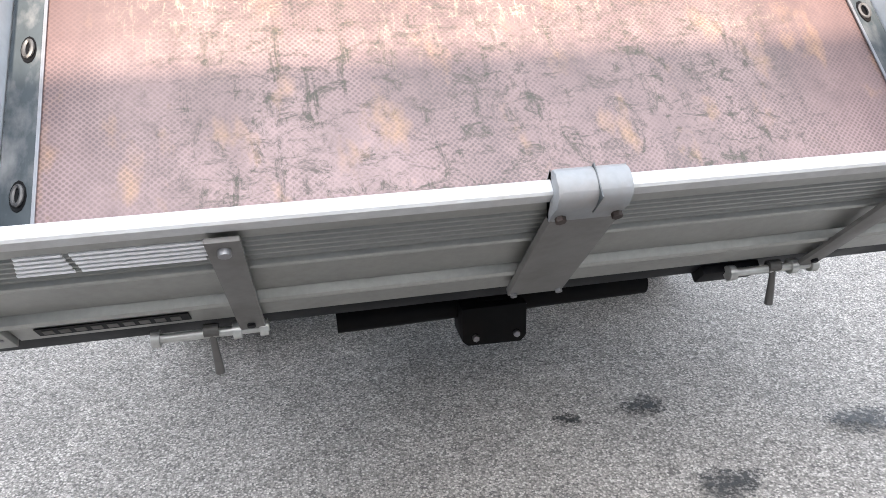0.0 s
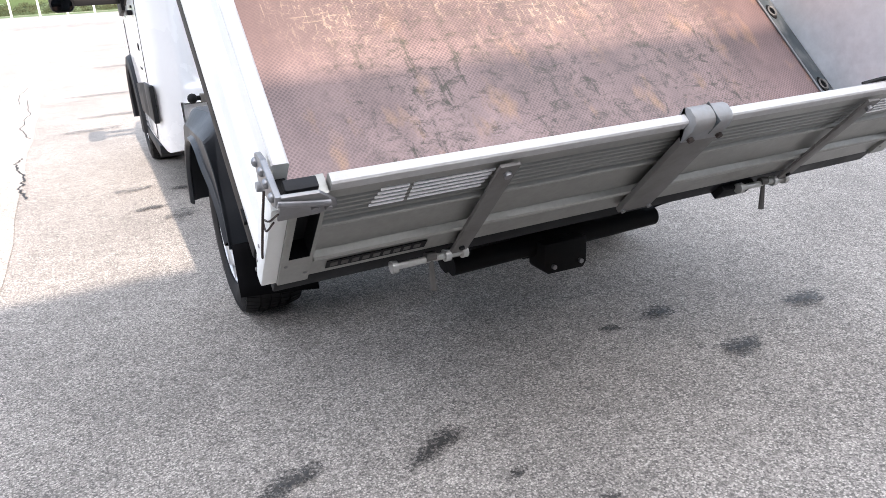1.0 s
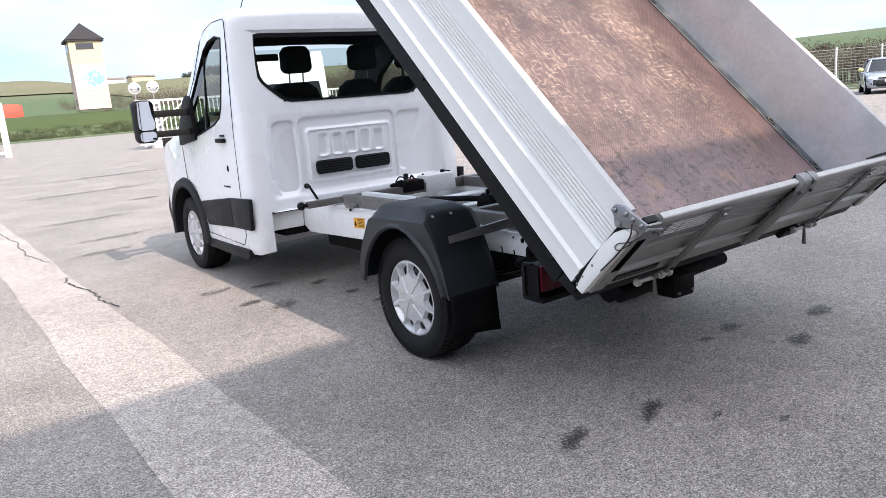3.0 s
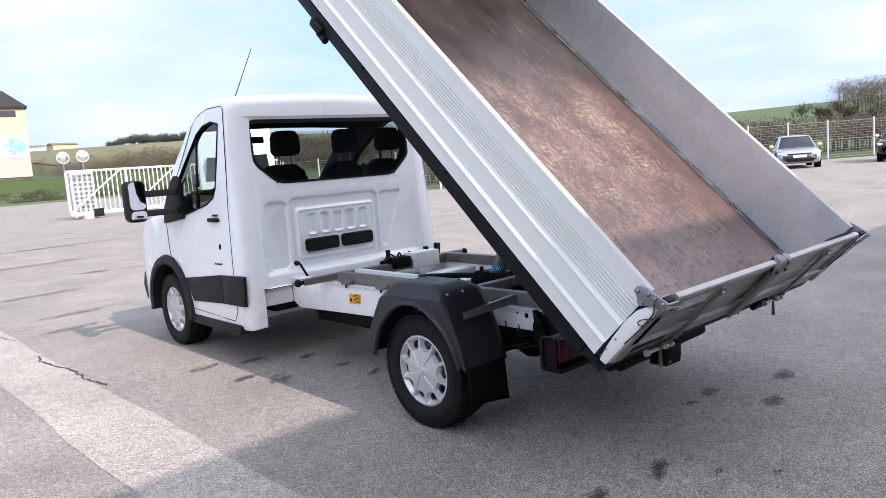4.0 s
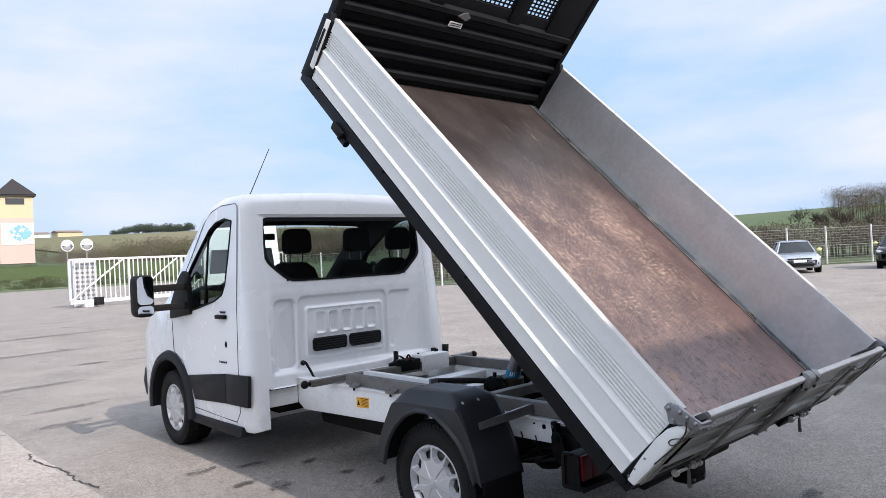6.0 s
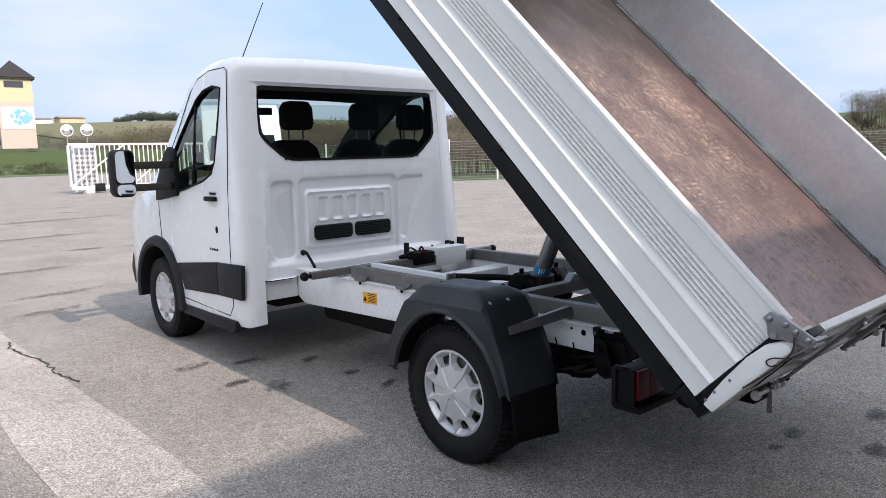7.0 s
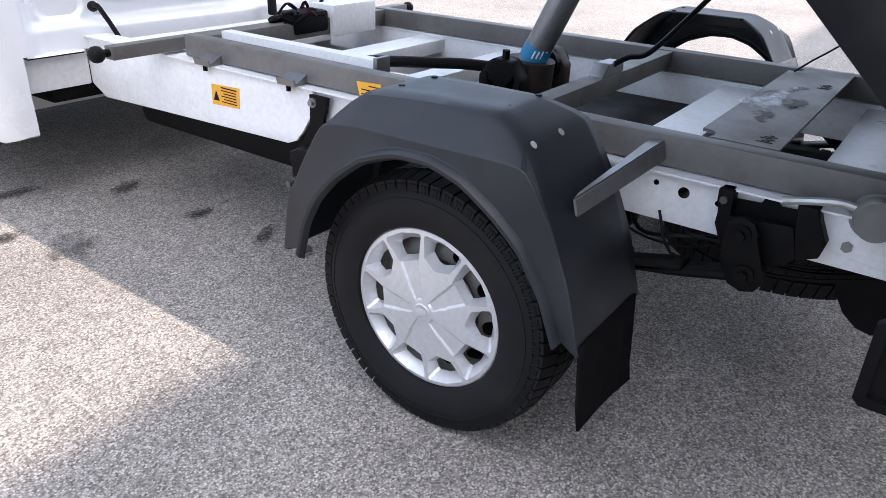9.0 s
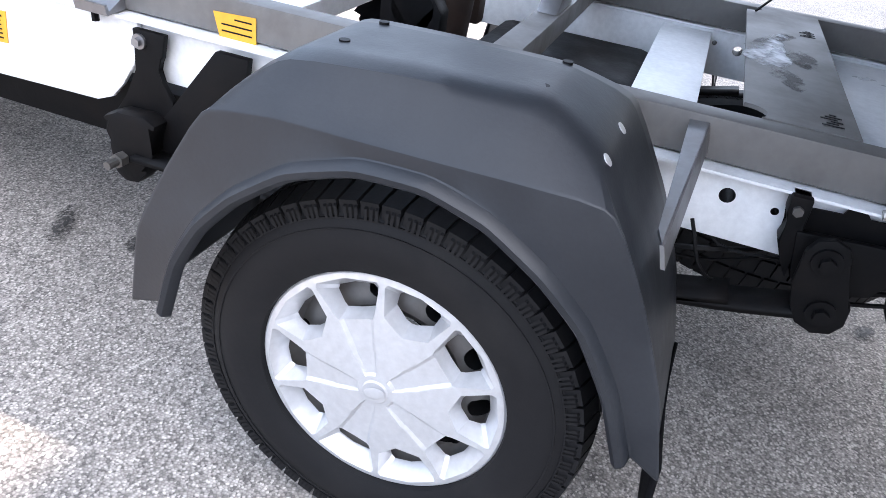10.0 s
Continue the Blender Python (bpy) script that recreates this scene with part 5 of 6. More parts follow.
spare["label"] = "black spare tyre slung under the frame"
spare.matrix_basis = pose(0, -.58, .43, 0, 90, 0)
tread = tagged(new("tread", TREAD), "chunky block tread", kind="stuff")
tread.parent = spare
spare_rim = new("rim", RIM)
spare_rim.parent = spare
part("fuel_tank", box(-.46, .46, .70, 1.95, .30, .47, .05), M_GRIME, truck, "dark underbody tank")
part("driveshaft", rod((0, 0, .34), (0, 2.2, .45), .045), M_GRIME, truck)
part("exhaust", rod((.30, -.1, .33), (.30, 2.0, .33), .05), M_GRIME, truck)
part("engine_cover", box(-.60, .60, 2.9, 4.1, .22, .70, .06), M_GRIME, truck, "dark engine underside")
part("cab_floor", box(-.86, .86, 2.12, 3.1, .50, .76, .02), M_GRIME, truck)
# added dark box that hides a light band and stands for shade below
part("underbody_shield", box(-.74, .74, 2.10, 2.95, .405, .458, .015), M_GRIME, truck, "dark filler box below the cab")
# made-up block: stands in for the dark opening between the rails
part("brake_reservoir", box(.06, .48, -.20, .26, .40, .575, .03), M_GRIME, truck, "black filler block between the rails")

# tow bar, lamps
tow = part("tow_bar", rod((-.43, -.95, .386), (.42, -.95, .399), .036, seg=20), M_GRIME, truck, "black tow bar tube")
part("hitch_plate", prism([(-.115, .414), (.06, .414), (.06, .318), (.045, .300), (-.10, .304), (-.115, .318)], "y", -1.03, -.93, bevel=.008), M_GRIME, tow)
for x in (-.415, .405):
    part("tow_plate", prism([(-.772, .56), (-.776, .47), (-.790, .415), (-.815, .372), (-.850, .342), (-.885, .334), (-.912, .350), (-.925, .38), (-.925, .45), (-.90, .56)], "x", x - .007, x + .007, bevel=.003), M_GRIME, tow, "black steel side plate of the tow bar")
part("hitch_arm", box(-.06, .01, -1.0, -.4, .36, .42, .01), M_GRIME, tow)
for x in (-.08, .03):
    part("bolt", rod((x, -1.03, .33), (x, -1.042, .33), .009, seg=6), M_STEEL, tow)
for s in (-1, 1):
    bush = part("pivot_bush", rod((s * .567, -.826, .672), (s * .685, -.836, .700), .042, .038, 28), M_RAIL, truck, "grey steel pivot bush of the bed")
    part("bush_collar", rod((s * .562, -.826, .671), (s * .580, -.827, .675), .048, seg=28), M_RAIL, bush)
    part("release_lever", tube(arc([(s * .60, -.655, .672), (s * .60, -.70, .683), (s * .60, -.76, .694), (s * .60, -.80, .688), (s * .60, -.822, .665)], 5), .009, 8), M_PIN, truck, "bent bright steel lever beside the pivot")
    lamp = part("tail_lamp", box(s * .70, s * .972, -.984, -.905, .532, .648, .008), M_INK, truck, "tail lamp in a black steel cage")
    part("lens", box(s * .905, s * .973, -1.000, -.9845, .534, .646, .004), M_RED, lamp, "red tail lens")
    part("lens", box(s * .835, s * .903, -.999, -.9845, .534, .646, .004), M_AMBER, lamp, "dull orange lens")
    part("lens", box(s * .70, s * .833, -.998, -.9845, .534, .646, .004), M_LENS, lamp, "smoky reversing lens")
    cage = prism([(-.890, .644), (-.902, .656), (-.950, .656), (-.950, .644), (-.906, .644), (-.906, .508), (-1.015, .508), (-1.015, .490), (-.902, .490), (-.890, .502)], "x", s * .968, s * .988, bevel=.003)
    part("cage", cage, M_GRIME, lamp)
    part("cage_side", prism([(-.900, .508), (-.900, .650), (-.955, .655), (-.985, .640), (-.985, .508)], "x", s * .974, s * .980), M_GRIME, lamp)
    part("cage_bar", box(s * .70, s * .984, -1.012, -.905, .488, .512, .004), M_GRIME, lamp)
    part("lamp_arm", box(s * .50, s * .80, -.925, -.892, .610, .630, .004), M_BLACK, lamp)

# ---------- the tilted bed ----------
# local axes: x across, y along the floor from the tail, z square to the floor
BED = Matrix.Translation((0, -1.350, 0.622)) @ Matrix.Rotation(radians(44.2), 4, "X")
FRONT, HIGH = 3.10, 0.413
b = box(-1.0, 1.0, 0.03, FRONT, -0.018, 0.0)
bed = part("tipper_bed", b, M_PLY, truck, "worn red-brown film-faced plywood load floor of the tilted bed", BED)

for s in (-1, 1):
    part("floor_border", box(s * 1.0, s * 1.068, 0.02, FRONT, -.05, .003, .002), M_GREEN, bed, "dark steel floor border")
    part("border_lip", box(s * .996, s * 1.003, 0.03, FRONT, .0035, .007), M_STEEL, bed)
    for u in (.30, .66, 1.79, 2.6):
        part("lashing_ring", tube([(s * 1.03 + .010 * math.cos(a), u + .022 * math.sin(a), .008 + .004 * math.cos(a)) for a in [2 * math.pi * k / 12 for k in range(13)]], .0045, 6), M_RIM, bed)
        part("lashing_cup", prism([(s * 1.03 + .016 * math.cos(a), u + .036 * math.sin(a)) for a in [2 * math.pi * k / 12 for k in range(12)]], "z", .0032, .0052), M_GRIME, bed)
    # under-edge beam
    part("edge_beam", box(s * 1.045, s * 1.098, 0.122, FRONT + .05, -.100, -.025, .006), M_BLACK, bed, "black bed edge beam")
    part("beam_end", prism([(.118, -.074), (.050, -.068), (.036, -.050), (.036, -.026), (.118, -.026)], "x", s * 1.060, s * 1.094, bevel=.004), M_BLACK, bed)
    part("long_beam", box(s * .30, s * .38, .10, FRONT, -.15, -.02, .004), M_BLACK, bed)
    for u in (.205, 1.25, 2.1, 2.95):
        part("edge_tab", box(s * 1.098, s * 1.108, u - .02, u + .02, -.036, -.018, .003), M_BLACK, bed)
    part("side_lock", box(s * 1.07, s * 1.125, 2.52, 2.64, -.125, -.075, .012), M_BLACK, bed, "black side lock under the edge")
    part("side_lock", rod((s * 1.09, 2.48, -.128), (s * 1.09, 2.56, -.128), .022), M_BLACK, bed)

for u in (.5, 1.0, 1.5, 2.0, 2.5, 3.0):
    part("floor_crossbeam", box(-1.044, 1.044, u - .03, u + .03, -.10, -.02, .003), M_BLACK, bed)


def board_profile(t_in):
    """Rolled aluminium board: (out, height) pairs; a rib low down, a band of fine grooves above."""
    pts = [(.004, .0), (.010, .006), (.010, .088), (.022, .098), (.023, .103), (.019, .110), (.003, .116), (.003, .228), (.012, .233), (.013, .237), (.010, .242), (.002, .247), (.002, .262)]
    z = .268
    for k in range(5):
        pts += [(.0085, z), (.0045, z + .003), (.0045, z + .009), (.0085, z + .012)]
        z += .0170
    pts += [(.010, .358), (.010, .382), (.015, .386), (.015, HIGH - .004), (.011, HIGH)]
    pts += [(-t_in + .004, HIGH), (-t_in, HIGH - .004), (-t_in, .0)]
    return pts


HIGH_SIDE = .394


def side_profile():
    """Rolled side board: a narrow ridge low down, a step inwards, six fine grooves, a flat top and a rim."""
    pts = [(.004, -.022), (.010, -.018), (.010, .048), (.020, .056), (.020, .062), (.008, .076), (.008, .166), (.012, .172), (.011, .178), (-.004, .196)]
    z = .203
    for k in range(6):
        pts += [(-.007, z), (-.007, z + .0042), (.004, z + .0062), (.005, z + .0088), (-.003, z + .0150)]
        z += .0160
    pts += [(-.006, z + .003), (.006, z + .008), (.006, .376), (.011, .379), (.011, HIGH_SIDE - .003), (.008, HIGH_SIDE)]
    pts += [(-.020, HIGH_SIDE), (-.024, HIGH_SIDE - .004), (-.024, .115), (-.019, .100), (-.019, -.022)]
    return pts


for s in (-1, 1):
    prof = [(s * (1.090 + o), z) for o, z in side_profile()]
    b = prism(prof, "y", .068, FRONT - .07)
    for f in b.faces:
        c = f.calc_center_median()
        if abs(c.x) < 1.0715 and c.z < HIGH_SIDE - .001:
            f.material_index = 1
        if c.z > HIGH_SIDE - .0035:
            f.material_index = 2
    side = part("side_board", b, (M_ALU, M_ALU_IN, M_EDGE), bed, "light grey ribbed aluminium dropside board", angle=25)
    # corner posts
    part("rear_post", prism([(-.004, .004), (.033, -.002), (.044, .06), (.052, .12), (.060, .225), (.055, .295), (.035, .338), (.012, .350), (-.004, .345)], "x", s * 1.070, s * 1.118, bevel=.007), M_ALU, bed, "light grey corner post with rivets")
    part("post_gap", box(s * 1.072, s * 1.100, .030, .066, .01, .345), M_INK, bed)
    for u, v in ((.037, .017), (.039, .060), (.038, .129)):
        part("rivet", ball((s * 1.118, u, v), .006, sub=1, squash=(.5, 1, 1)), M_STEEL, bed)
    fp = part("front_post", prism([(FRONT - .07, -.01), (FRONT + .05, -.06), (FRONT + .05, .36), (FRONT - .02, .405), (FRONT - .055, .36), (FRONT - .072, .2)], "x", s * 1.068, s * 1.108, bevel=.004), M_BLACK, bed, "black front corner post")
    part("post_plate", prism([(FRONT - .065, .04), (FRONT - .02, .04), (FRONT - .008, .355), (FRONT - .05, .365)], "x", s * 1.108, s * 1.116, bevel=.003), M_ALU, bed)
    part("post_slot", box(s * 1.114, s * 1.119, FRONT - .045, FRONT - .022, .15, .30), M_INK, bed)
    # top rear latch: galvanised bracket with round-headed bolts, hook plate, lever and wire
    lt = part("corner_latch", prism([(.118, .346), (.118, .374), (.080, .402), (.030, .410), (-.022, .424), (-.030, .400), (-.012, .378), (.025, .362), (.050, .328), (.072, .322), (.090, .346)], "x", s * 1.108, s * 1.121, bevel=.004), M_STEEL, bed, "galvanised corner latch with bolts")
    for u, v in ((.103, .361), (.062, .387), (.030, .394), (-.008, .404)):
        part("bolt", ball((s * 1.122, u, v), .0105, sub=2, squash=(.75, 1, 1)), M_STEEL, lt)
    part("knob", rod((s * 1.110, .060, .338), (s * 1.130, .060, .338), .012, .010, 12), M_CAP, lt)
    part("hook_plate", prism([(s * 1.110, .422), (s * 1.035, .418), (s * .994, .374), (s * .992, .356), (s * 1.03, .338), (s * 1.110, .336)], "y", -.024, -.015, bevel=.003), M_STEEL, lt, "galvanised hook plate on the tailgate end")
    part("hook_rod", rod((s * 1.118, -.026, .408), (s * 1.012, -.026, .382), .008, seg=10), M_STEEL, lt)
    for x, v in ((1.040, .370), (1.012, .362)):
        part("bolt", rod((s * x, -.024, v), (s * x, -.031, v), .008, seg=8), M_STEEL, lt)
    part("lever", tube(arc([(s * 1.128, .02, .385), (s * 1.135, -.008, .35), (s * 1.132, -.012, .27), (s * 1.126, -.006, .19), (s * 1.122, -.002, .15)], 4), .0028, 6), M_RUST, lt)
    part("wire_loop", tube(arc([(s * 1.112, -.026, .37), (s * 1.124, -.016, .33), (s * 1.124, .012, .29), (s * 1.122, .016, .265), (s * 1.122, -.004, .27), (s * 1.116, -.02, .33)], 4), .0022, 5), M_RUST, lt, "rusty wire")

# tailgate
prof = [(-o + .010, z) for o, z in board_profile(.012)]
b = prism(prof, "x", -1.005, 1.005)
for f in b.faces:
    c = f.calc_center_median()
    if c.y > .018:
        f.material_index = 1
    if c.z > .390 and c.y < .0215:
        f.material_index = 2
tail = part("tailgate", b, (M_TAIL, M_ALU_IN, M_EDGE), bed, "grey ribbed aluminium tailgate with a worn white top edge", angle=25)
for s in (-1, 1):
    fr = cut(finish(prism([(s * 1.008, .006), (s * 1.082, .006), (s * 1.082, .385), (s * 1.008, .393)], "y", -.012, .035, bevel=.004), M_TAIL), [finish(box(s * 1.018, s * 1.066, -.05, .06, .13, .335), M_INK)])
    # black sheet added behind the slot in place of the shade inside it
    part("slot_back", box(s * 1.012, s * 1.072, .036, .044, .12, .345), M_INK, bed)
    o = link_mesh("tailgate_end", fr, bed, "grey end frame of the tailgate with a slot")
    for x, z in ((1.02, .05), (1.07, .10), (1.015, .36), (1.07, .37)):
        part("rivet", ball((s * x, -.013, z), .005, sub=1, squash=(1, .5, 1)), M_STEEL, bed)
    part("end_cap", box(s * 1.030, s * 1.096, -.006, .020, .394, .414, .004), M_CLAD, bed, "black plastic end cap")
    # hinge strap with latch pin and T-handle under the floor edge
    hx = s * .600
    strap = part("hinge_strap", prism([(hx - .026, .382), (hx + .026, .382), (hx + .024, -.03), (hx + .018, -.048), (hx - .018, -.048), (hx - .024, -.03)], "y", -.020, -.010, bevel=.003), M_RAIL, bed, "grey hinge strap")
    part("strap_bolt", rod((hx, -.020, .354), (hx, -.030, .354), .010, seg=10), M_STEEL, bed)
    part("strap_bolt", rod((hx, -.018, .012), (hx, -.026, .012), .008, seg=10), M_INK, bed)
    b = rod((hx - .185, -.016, -.026), (hx + .03, -.016, -.026), .0095)
    for dx in (-.180, -.03, .02):
        rod((hx + dx - .008, -.016, -.026), (hx + dx + .008, -.016, -.026), .017, bm=b)
    part("latch_pin", b, M_PIN, bed, "galvanised tailgate latch pin")
    part("latch_handle", rod((hx - .078, -.014, -.020), (hx - .074, -.078, -.088), .006, .0095, bm=rod((hx - .092, -.012, -.020), (hx - .064, -.012, -.020), .013)), M_RIM, bed, "steel latch lever hanging down")
    # reflective bars
    for k in range(5):
        z = .286 + .0145 * k
        for x0, x1 in ((.635 - .004 * k, .815), (.825, .905 - .004 * k)):
            part("reflective_bar", box(s * x0, s * x1, -.0015, .0015, z, z + .0075), M_REFLECT, bed)
# middle stiffener with cast cap
part("stiffener", prism([(-.102, .358), (.016, .358), (.014, .018), (-.100, .018)], "y", -.026, -.008, bevel=.004), M_RAIL, bed, "grey middle stiffener of the tailgate")
cap_b = prism([(-.026, .350), (-.029, .404), (-.022, .427), (-.006, .435), (.018, .435), (.032, .426), (.034, .394), (.028, .374), (.025, .416), (-.008, .416), (-.013, .350)], "x", -.106, .018, bevel=.009)
cp = part("top_cap", cap_b, M_CAP, bed, "rounded grey metal cap over the tailgate edge")
for x in (-.090, .004):
    part("bolt", rod((x, -.026, .372), (x, -.036, .372), .009, seg=6), M_RUST, bed)
    part("bolt", rod((x, -.026, .03), (x, -.033, .03), .007, seg=6), M_STEEL, bed)
part("cap_joint", box(-.041, -.039, -.0296, .030, .385, .4360), M_GREEN, cp)
part("seal_strip", prism([(.55, .412), (.62, .423), (.80, .427), (.92, .418), (.92, .410), (.55, .408)], "y", .024, .030), M_INK, bed, "black rubber strip along the tailgate")
lab = part("name_strip", box(-.965, -.705, -.0035, -.001, .028, .062), M_INK, bed, "black strip with worn lettering")
for k in range(9):
    part("print_bar", box(-.955 + .027 * k, -.937 + .027 * k, -.0047, -.0037, .036, .054), M_RIM, bed)
part("tail_beam", box(-1.08, 1.08, .010, .075, -.075, -.004, .004), M_BLACK, bed, "black rear floor beam")
part("pivot_arm", box(-.56, -.48, .10, .38, -.24, -.06, .012), M_STEEL, bed)
part("pivot_arm", box(.48, .56, .10, .38, -.24, -.06, .012), M_STEEL, bed)
part("plug_socket", box(.36, .50, -.012, .03, -.085, -.030, .008), M_INK, bed)

# headboard: black ribbed sheet with two perforated windows
hb = part("headboard", box(-1.085, 1.085, FRONT + .018, FRONT + .032, -.05, .60), M_BLACK, bed, "black ribbed steel headboard with perforated windows")
for v in (.075, .205, .335, .465, .595):
    part("headboard_rib", prism([(FRONT + .020, v - .045), (FRONT - .022, v - .022), (FRONT - .022, v + .012), (FRONT + .020, v + .040)], "x", -1.04, 1.04), M_BLACK, bed)
part("top_rail", box(-1.085, 1.085, FRONT - .01, FRONT + .04, 1.02, 1.08, .006), M_BLACK, bed)
for x0, x1 in ((-1.085, -.73), (-.43, -.31), (.31, .43), (.73, 1.085)):
    part("headboard_post", box(x0, x1, FRONT - .012, FRONT + .04, .58, 1.02, .006), M_BLACK, bed)
for x0, x1 in ((-.73, -.43), (-.31, .31), (.43, .73)):
    part("window_rim", box(x0, x1, FRONT + .005, FRONT + .034, .60, .70, .003), M_BLACK, bed)
    b = bmesh.new()
    nx = round((x1 - x0) / .043)
    for k in range(nx + 1):
        x = x0 + (x1 - x0) * k / nx
        box(x - .005, x + .005, FRONT + .018, FRONT + .026, .70, 1.02, 0, b)
    for k in range(12):
        z = .70 + .32 * k / 11
        box(x0, x1, FRONT + .019, FRONT + .025, z - .006, z + .006, 0, b)
    tagged(part("perforated_sheet", b, M_BLACK, bed), "black perforated steel sheet", kind="stuff")
for s in (-1, 1):
    part("headboard_edge", prism([(FRONT - .02, .0), (FRONT + .045, .0), (FRONT + .045, 1.02), (FRONT - .02, 1.02)], "x", s * 1.040, s * 1.088, bevel=.004), M_BLACK, bed)
part("hook", prism([(-.17, .575), (-.09, .555), (-.06, .585), (-.10, .615), (-.14, .60)], "y", FRONT - .034, FRONT - .024), M_STEEL, bed)
part("paper_label", box(-.215, -.095, FRONT - .026, FRONT - .0235, .492, .530), M_WHITEPRINT, bed, "white label on the headboard")
for k in range(2):
    part("print_bar", box(-.205, -.105, FRONT - .0275, FRONT - .0262, .502 + .014 * k, .507 + .014 * k), M_CLAD, bed)


# ---------- round the yard ----------
M_POSTGREY = worn("pale_grey_post_paint", (0.42, 0.44, 0.48), 0.5, 0.0, (0.3, 0.3, 0.3), 0.3, 2.0, 20.0, 0.0)


def gate_leaf(x0, y0, x1, y1, h):
    """Sliding gate: bottom beam, top rail, pickets, slanting braces, drive."""
    g = empty("sliding_gate", Matrix.Translation((x0, y0, 0)) @ Matrix.Rotation(math.atan2(y1 - y0, x1 - x0), 4, "Z"))
    ln = math.hypot(x1 - x0, y1 - y0)
    part("bottom_beam", box(0, ln, -.07, .07, .18, .36, .02), M_GATE, g)
    part("top_rail", box(0, ln, -.04, .04, h - .10, h, .01), M_GATE, g)
    n = int(ln / .24)
    for k in range(n + 1):
        x = ln * k / n
        w = .05 if k % 12 == 0 else .022
        part("picket", box(x - w, x + w, -w, w, .36, h - .10), M_GATE, g)
    for k in range(0, int(ln / 3.0)):
        a = k * 3.0
        part("brace", rod((a + .05, -.05, .38), (a + 2.6, -.05, h - .12), .04, seg=6), M_GATE, g)
    part("roller_foot", box(.6, 1.0, -.2, .2, .0, .30, .02), M_GATE, g)
    part("drive_box", box(1.05, 1.42, -.42, -.12, .08, .46, .03), M_BLACK, g)
    return tagged(g, "white tubular steel sliding gate with braces, standing closed", "gate")


gate_leaf(6.45, 34.3, 19.0, 36.2, 2.36)
bar = tagged(empty("barrier_gate", pose(1.72, 43.2, 0)), "white open barrier gate with a tall end post", "gate")
part("end_post", box(-.16, .16, -.12, .12, 0, 2.95, .02), M_GATE, bar)
part("top_board", box(-9, -.17, -.05, .05, 1.95, 2.60, .02), M_GATE, bar)
part("bottom_rail", box(-9, -.17, -.05, .05, .20, .34, .02), M_GATE, bar)
for k in range(7):
    part("upright", box(-8.6 + 1.35 * k, -8.5 + 1.35 * k, -.04, .04, .34, 1.95), M_GATE, bar)
pier = tagged(empty("gate_post", pose(7.3, 35.0, 0)), "white perforated steel gate post", "post")
part("post_body", box(-.55, .55, -.15, .15, 0, 2.3, .02), M_POSTGREY, pier)
for k in range(9):
    part("slot_row", box(-.5, .5, -.157, -.152, .3 + k * .22, .4 + k * .22), M_FENCE, pier)

for x, y in ((10.36, 49.1), (11.25, 48.0)):
    tm = tagged(empty("traffic_mirror", pose(x, y, 0)), "round convex traffic mirror on a grey pole", "traffic mirror", "traffic mirrors")
    part("pole", rod((0, 0, 0), (0, 0, 3.9), .045), M_FENCE, tm)
    dish = part("mirror_dish", ball((0, -.10, 3.55), .36, sub=3, squash=(1, .16, 1)), M_MIRROR, tm)
    part("rim", tube([(.37 * math.cos(a), -.10, 3.55 + .37 * math.sin(a)) for a in [2 * math.pi * k / 24 for k in range(25)]], .028, 6), M_GATE, tm)

# tower with a tiled roof
tw = tagged(empty("lookout_tower", pose(20.75, 113.0, 3.6, 0, 0, -4.5) @ Matrix.Diagonal((1.06, 1.06, 1.13, 1))), "cream and pink rendered tower with dark pyramid roof, blue mural", "tower")
part("lower_wall", box(-2, 2, -2, 2, 0, 5.6), M_PINK, tw)
part("upper_wall", box(-2, 2, -2, 2, 5.6, 8.4), M_CREAM, tw)
part("mural_panel", box(-1.75, 1.95, -2.06, -2.005, 2.35, 4.95), M_WHITEPRINT, tw, "white panel with a blue splash")
b = bmesh.new()
rnd = random.Random(5)
for k in range(60):
    a, d = rnd.uniform(0, 6.28), rnd.uniform(0, 1.0) ** .6
    ball((.45 + 1.15 * d * math.cos(a), -2.07, 3.75 + .85 * d * math.sin(a)), rnd.uniform(.10, .30), b, 1, (1, .04, 1))
M_SPLASH = worn("blue_mural_paint", (0.16, 0.36, 0.46), 0.8, 0.0, (0.42, 0.56, 0.60), 0.7, 1.6, 6.0, 0.0)
part("mural_splash", b, M_SPLASH, tw)
part("window_band", box(-1.15, 1.0, -2.05, -2.0, 7.3, 8.05), M_DARKGLASS, tw)
part("window_band", box(-2.05, -2.0, -1.1, 1.0, 7.1, 8.0), M_DARKGLASS, tw)
part("window", box(-2.04, -2.0, -.6, .3, .5, 1.3), M_DARKGLASS, tw)
part("eaves", box(-2.35, 2.35, -2.35, 2.35, 8.28, 8.5, .02), M_ROOF, tw)
b = bmesh.new()
base = [b.verts.new(p) for p in ((-2.42, -2.42, 8.5), (2.42, -2.42, 8.5), (2.42, 2.42, 8.5), (-2.42, 2.42, 8.5))]
tip = b.verts.new((0, 0, 10.7))
b.faces.new(base[::-1])
for i in range(4):
    b.faces.new((base[i], base[(i + 1) % 4], tip))
part("roof", b, M_ROOF, tw)


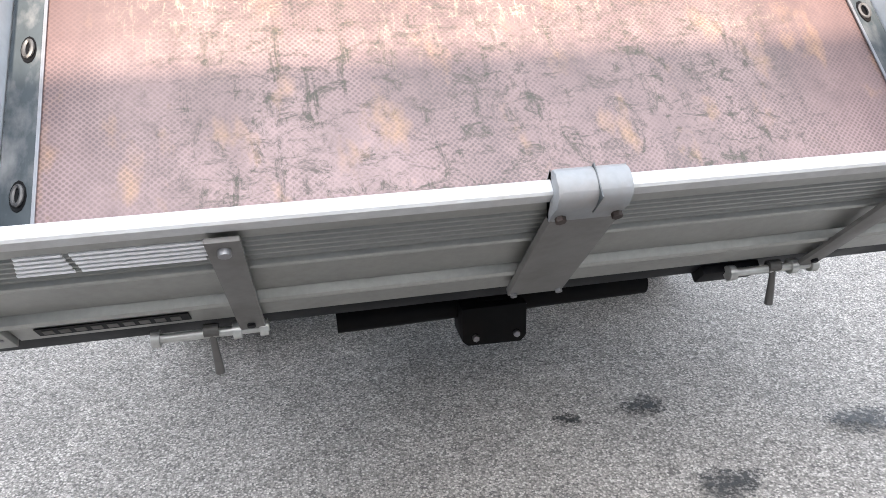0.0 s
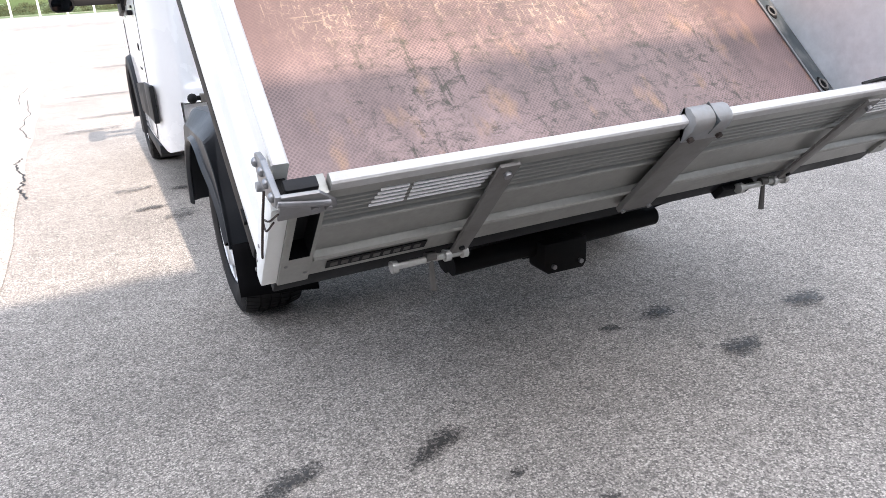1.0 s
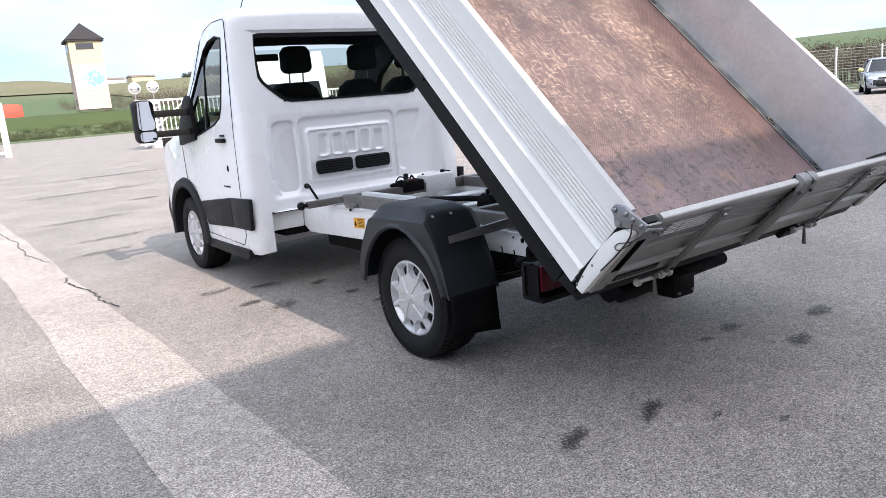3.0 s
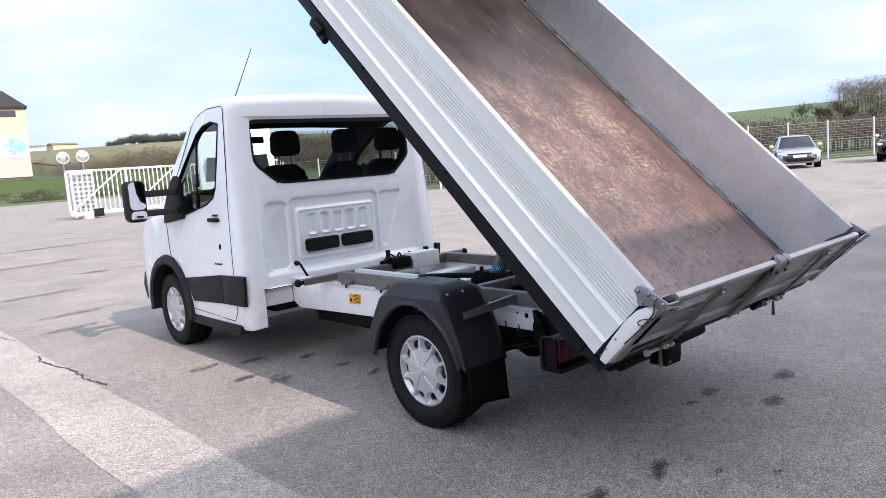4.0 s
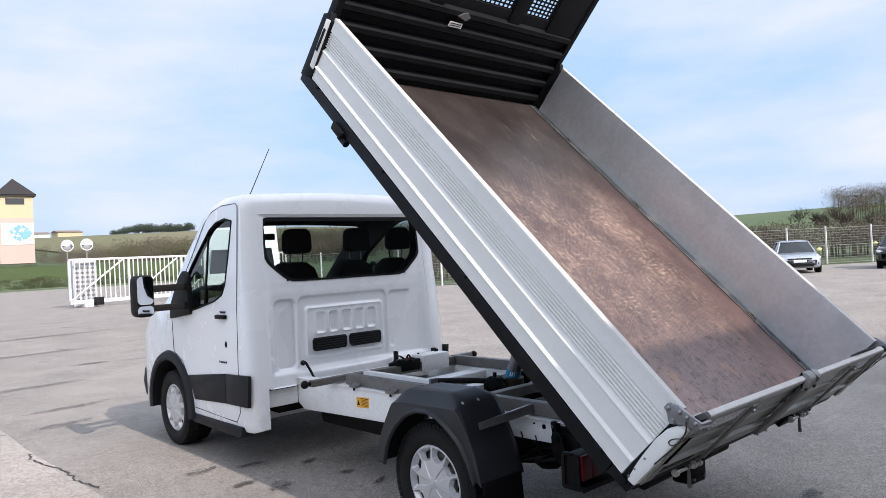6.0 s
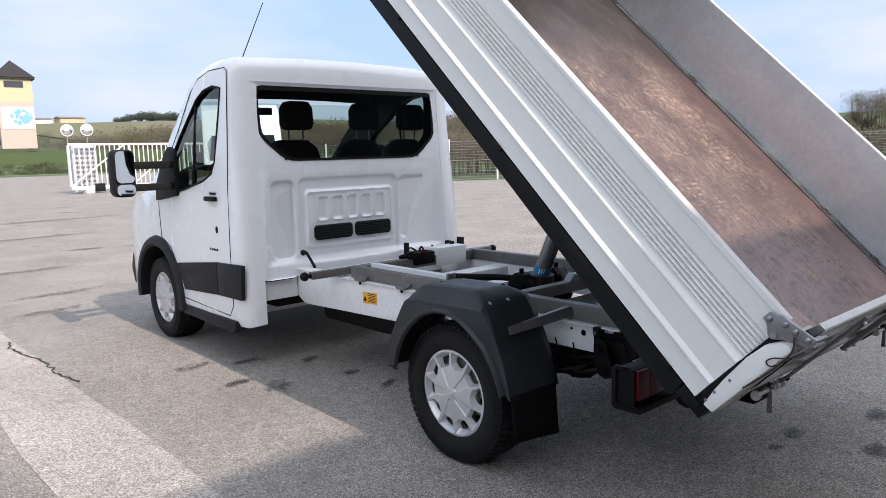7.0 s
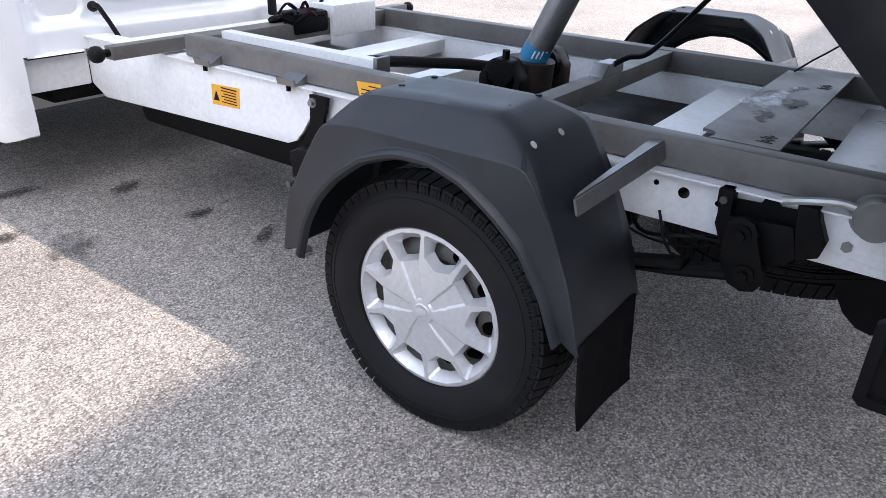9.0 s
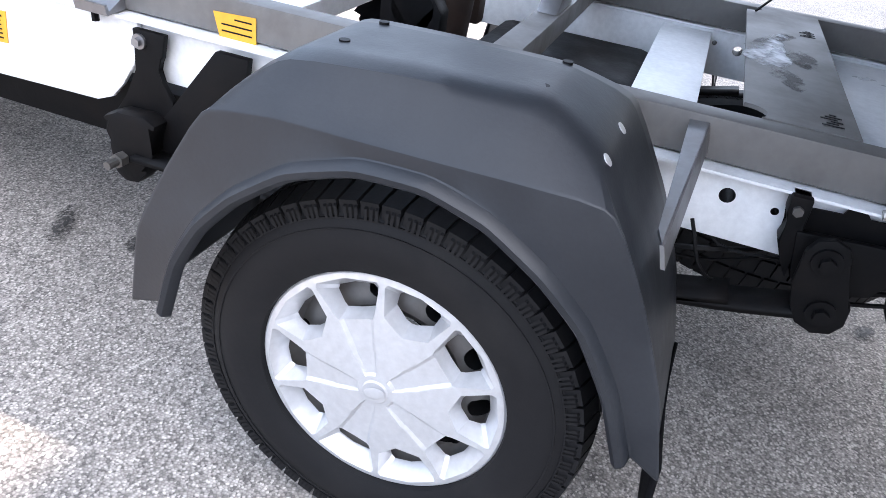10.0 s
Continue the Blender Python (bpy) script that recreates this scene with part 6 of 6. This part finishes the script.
# chain of fence panels
def fence(points, h=2.05, pitch=2.6):
    fz = tagged(empty("mesh_fence"), "tall galvanised wire mesh fence with grey posts", "fence")
    b = bmesh.new()
    for (x0, y0), (x1, y1) in zip(points, points[1:]):
        ln = math.hypot(x1 - x0, y1 - y0)
        n = max(1, round(ln / pitch))
        for k in range(0 if (x0, y0) == points[0] else 1, n + 1):
            x, y = x0 + (x1 - x0) * k / n, y0 + (y1 - y0) * k / n
            part("post", box(x - .035, x + .035, y - .035, y + .035, 0, h + .12, .0), M_GATE, fz)
        for k in range(15):
            z = .06 + (h - .06) * k / 14
            r = .008 if k % 7 else .016
            rod((x0, y0, z), (x1, y1, z), r, seg=4, bm=b)
        m = int(ln / .22)
        for k in range(m + 1):
            x, y = x0 + (x1 - x0) * k / m, y0 + (y1 - y0) * k / m
            rod((x, y, .05), (x, y, h), .004, seg=3, bm=b)
    part("wire_mesh", b, M_FENCE, fz)
    return fz


fence([(19.2, 36.2), (22.6, 25.8), (30.6, 19.5), (40.3, 12.6), (52.0, 4.5)])
kerb = part("kerb", prism([(0, 0), (0, .12), (.25, .12), (.25, 0)], "x", -90, 36, bevel=.02), M_BAND, None, "pale concrete kerb before the grass bank", pose(0, 97.8, 0))
tagged(kerb, "", "kerb", kind="structure")

bank = plain_grid(-120, 60, 98.2, 135, 180, 40, lambda x, y: terrain(x, y) + .06 + .12 * noise.noise((x * .5, y * .5, 2)))
bank.materials.append(M_GRASS)
tagged(new("grass_bank", bank), "rough green grass bank at the edge of the yard", "grass", kind="structure")
mead = plain_grid(14, 90, 4, 96, 60, 60, lambda x, y: terrain(x, y) + .02 + (-.5 if (y < 34 and x < 22 + (26 - y) * 1.25 if y < 26 else x < 22) else 0))
mead.materials.append(M_GRASS)
tagged(new("meadow", mead), "green meadow behind the mesh fence", "grass", kind="structure")


# ---------- parked cars ----------
M_MIRRORCAP, *_ = mat_new("pale_yellow_mirror_cap", (0.62, 0.60, 0.24), 0.3)
def car(name, at, turn, paint, ln, wd_, ht, suv, label):
    c = tagged(empty(name, pose(*at, 0, 0, turn)), label, "car", "parked cars")
    # nose looks along -y
    hw, hood = wd_ / 2, ht * (.64 if suv else .62)
    low = .10 if suv else 0.0
    b = bmesh.new()
    rings = []
    for f, w, zl, zt in ((-.5, .74, .40, .62), (-.493, .84, .30, .76), (-.47, .92, .24, .84), (-.43, .97, .22, .89), (-.34, 1.0, .21, .94), (-.20, 1.0, .20, 1.0), (0, 1.0, .20, 1.02), (.3, 1.0, .21, 1.05), (.44, .97, .24, 1.04), (.485, .92, .30, .96), (.5, .84, .38, .80)):
        zl, zt, w = zl + low, zt * hood, w * hw
        half = [(w * .80, zl), (w * .95, zl + .05), (w, zl + .18), (w, zt - .20), (w * .965, zt - .07), (w * .88, zt - .015), (w * .5, zt + .012)]
        rings.append([b.verts.new((-x, f * ln, z)) for x, z in half] + [b.verts.new((x, f * ln, z)) for x, z in half[::-1]])
    for p, q in zip(rings, rings[1:]):
        for i in range(len(p)):
            j = (i + 1) % len(p)
            b.faces.new((p[i], p[j], q[j], q[i]))
    b.faces.new(rings[0][::-1])
    b.faces.new(rings[-1])
    part("body", b, paint, c, angle=40)
    # glasshouse: rounded dark glass under a domed painted roof, with painted pillars
    base = [(-hw * .88, -ln * .205), (hw * .88, -ln * .205), (hw * .90, ln * .44), (-hw * .90, ln * .44)]
    top = [(-hw * .66, -ln * .05), (hw * .66, -ln * .05), (hw * .67, ln * .34), (-hw * .67, ln * .34)]
    z0, z1 = hood - .02, ht - .07

    def plan(t, grow=1.0):
        """Outline of the cabin at a share t of its height, bowed at the front, the back and the sides."""
        q = [(a[0] + (c[0] - a[0]) * t, a[1] + (c[1] - a[1]) * t) for a, c in zip(base, top)]
        cy, out = (q[0][1] + q[2][1]) / 2, []
        for (xa, ya), (xb, yb), bow in zip(q, q[1:] + q[:1], ((0, -.11), (.03, 0), (0, .07), (-.03, 0))):
            for k in range(8):
                f = k / 8
                g = 4 * f * (1 - f)
                out.append(((xa + (xb - xa) * f + bow[0] * g) * grow, cy + (ya + (yb - ya) * f + bow[1] * g - cy) * grow))
        return out

    def stack(levels):
        g = bmesh.new()
        rows_ = [[g.verts.new((x, y, z)) for x, y in outline] for outline, z in levels]
        for p, q in zip(rows_, rows_[1:]):
            for i in range(len(p)):
                k = (i + 1) % len(p)
                g.faces.new((p[i], p[k], q[k], q[i]))
        g.faces.new(rows_[-1])
        return g

    part("glasshouse", stack([(plan(t), z0 + (z1 - z0) * t ** .92) for t in (0, .25, .5, .75, 1.0)]), M_DARKGLASS, c, "dark reflecting windows", angle=50)
    part("roof", stack([(plan(1.0, 1.03), z1 - .012), (plan(1.0, 1.035), z1 + .012), (plan(1.0, .97), z1 + .038), (plan(1.0, .8), z1 + .058), (plan(1.0, .5), z1 + .070), (plan(1.0, .2), z1 + .074)]), paint, c, angle=60)
    for i in range(4):
        part("pillar", rod((base[i][0], base[i][1], z0), (top[i][0], top[i][1], z1), .040, .032, 6), paint, c)
    for s in (-1, 1):
        part("pillar", rod((s * hw * .895, ln * .14, z0), (s * hw * .69, ln * .14, z1), .035, seg=6), M_INK, c)
        part("headlamp", prism([(s * hw * .50, hood * .70), (s * hw * .62, hood * .66), (s * hw * .93, hood * .72), (s * hw * .955, hood * .80), (s * hw * .80, hood * .795)], "y", -ln * .493, -ln * .42, bevel=.012), M_HEADLAMP, c, "clear slanted headlamp")
        part("fog_lamp", prism([(s * hw * .62, .38 + low), (s * hw * .84, .40 + low), (s * hw * .80, .48 + low), (s * hw * .64, .46 + low)], "y", -ln * .496, -ln * .45), M_INK, c)
        part("wing_mirror", ball((s * (hw + .10), -ln * .125, hood + .10), .11, sub=2, squash=(1, .7, .75)), M_MIRRORCAP, c, "pale yellow mirror cap")
        for y in (-ln * .31, ln * .30):
            part("wheel_arch", rod((s * (hw - .10), y, .35), (s * (hw + .002), y, .35), .385, seg=28), M_INK, c)
            w = part("wheel", rod((s * (hw - .22), y, .33), (s * (hw + .004), y, .33), .33, seg=28), M_RUBBER, c)
            part("rim", rod((s * (hw - .02), y, .33), (s * (hw + .010), y, .33), .215, seg=20), M_HUB, w)
    part("grille", prism([(-hw * .50, hood * .67), (hw * .50, hood * .67), (hw * .56, hood * (.80 if suv else .74)), (-hw * .56, hood * (.80 if suv else .74))], "y", -ln * .503, -ln * .45, bevel=.008), M_INK, c)
    part("lower_intake", prism([(-hw * .58, .30 + low), (hw * .58, .30 + low), (hw * .66, .43 + low), (-hw * .66, .43 + low)], "y", -ln * .505, -ln * .45, bevel=.01), M_INK, c)
    part("chrome_strip", box(-hw * .52, hw * .52, -ln * .508, -ln * .49, hood * .675, hood * .69), M_CHROME, c)
    part("number_plate", box(-.26, .26, -ln * .511, -ln * .504, .49 + low, .60 + low), M_WHITEPRINT, c, "plain pale plate")
    part("badge", rod((0, -ln * .511, hood * .715), (0, -ln * .50, hood * .715), .055, seg=16), M_CHROME, c)
    if suv:
        for s in (-1, 1):
            part("roof_rail", tube([(s * hw * .64, -ln * .02, ht + .03), (s * hw * .64, ln * .30, ht + .02)], .02, 6), M_STEEL, c)
    return c


car("hatchback", (31.3, 10.85, 0), -62, M_CARSILVER, 4.25, 1.79, 1.46, False, "silver blue hatchback parked nose towards the yard")
car("sport_utility_car", (34.8, 7.35, 0), -78, M_CARBLACK, 4.4, 1.84, 1.63, True, "black sport utility car parked nose towards the yard")


# ---------- white van standing ahead ----------
def van(at, turn):
    v = tagged(empty("white_van", pose(*at, 0, 0, turn)), "tall white delivery van parked in the yard ahead", "van")
    prof = [(-2.4, .35), (-2.4, 2.78), (-2.3, 2.90), (1.2, 2.90), (1.55, 2.75), (2.1, 1.75), (2.35, 1.35), (2.45, 1.0), (2.45, .35)]
    part("body", prism(prof, "x", -1.0, 1.0, bevel=.05), M_WHITE, v)
    part("windscreen", prism([(-.86, 1.42), (.86, 1.42), (.78, 2.05), (-.78, 2.05)], "y", 1.9, 2.32), M_DARKGLASS, v)
    for s in (-1, 1):
        part("side_window", prism([(.7, 1.45), (2.05, 1.45), (1.65, 2.15), (.7, 2.15)], "x", s * .995, s * 1.008), M_DARKGLASS, v)
        for y in (-1.5, 1.6):
            w = part("wheel", rod((s * .75, y, .35), (s * 1.01, y, .35), .35, seg=24), M_RUBBER, v)
            part("rim", rod((s * 1.0, y, .35), (s * 1.02, y, .35), .2, seg=16), M_HUB, w)
        part("door_handle", box(s * 1.0, s * 1.02, .45, .6, 1.1, 1.14), M_INK, v)
        part("door_mirror", box(s * 1.02, s * 1.22, 1.7, 1.85, 1.3, 1.65, .03), M_INK, v)
    part("rear_light", box(-1.0, -.9, -2.415, -2.39, .9, 1.3), M_RED, v)
    return v


van((6.55, 17.2, 0), 156)


# ---------- trees, woods, far things ----------
def bare_tree(at, h, seed, twigs=260):
    """A leafless tree: trunk, forked limbs and a crown of fine twigs."""
    rnd = random.Random(seed)
    t = tagged(empty("bare_tree", pose(*at, 0, 0, rnd.uniform(0, 360))), "leafless brown tree with a fine twiggy crown", "tree", "bare trees behind the fence")
    b = bmesh.new()
    tips = []

    def grow(p, d, ln, r, depth):
        q = p + d * ln
        rod(p, q, r, r * .62, 6, b)
        if depth == 0:
            tips.append((q, d))
            return
        for _ in range(rnd.choice((2, 3, 3))):
            nd = (d + Vector((rnd.uniform(-1, 1), rnd.uniform(-1, 1), rnd.uniform(-.15, .7))) * .75).normalized()
            grow(q, nd, ln * rnd.uniform(.6, .85), r * .58, depth - 1)

    grow(Vector((0, 0, -.1)), Vector((rnd.uniform(-.08, .08), rnd.uniform(-.08, .08), 1)).normalized(), h * .24, h * .019, 4)
    part("trunk", b, M_BARK, t, "brown trunk and limbs")
    vs, fs = [], []
    for k in range(twigs):
        p, d = tips[k % len(tips)]
        nd = (d + Vector((rnd.uniform(-1, 1), rnd.uniform(-1, 1), rnd.uniform(-.4, .9)))).normalized()
        p = p - d * rnd.uniform(0, h * .06)
        e = p + nd * h * rnd.uniform(.08, .20)
        w = nd.orthogonal().normalized() * h * .0022
        i = len(vs)
        vs += [tuple(p - w), tuple(p + w), tuple(e)]
        fs.append((i, i + 1, i + 2))
        m = p.lerp(e, .5)
        for _ in range(2):
            e2 = m + (nd + Vector((rnd.uniform(-1, 1), rnd.uniform(-1, 1), rnd.uniform(-.5, 1)))).normalized() * h * .07
            i = len(vs)
            vs += [tuple(m - w), tuple(m + w), tuple(e2)]
            fs.append((i, i + 1, i + 2))
    me = bpy.data.meshes.new("mesh")
    me.from_pydata(vs, [], fs)
    me.materials.append(M_TWIG)
    c = new("crown", me)
    c.parent = t
    c["label"] = "fine bare twigs"
    return t


def woods(name, spots, mat, label, seed, spread=1.0, twigs=170, broad=1.0):
    """Far wood: every tree is a dome of short twigs over a few thin stems, with an uneven top."""
    rnd = random.Random(seed)
    vs, fs = [], []
    for x, y, z, h in spots:
        wide = h * .42 * spread
        for k in range(twigs):
            a, e, rr = rnd.uniform(0, 6.28), math.asin(rnd.uniform(-.55, 1)), rnd.random() ** .4
            p = Vector((x + wide * rr * math.cos(a) * math.cos(e), y + wide * rr * math.sin(a) * math.cos(e), z + h * .52 + h * .40 * rr * math.sin(e)))
            r = h * rnd.uniform(.014, .030) * broad
            i = len(vs)
            if k % 4:
                # a small ragged clump of twigs, turned at random
                u = Vector((rnd.gauss(0, 1), rnd.gauss(0, 1), rnd.gauss(0, 1))).normalized()
                v = u.orthogonal().normalized()
                vs += [tuple(p + u * r), tuple(p + v * r * rnd.uniform(.4, .9)), tuple(p - u * r * rnd.uniform(.5, 1)), tuple(p - v * r * rnd.uniform(.4, .9))]
                fs.append((i, i + 1, i + 2, i + 3))
            else:
                # a thin shoot
                q = p + Vector((math.cos(a) * .4 + rnd.uniform(-.4, .4), math.sin(a) * .4 + rnd.uniform(-.4, .4), rnd.uniform(.3, 1.2))).normalized() * h * rnd.uniform(.04, .09)
                w = r * .16
                vs += [(p.x - w, p.y, p.z), (p.x + w, p.y, p.z), tuple(q)]
                fs.append((i, i + 1, i + 2))
        for k in range(3):
            w, b_ = h * .012, rnd.uniform(0, 3.14)
            i = len(vs)
            vs += [(x - w * math.cos(b_), y - w * math.sin(b_), z - .2), (x + w * math.cos(b_), y + w * math.sin(b_), z - .2), (x + rnd.uniform(-.1, .1) * h, y, z + h * .6)]
            fs.append((i, i + 1, i + 2))
    me = bpy.data.meshes.new("mesh")
    me.from_pydata(vs, [], fs)
    me.materials.append(mat)
    return tagged(new(name, me), label, "wood", kind="stuff")


rnd = random.Random(21)
for i, (x, y, h) in enumerate(((54, 22.2, 3.6), (58, 20.1, 4.9), (58, 17.7, 5.0), (59, 15.4, 4.4), (61, 15, 5.0), (58, 11, 6.0), (64, 10, 9.0), (66, 6, 9.0), (53, 24, 3.6), (69, 13, 9.5), (60, 4, 9.0), (52, 10, 5.5))):
    bare_tree((x, y, terrain(x, y)), h, 100 + i, 420)

# the wood behind the grass bank: brown, grey and budding trees in stands of their own, rising towards one side
stands = {0: [], 1: [], 2: []}
for k in range(860):
    x = rnd.uniform(26, 190)
    y = 160 + (x - 28) * .15 + rnd.uniform(-20, 30)
    lot = noise.noise((x * .045, y * .045, 4.7)) + rnd.uniform(-.16, .16)
    tall = (2.6 + 5.6 * smooth01(34, 70, x)) * (1.0 + .45 * noise.noise((x * .09, y * .05, 1.2)))
    stands[0 if lot < .02 else 1 if lot < .22 else 2].append((x, y, terrain(x, y) - .8, rnd.uniform(.75, 1.12) * tall))
for k in range(260):
    x = rnd.uniform(60, 120)
    y = x * rnd.uniform(.78, 1.25)
    stands[k % 3].append((x, y, terrain(x, y), rnd.uniform(3.0, 6.2)))
woods("far_wood", stands[0], M_TWIG, "leafless brown wood on the slope behind the yard", 31, 1.1, 240, 1.2)
woods("far_wood", stands[1], M_TWIG_GREY, "leafless grey-brown wood on the slope behind the yard", 37, 1.1, 240, 1.2)
woods("far_wood", stands[2], M_TWIG_OLIVE, "budding olive wood on the slope behind the yard", 38, 1.1, 240, 1.2)
stands = {0: [], 1: []}
for k in range(560):
    x = rnd.uniform(120, 215)
    y = rnd.uniform(-.05, .345) * (x + 3.6) - 3
    stands[1 if noise.noise((x * .03, y * .05, 9.1)) > .08 else 0].append((x, y, terrain(x, y), rnd.uniform(3.2, 6.8)))
woods("far_wood", stands[0], M_TWIG, "leafless brown copse on the hill", 32, 1.1, 330, .8)
woods("far_wood", stands[1], M_TWIG_OLIVE, "budding olive copse on the hill", 39, 1.1, 330, .8)
spots = []
for k in range(150):
    x = rnd.uniform(130, 172)
    y = rnd.uniform(395, 420)
    spots.append((x, y, terrain(x, y), rnd.uniform(4.5, 7.5) * (.55 + .45 * smooth01(128, 142, x))))
woods("far_conifers", spots, M_CONIFER, "dark conifer strip on the horizon", 33, .8, 160, 2.4)

# brown brush on the slope below the copse, weeds at the foot of the grass bank
spots = []
for k in range(420):
    x = rnd.uniform(60, 122)
    y = rnd.uniform(-.05, .30) * (x + 3.6) - 3
    spots.append((x, y, terrain(x, y) - .3, rnd.uniform(1.8, 4.2)))
woods("brushwood", spots, M_TWIG_OLIVE, "dense bare olive-brown brushwood on the slope", 35, 1.3, 220, .8)
spots = []
for k in range(700):
    x, y = rnd.uniform(-14, 38), rnd.uniform(98.8, 103.5)
    spots.append((x, y, terrain(x, y) - .1, rnd.uniform(.5, 1.0)))
woods("weeds", spots, M_WEED, "rough olive weeds at the foot of the grass bank", 36, 1.6, 60, 3.5)

# shrubs along the far fence
spots = []
for k in range(460):
    t = rnd.random()
    x, y = 24 + 34 * t + rnd.uniform(0, 8), 30 - 22 * t + rnd.uniform(2, 9)
    spots.append((x, y, terrain(x, y), rnd.uniform(1.6, 3.6)))
woods("hedge", spots, M_TWIG, "straggling bare hedge behind the fence", 34, 1.6)

# far farm houses and fields
for i, (x, y, w, h, m) in enumerate(((95, 420, 11, 3.6, M_WHITEPRINT), (111, 424, 13, 4.0, M_CREAM), (84, 426, 8, 3.0, M_PINK), (74, 428, 9, 3.2, M_WHITEPRINT), (66, 431, 7, 2.8, M_CREAM), (56, 432, 9, 3.0, M_WHITEPRINT), (48, 430, 6, 2.6, M_PINK), (30, 430, 8, 2.8, M_CREAM))):
    hs = tagged(empty("farmhouse", pose(x, y, terrain(x, y) + .2, 0, 0, 8 * i)), "small pale farm building far off on the hill", "house", "far farm buildings")
    part("wall", box(-w / 2, w / 2, -4, 4, -2, h), m, hs)
    part("roof", prism([(-4.6, h), (4.6, h), (0, h + 1.1)], "x", -w / 2 - .4, w / 2 + .4), M_FARROOF, hs)
fld = plain_grid(20, 230, 240, 330, 40, 20, lambda x, y: terrain(x, y) + .35)
fld.materials.append(M_SOIL)
tagged(new("far_field", fld), "pale ploughed field on the far slope", "field", kind="structure")
M_REDROOF = worn("red_sheet_roof", (0.55, 0.07, 0.04), 0.6, 0.0, (0.4, 0.1, 0.06), 0.3, 1.0, 8.0, 0.0)
red = part("red_roof", prism([(-2.3, -1.5), (2.3, -1.5), (2.3, .35), (1.6, .62), (-1.6, .62), (-2.3, .35)], "y", -1.5, 1.5, bevel=.05), M_REDROOF, None, "low red roof far beyond the grass bank", pose(10.7, 125, 4.75))
tagged(red, "", "roof")

# building behind the walker: it throws the shade over the rear of the truck
SHADE_Y, WALL_Y = 0.62, -9.0
h = (SHADE_Y - WALL_Y) * math.tan(SUN_EL)
wall = part("building_wall", box(-40, 13.5, WALL_Y - .4, WALL_Y, 0, h), M_WALL, None, "plain rendered wall of the building behind the yard")
tagged(wall, "", "building", kind="structure")
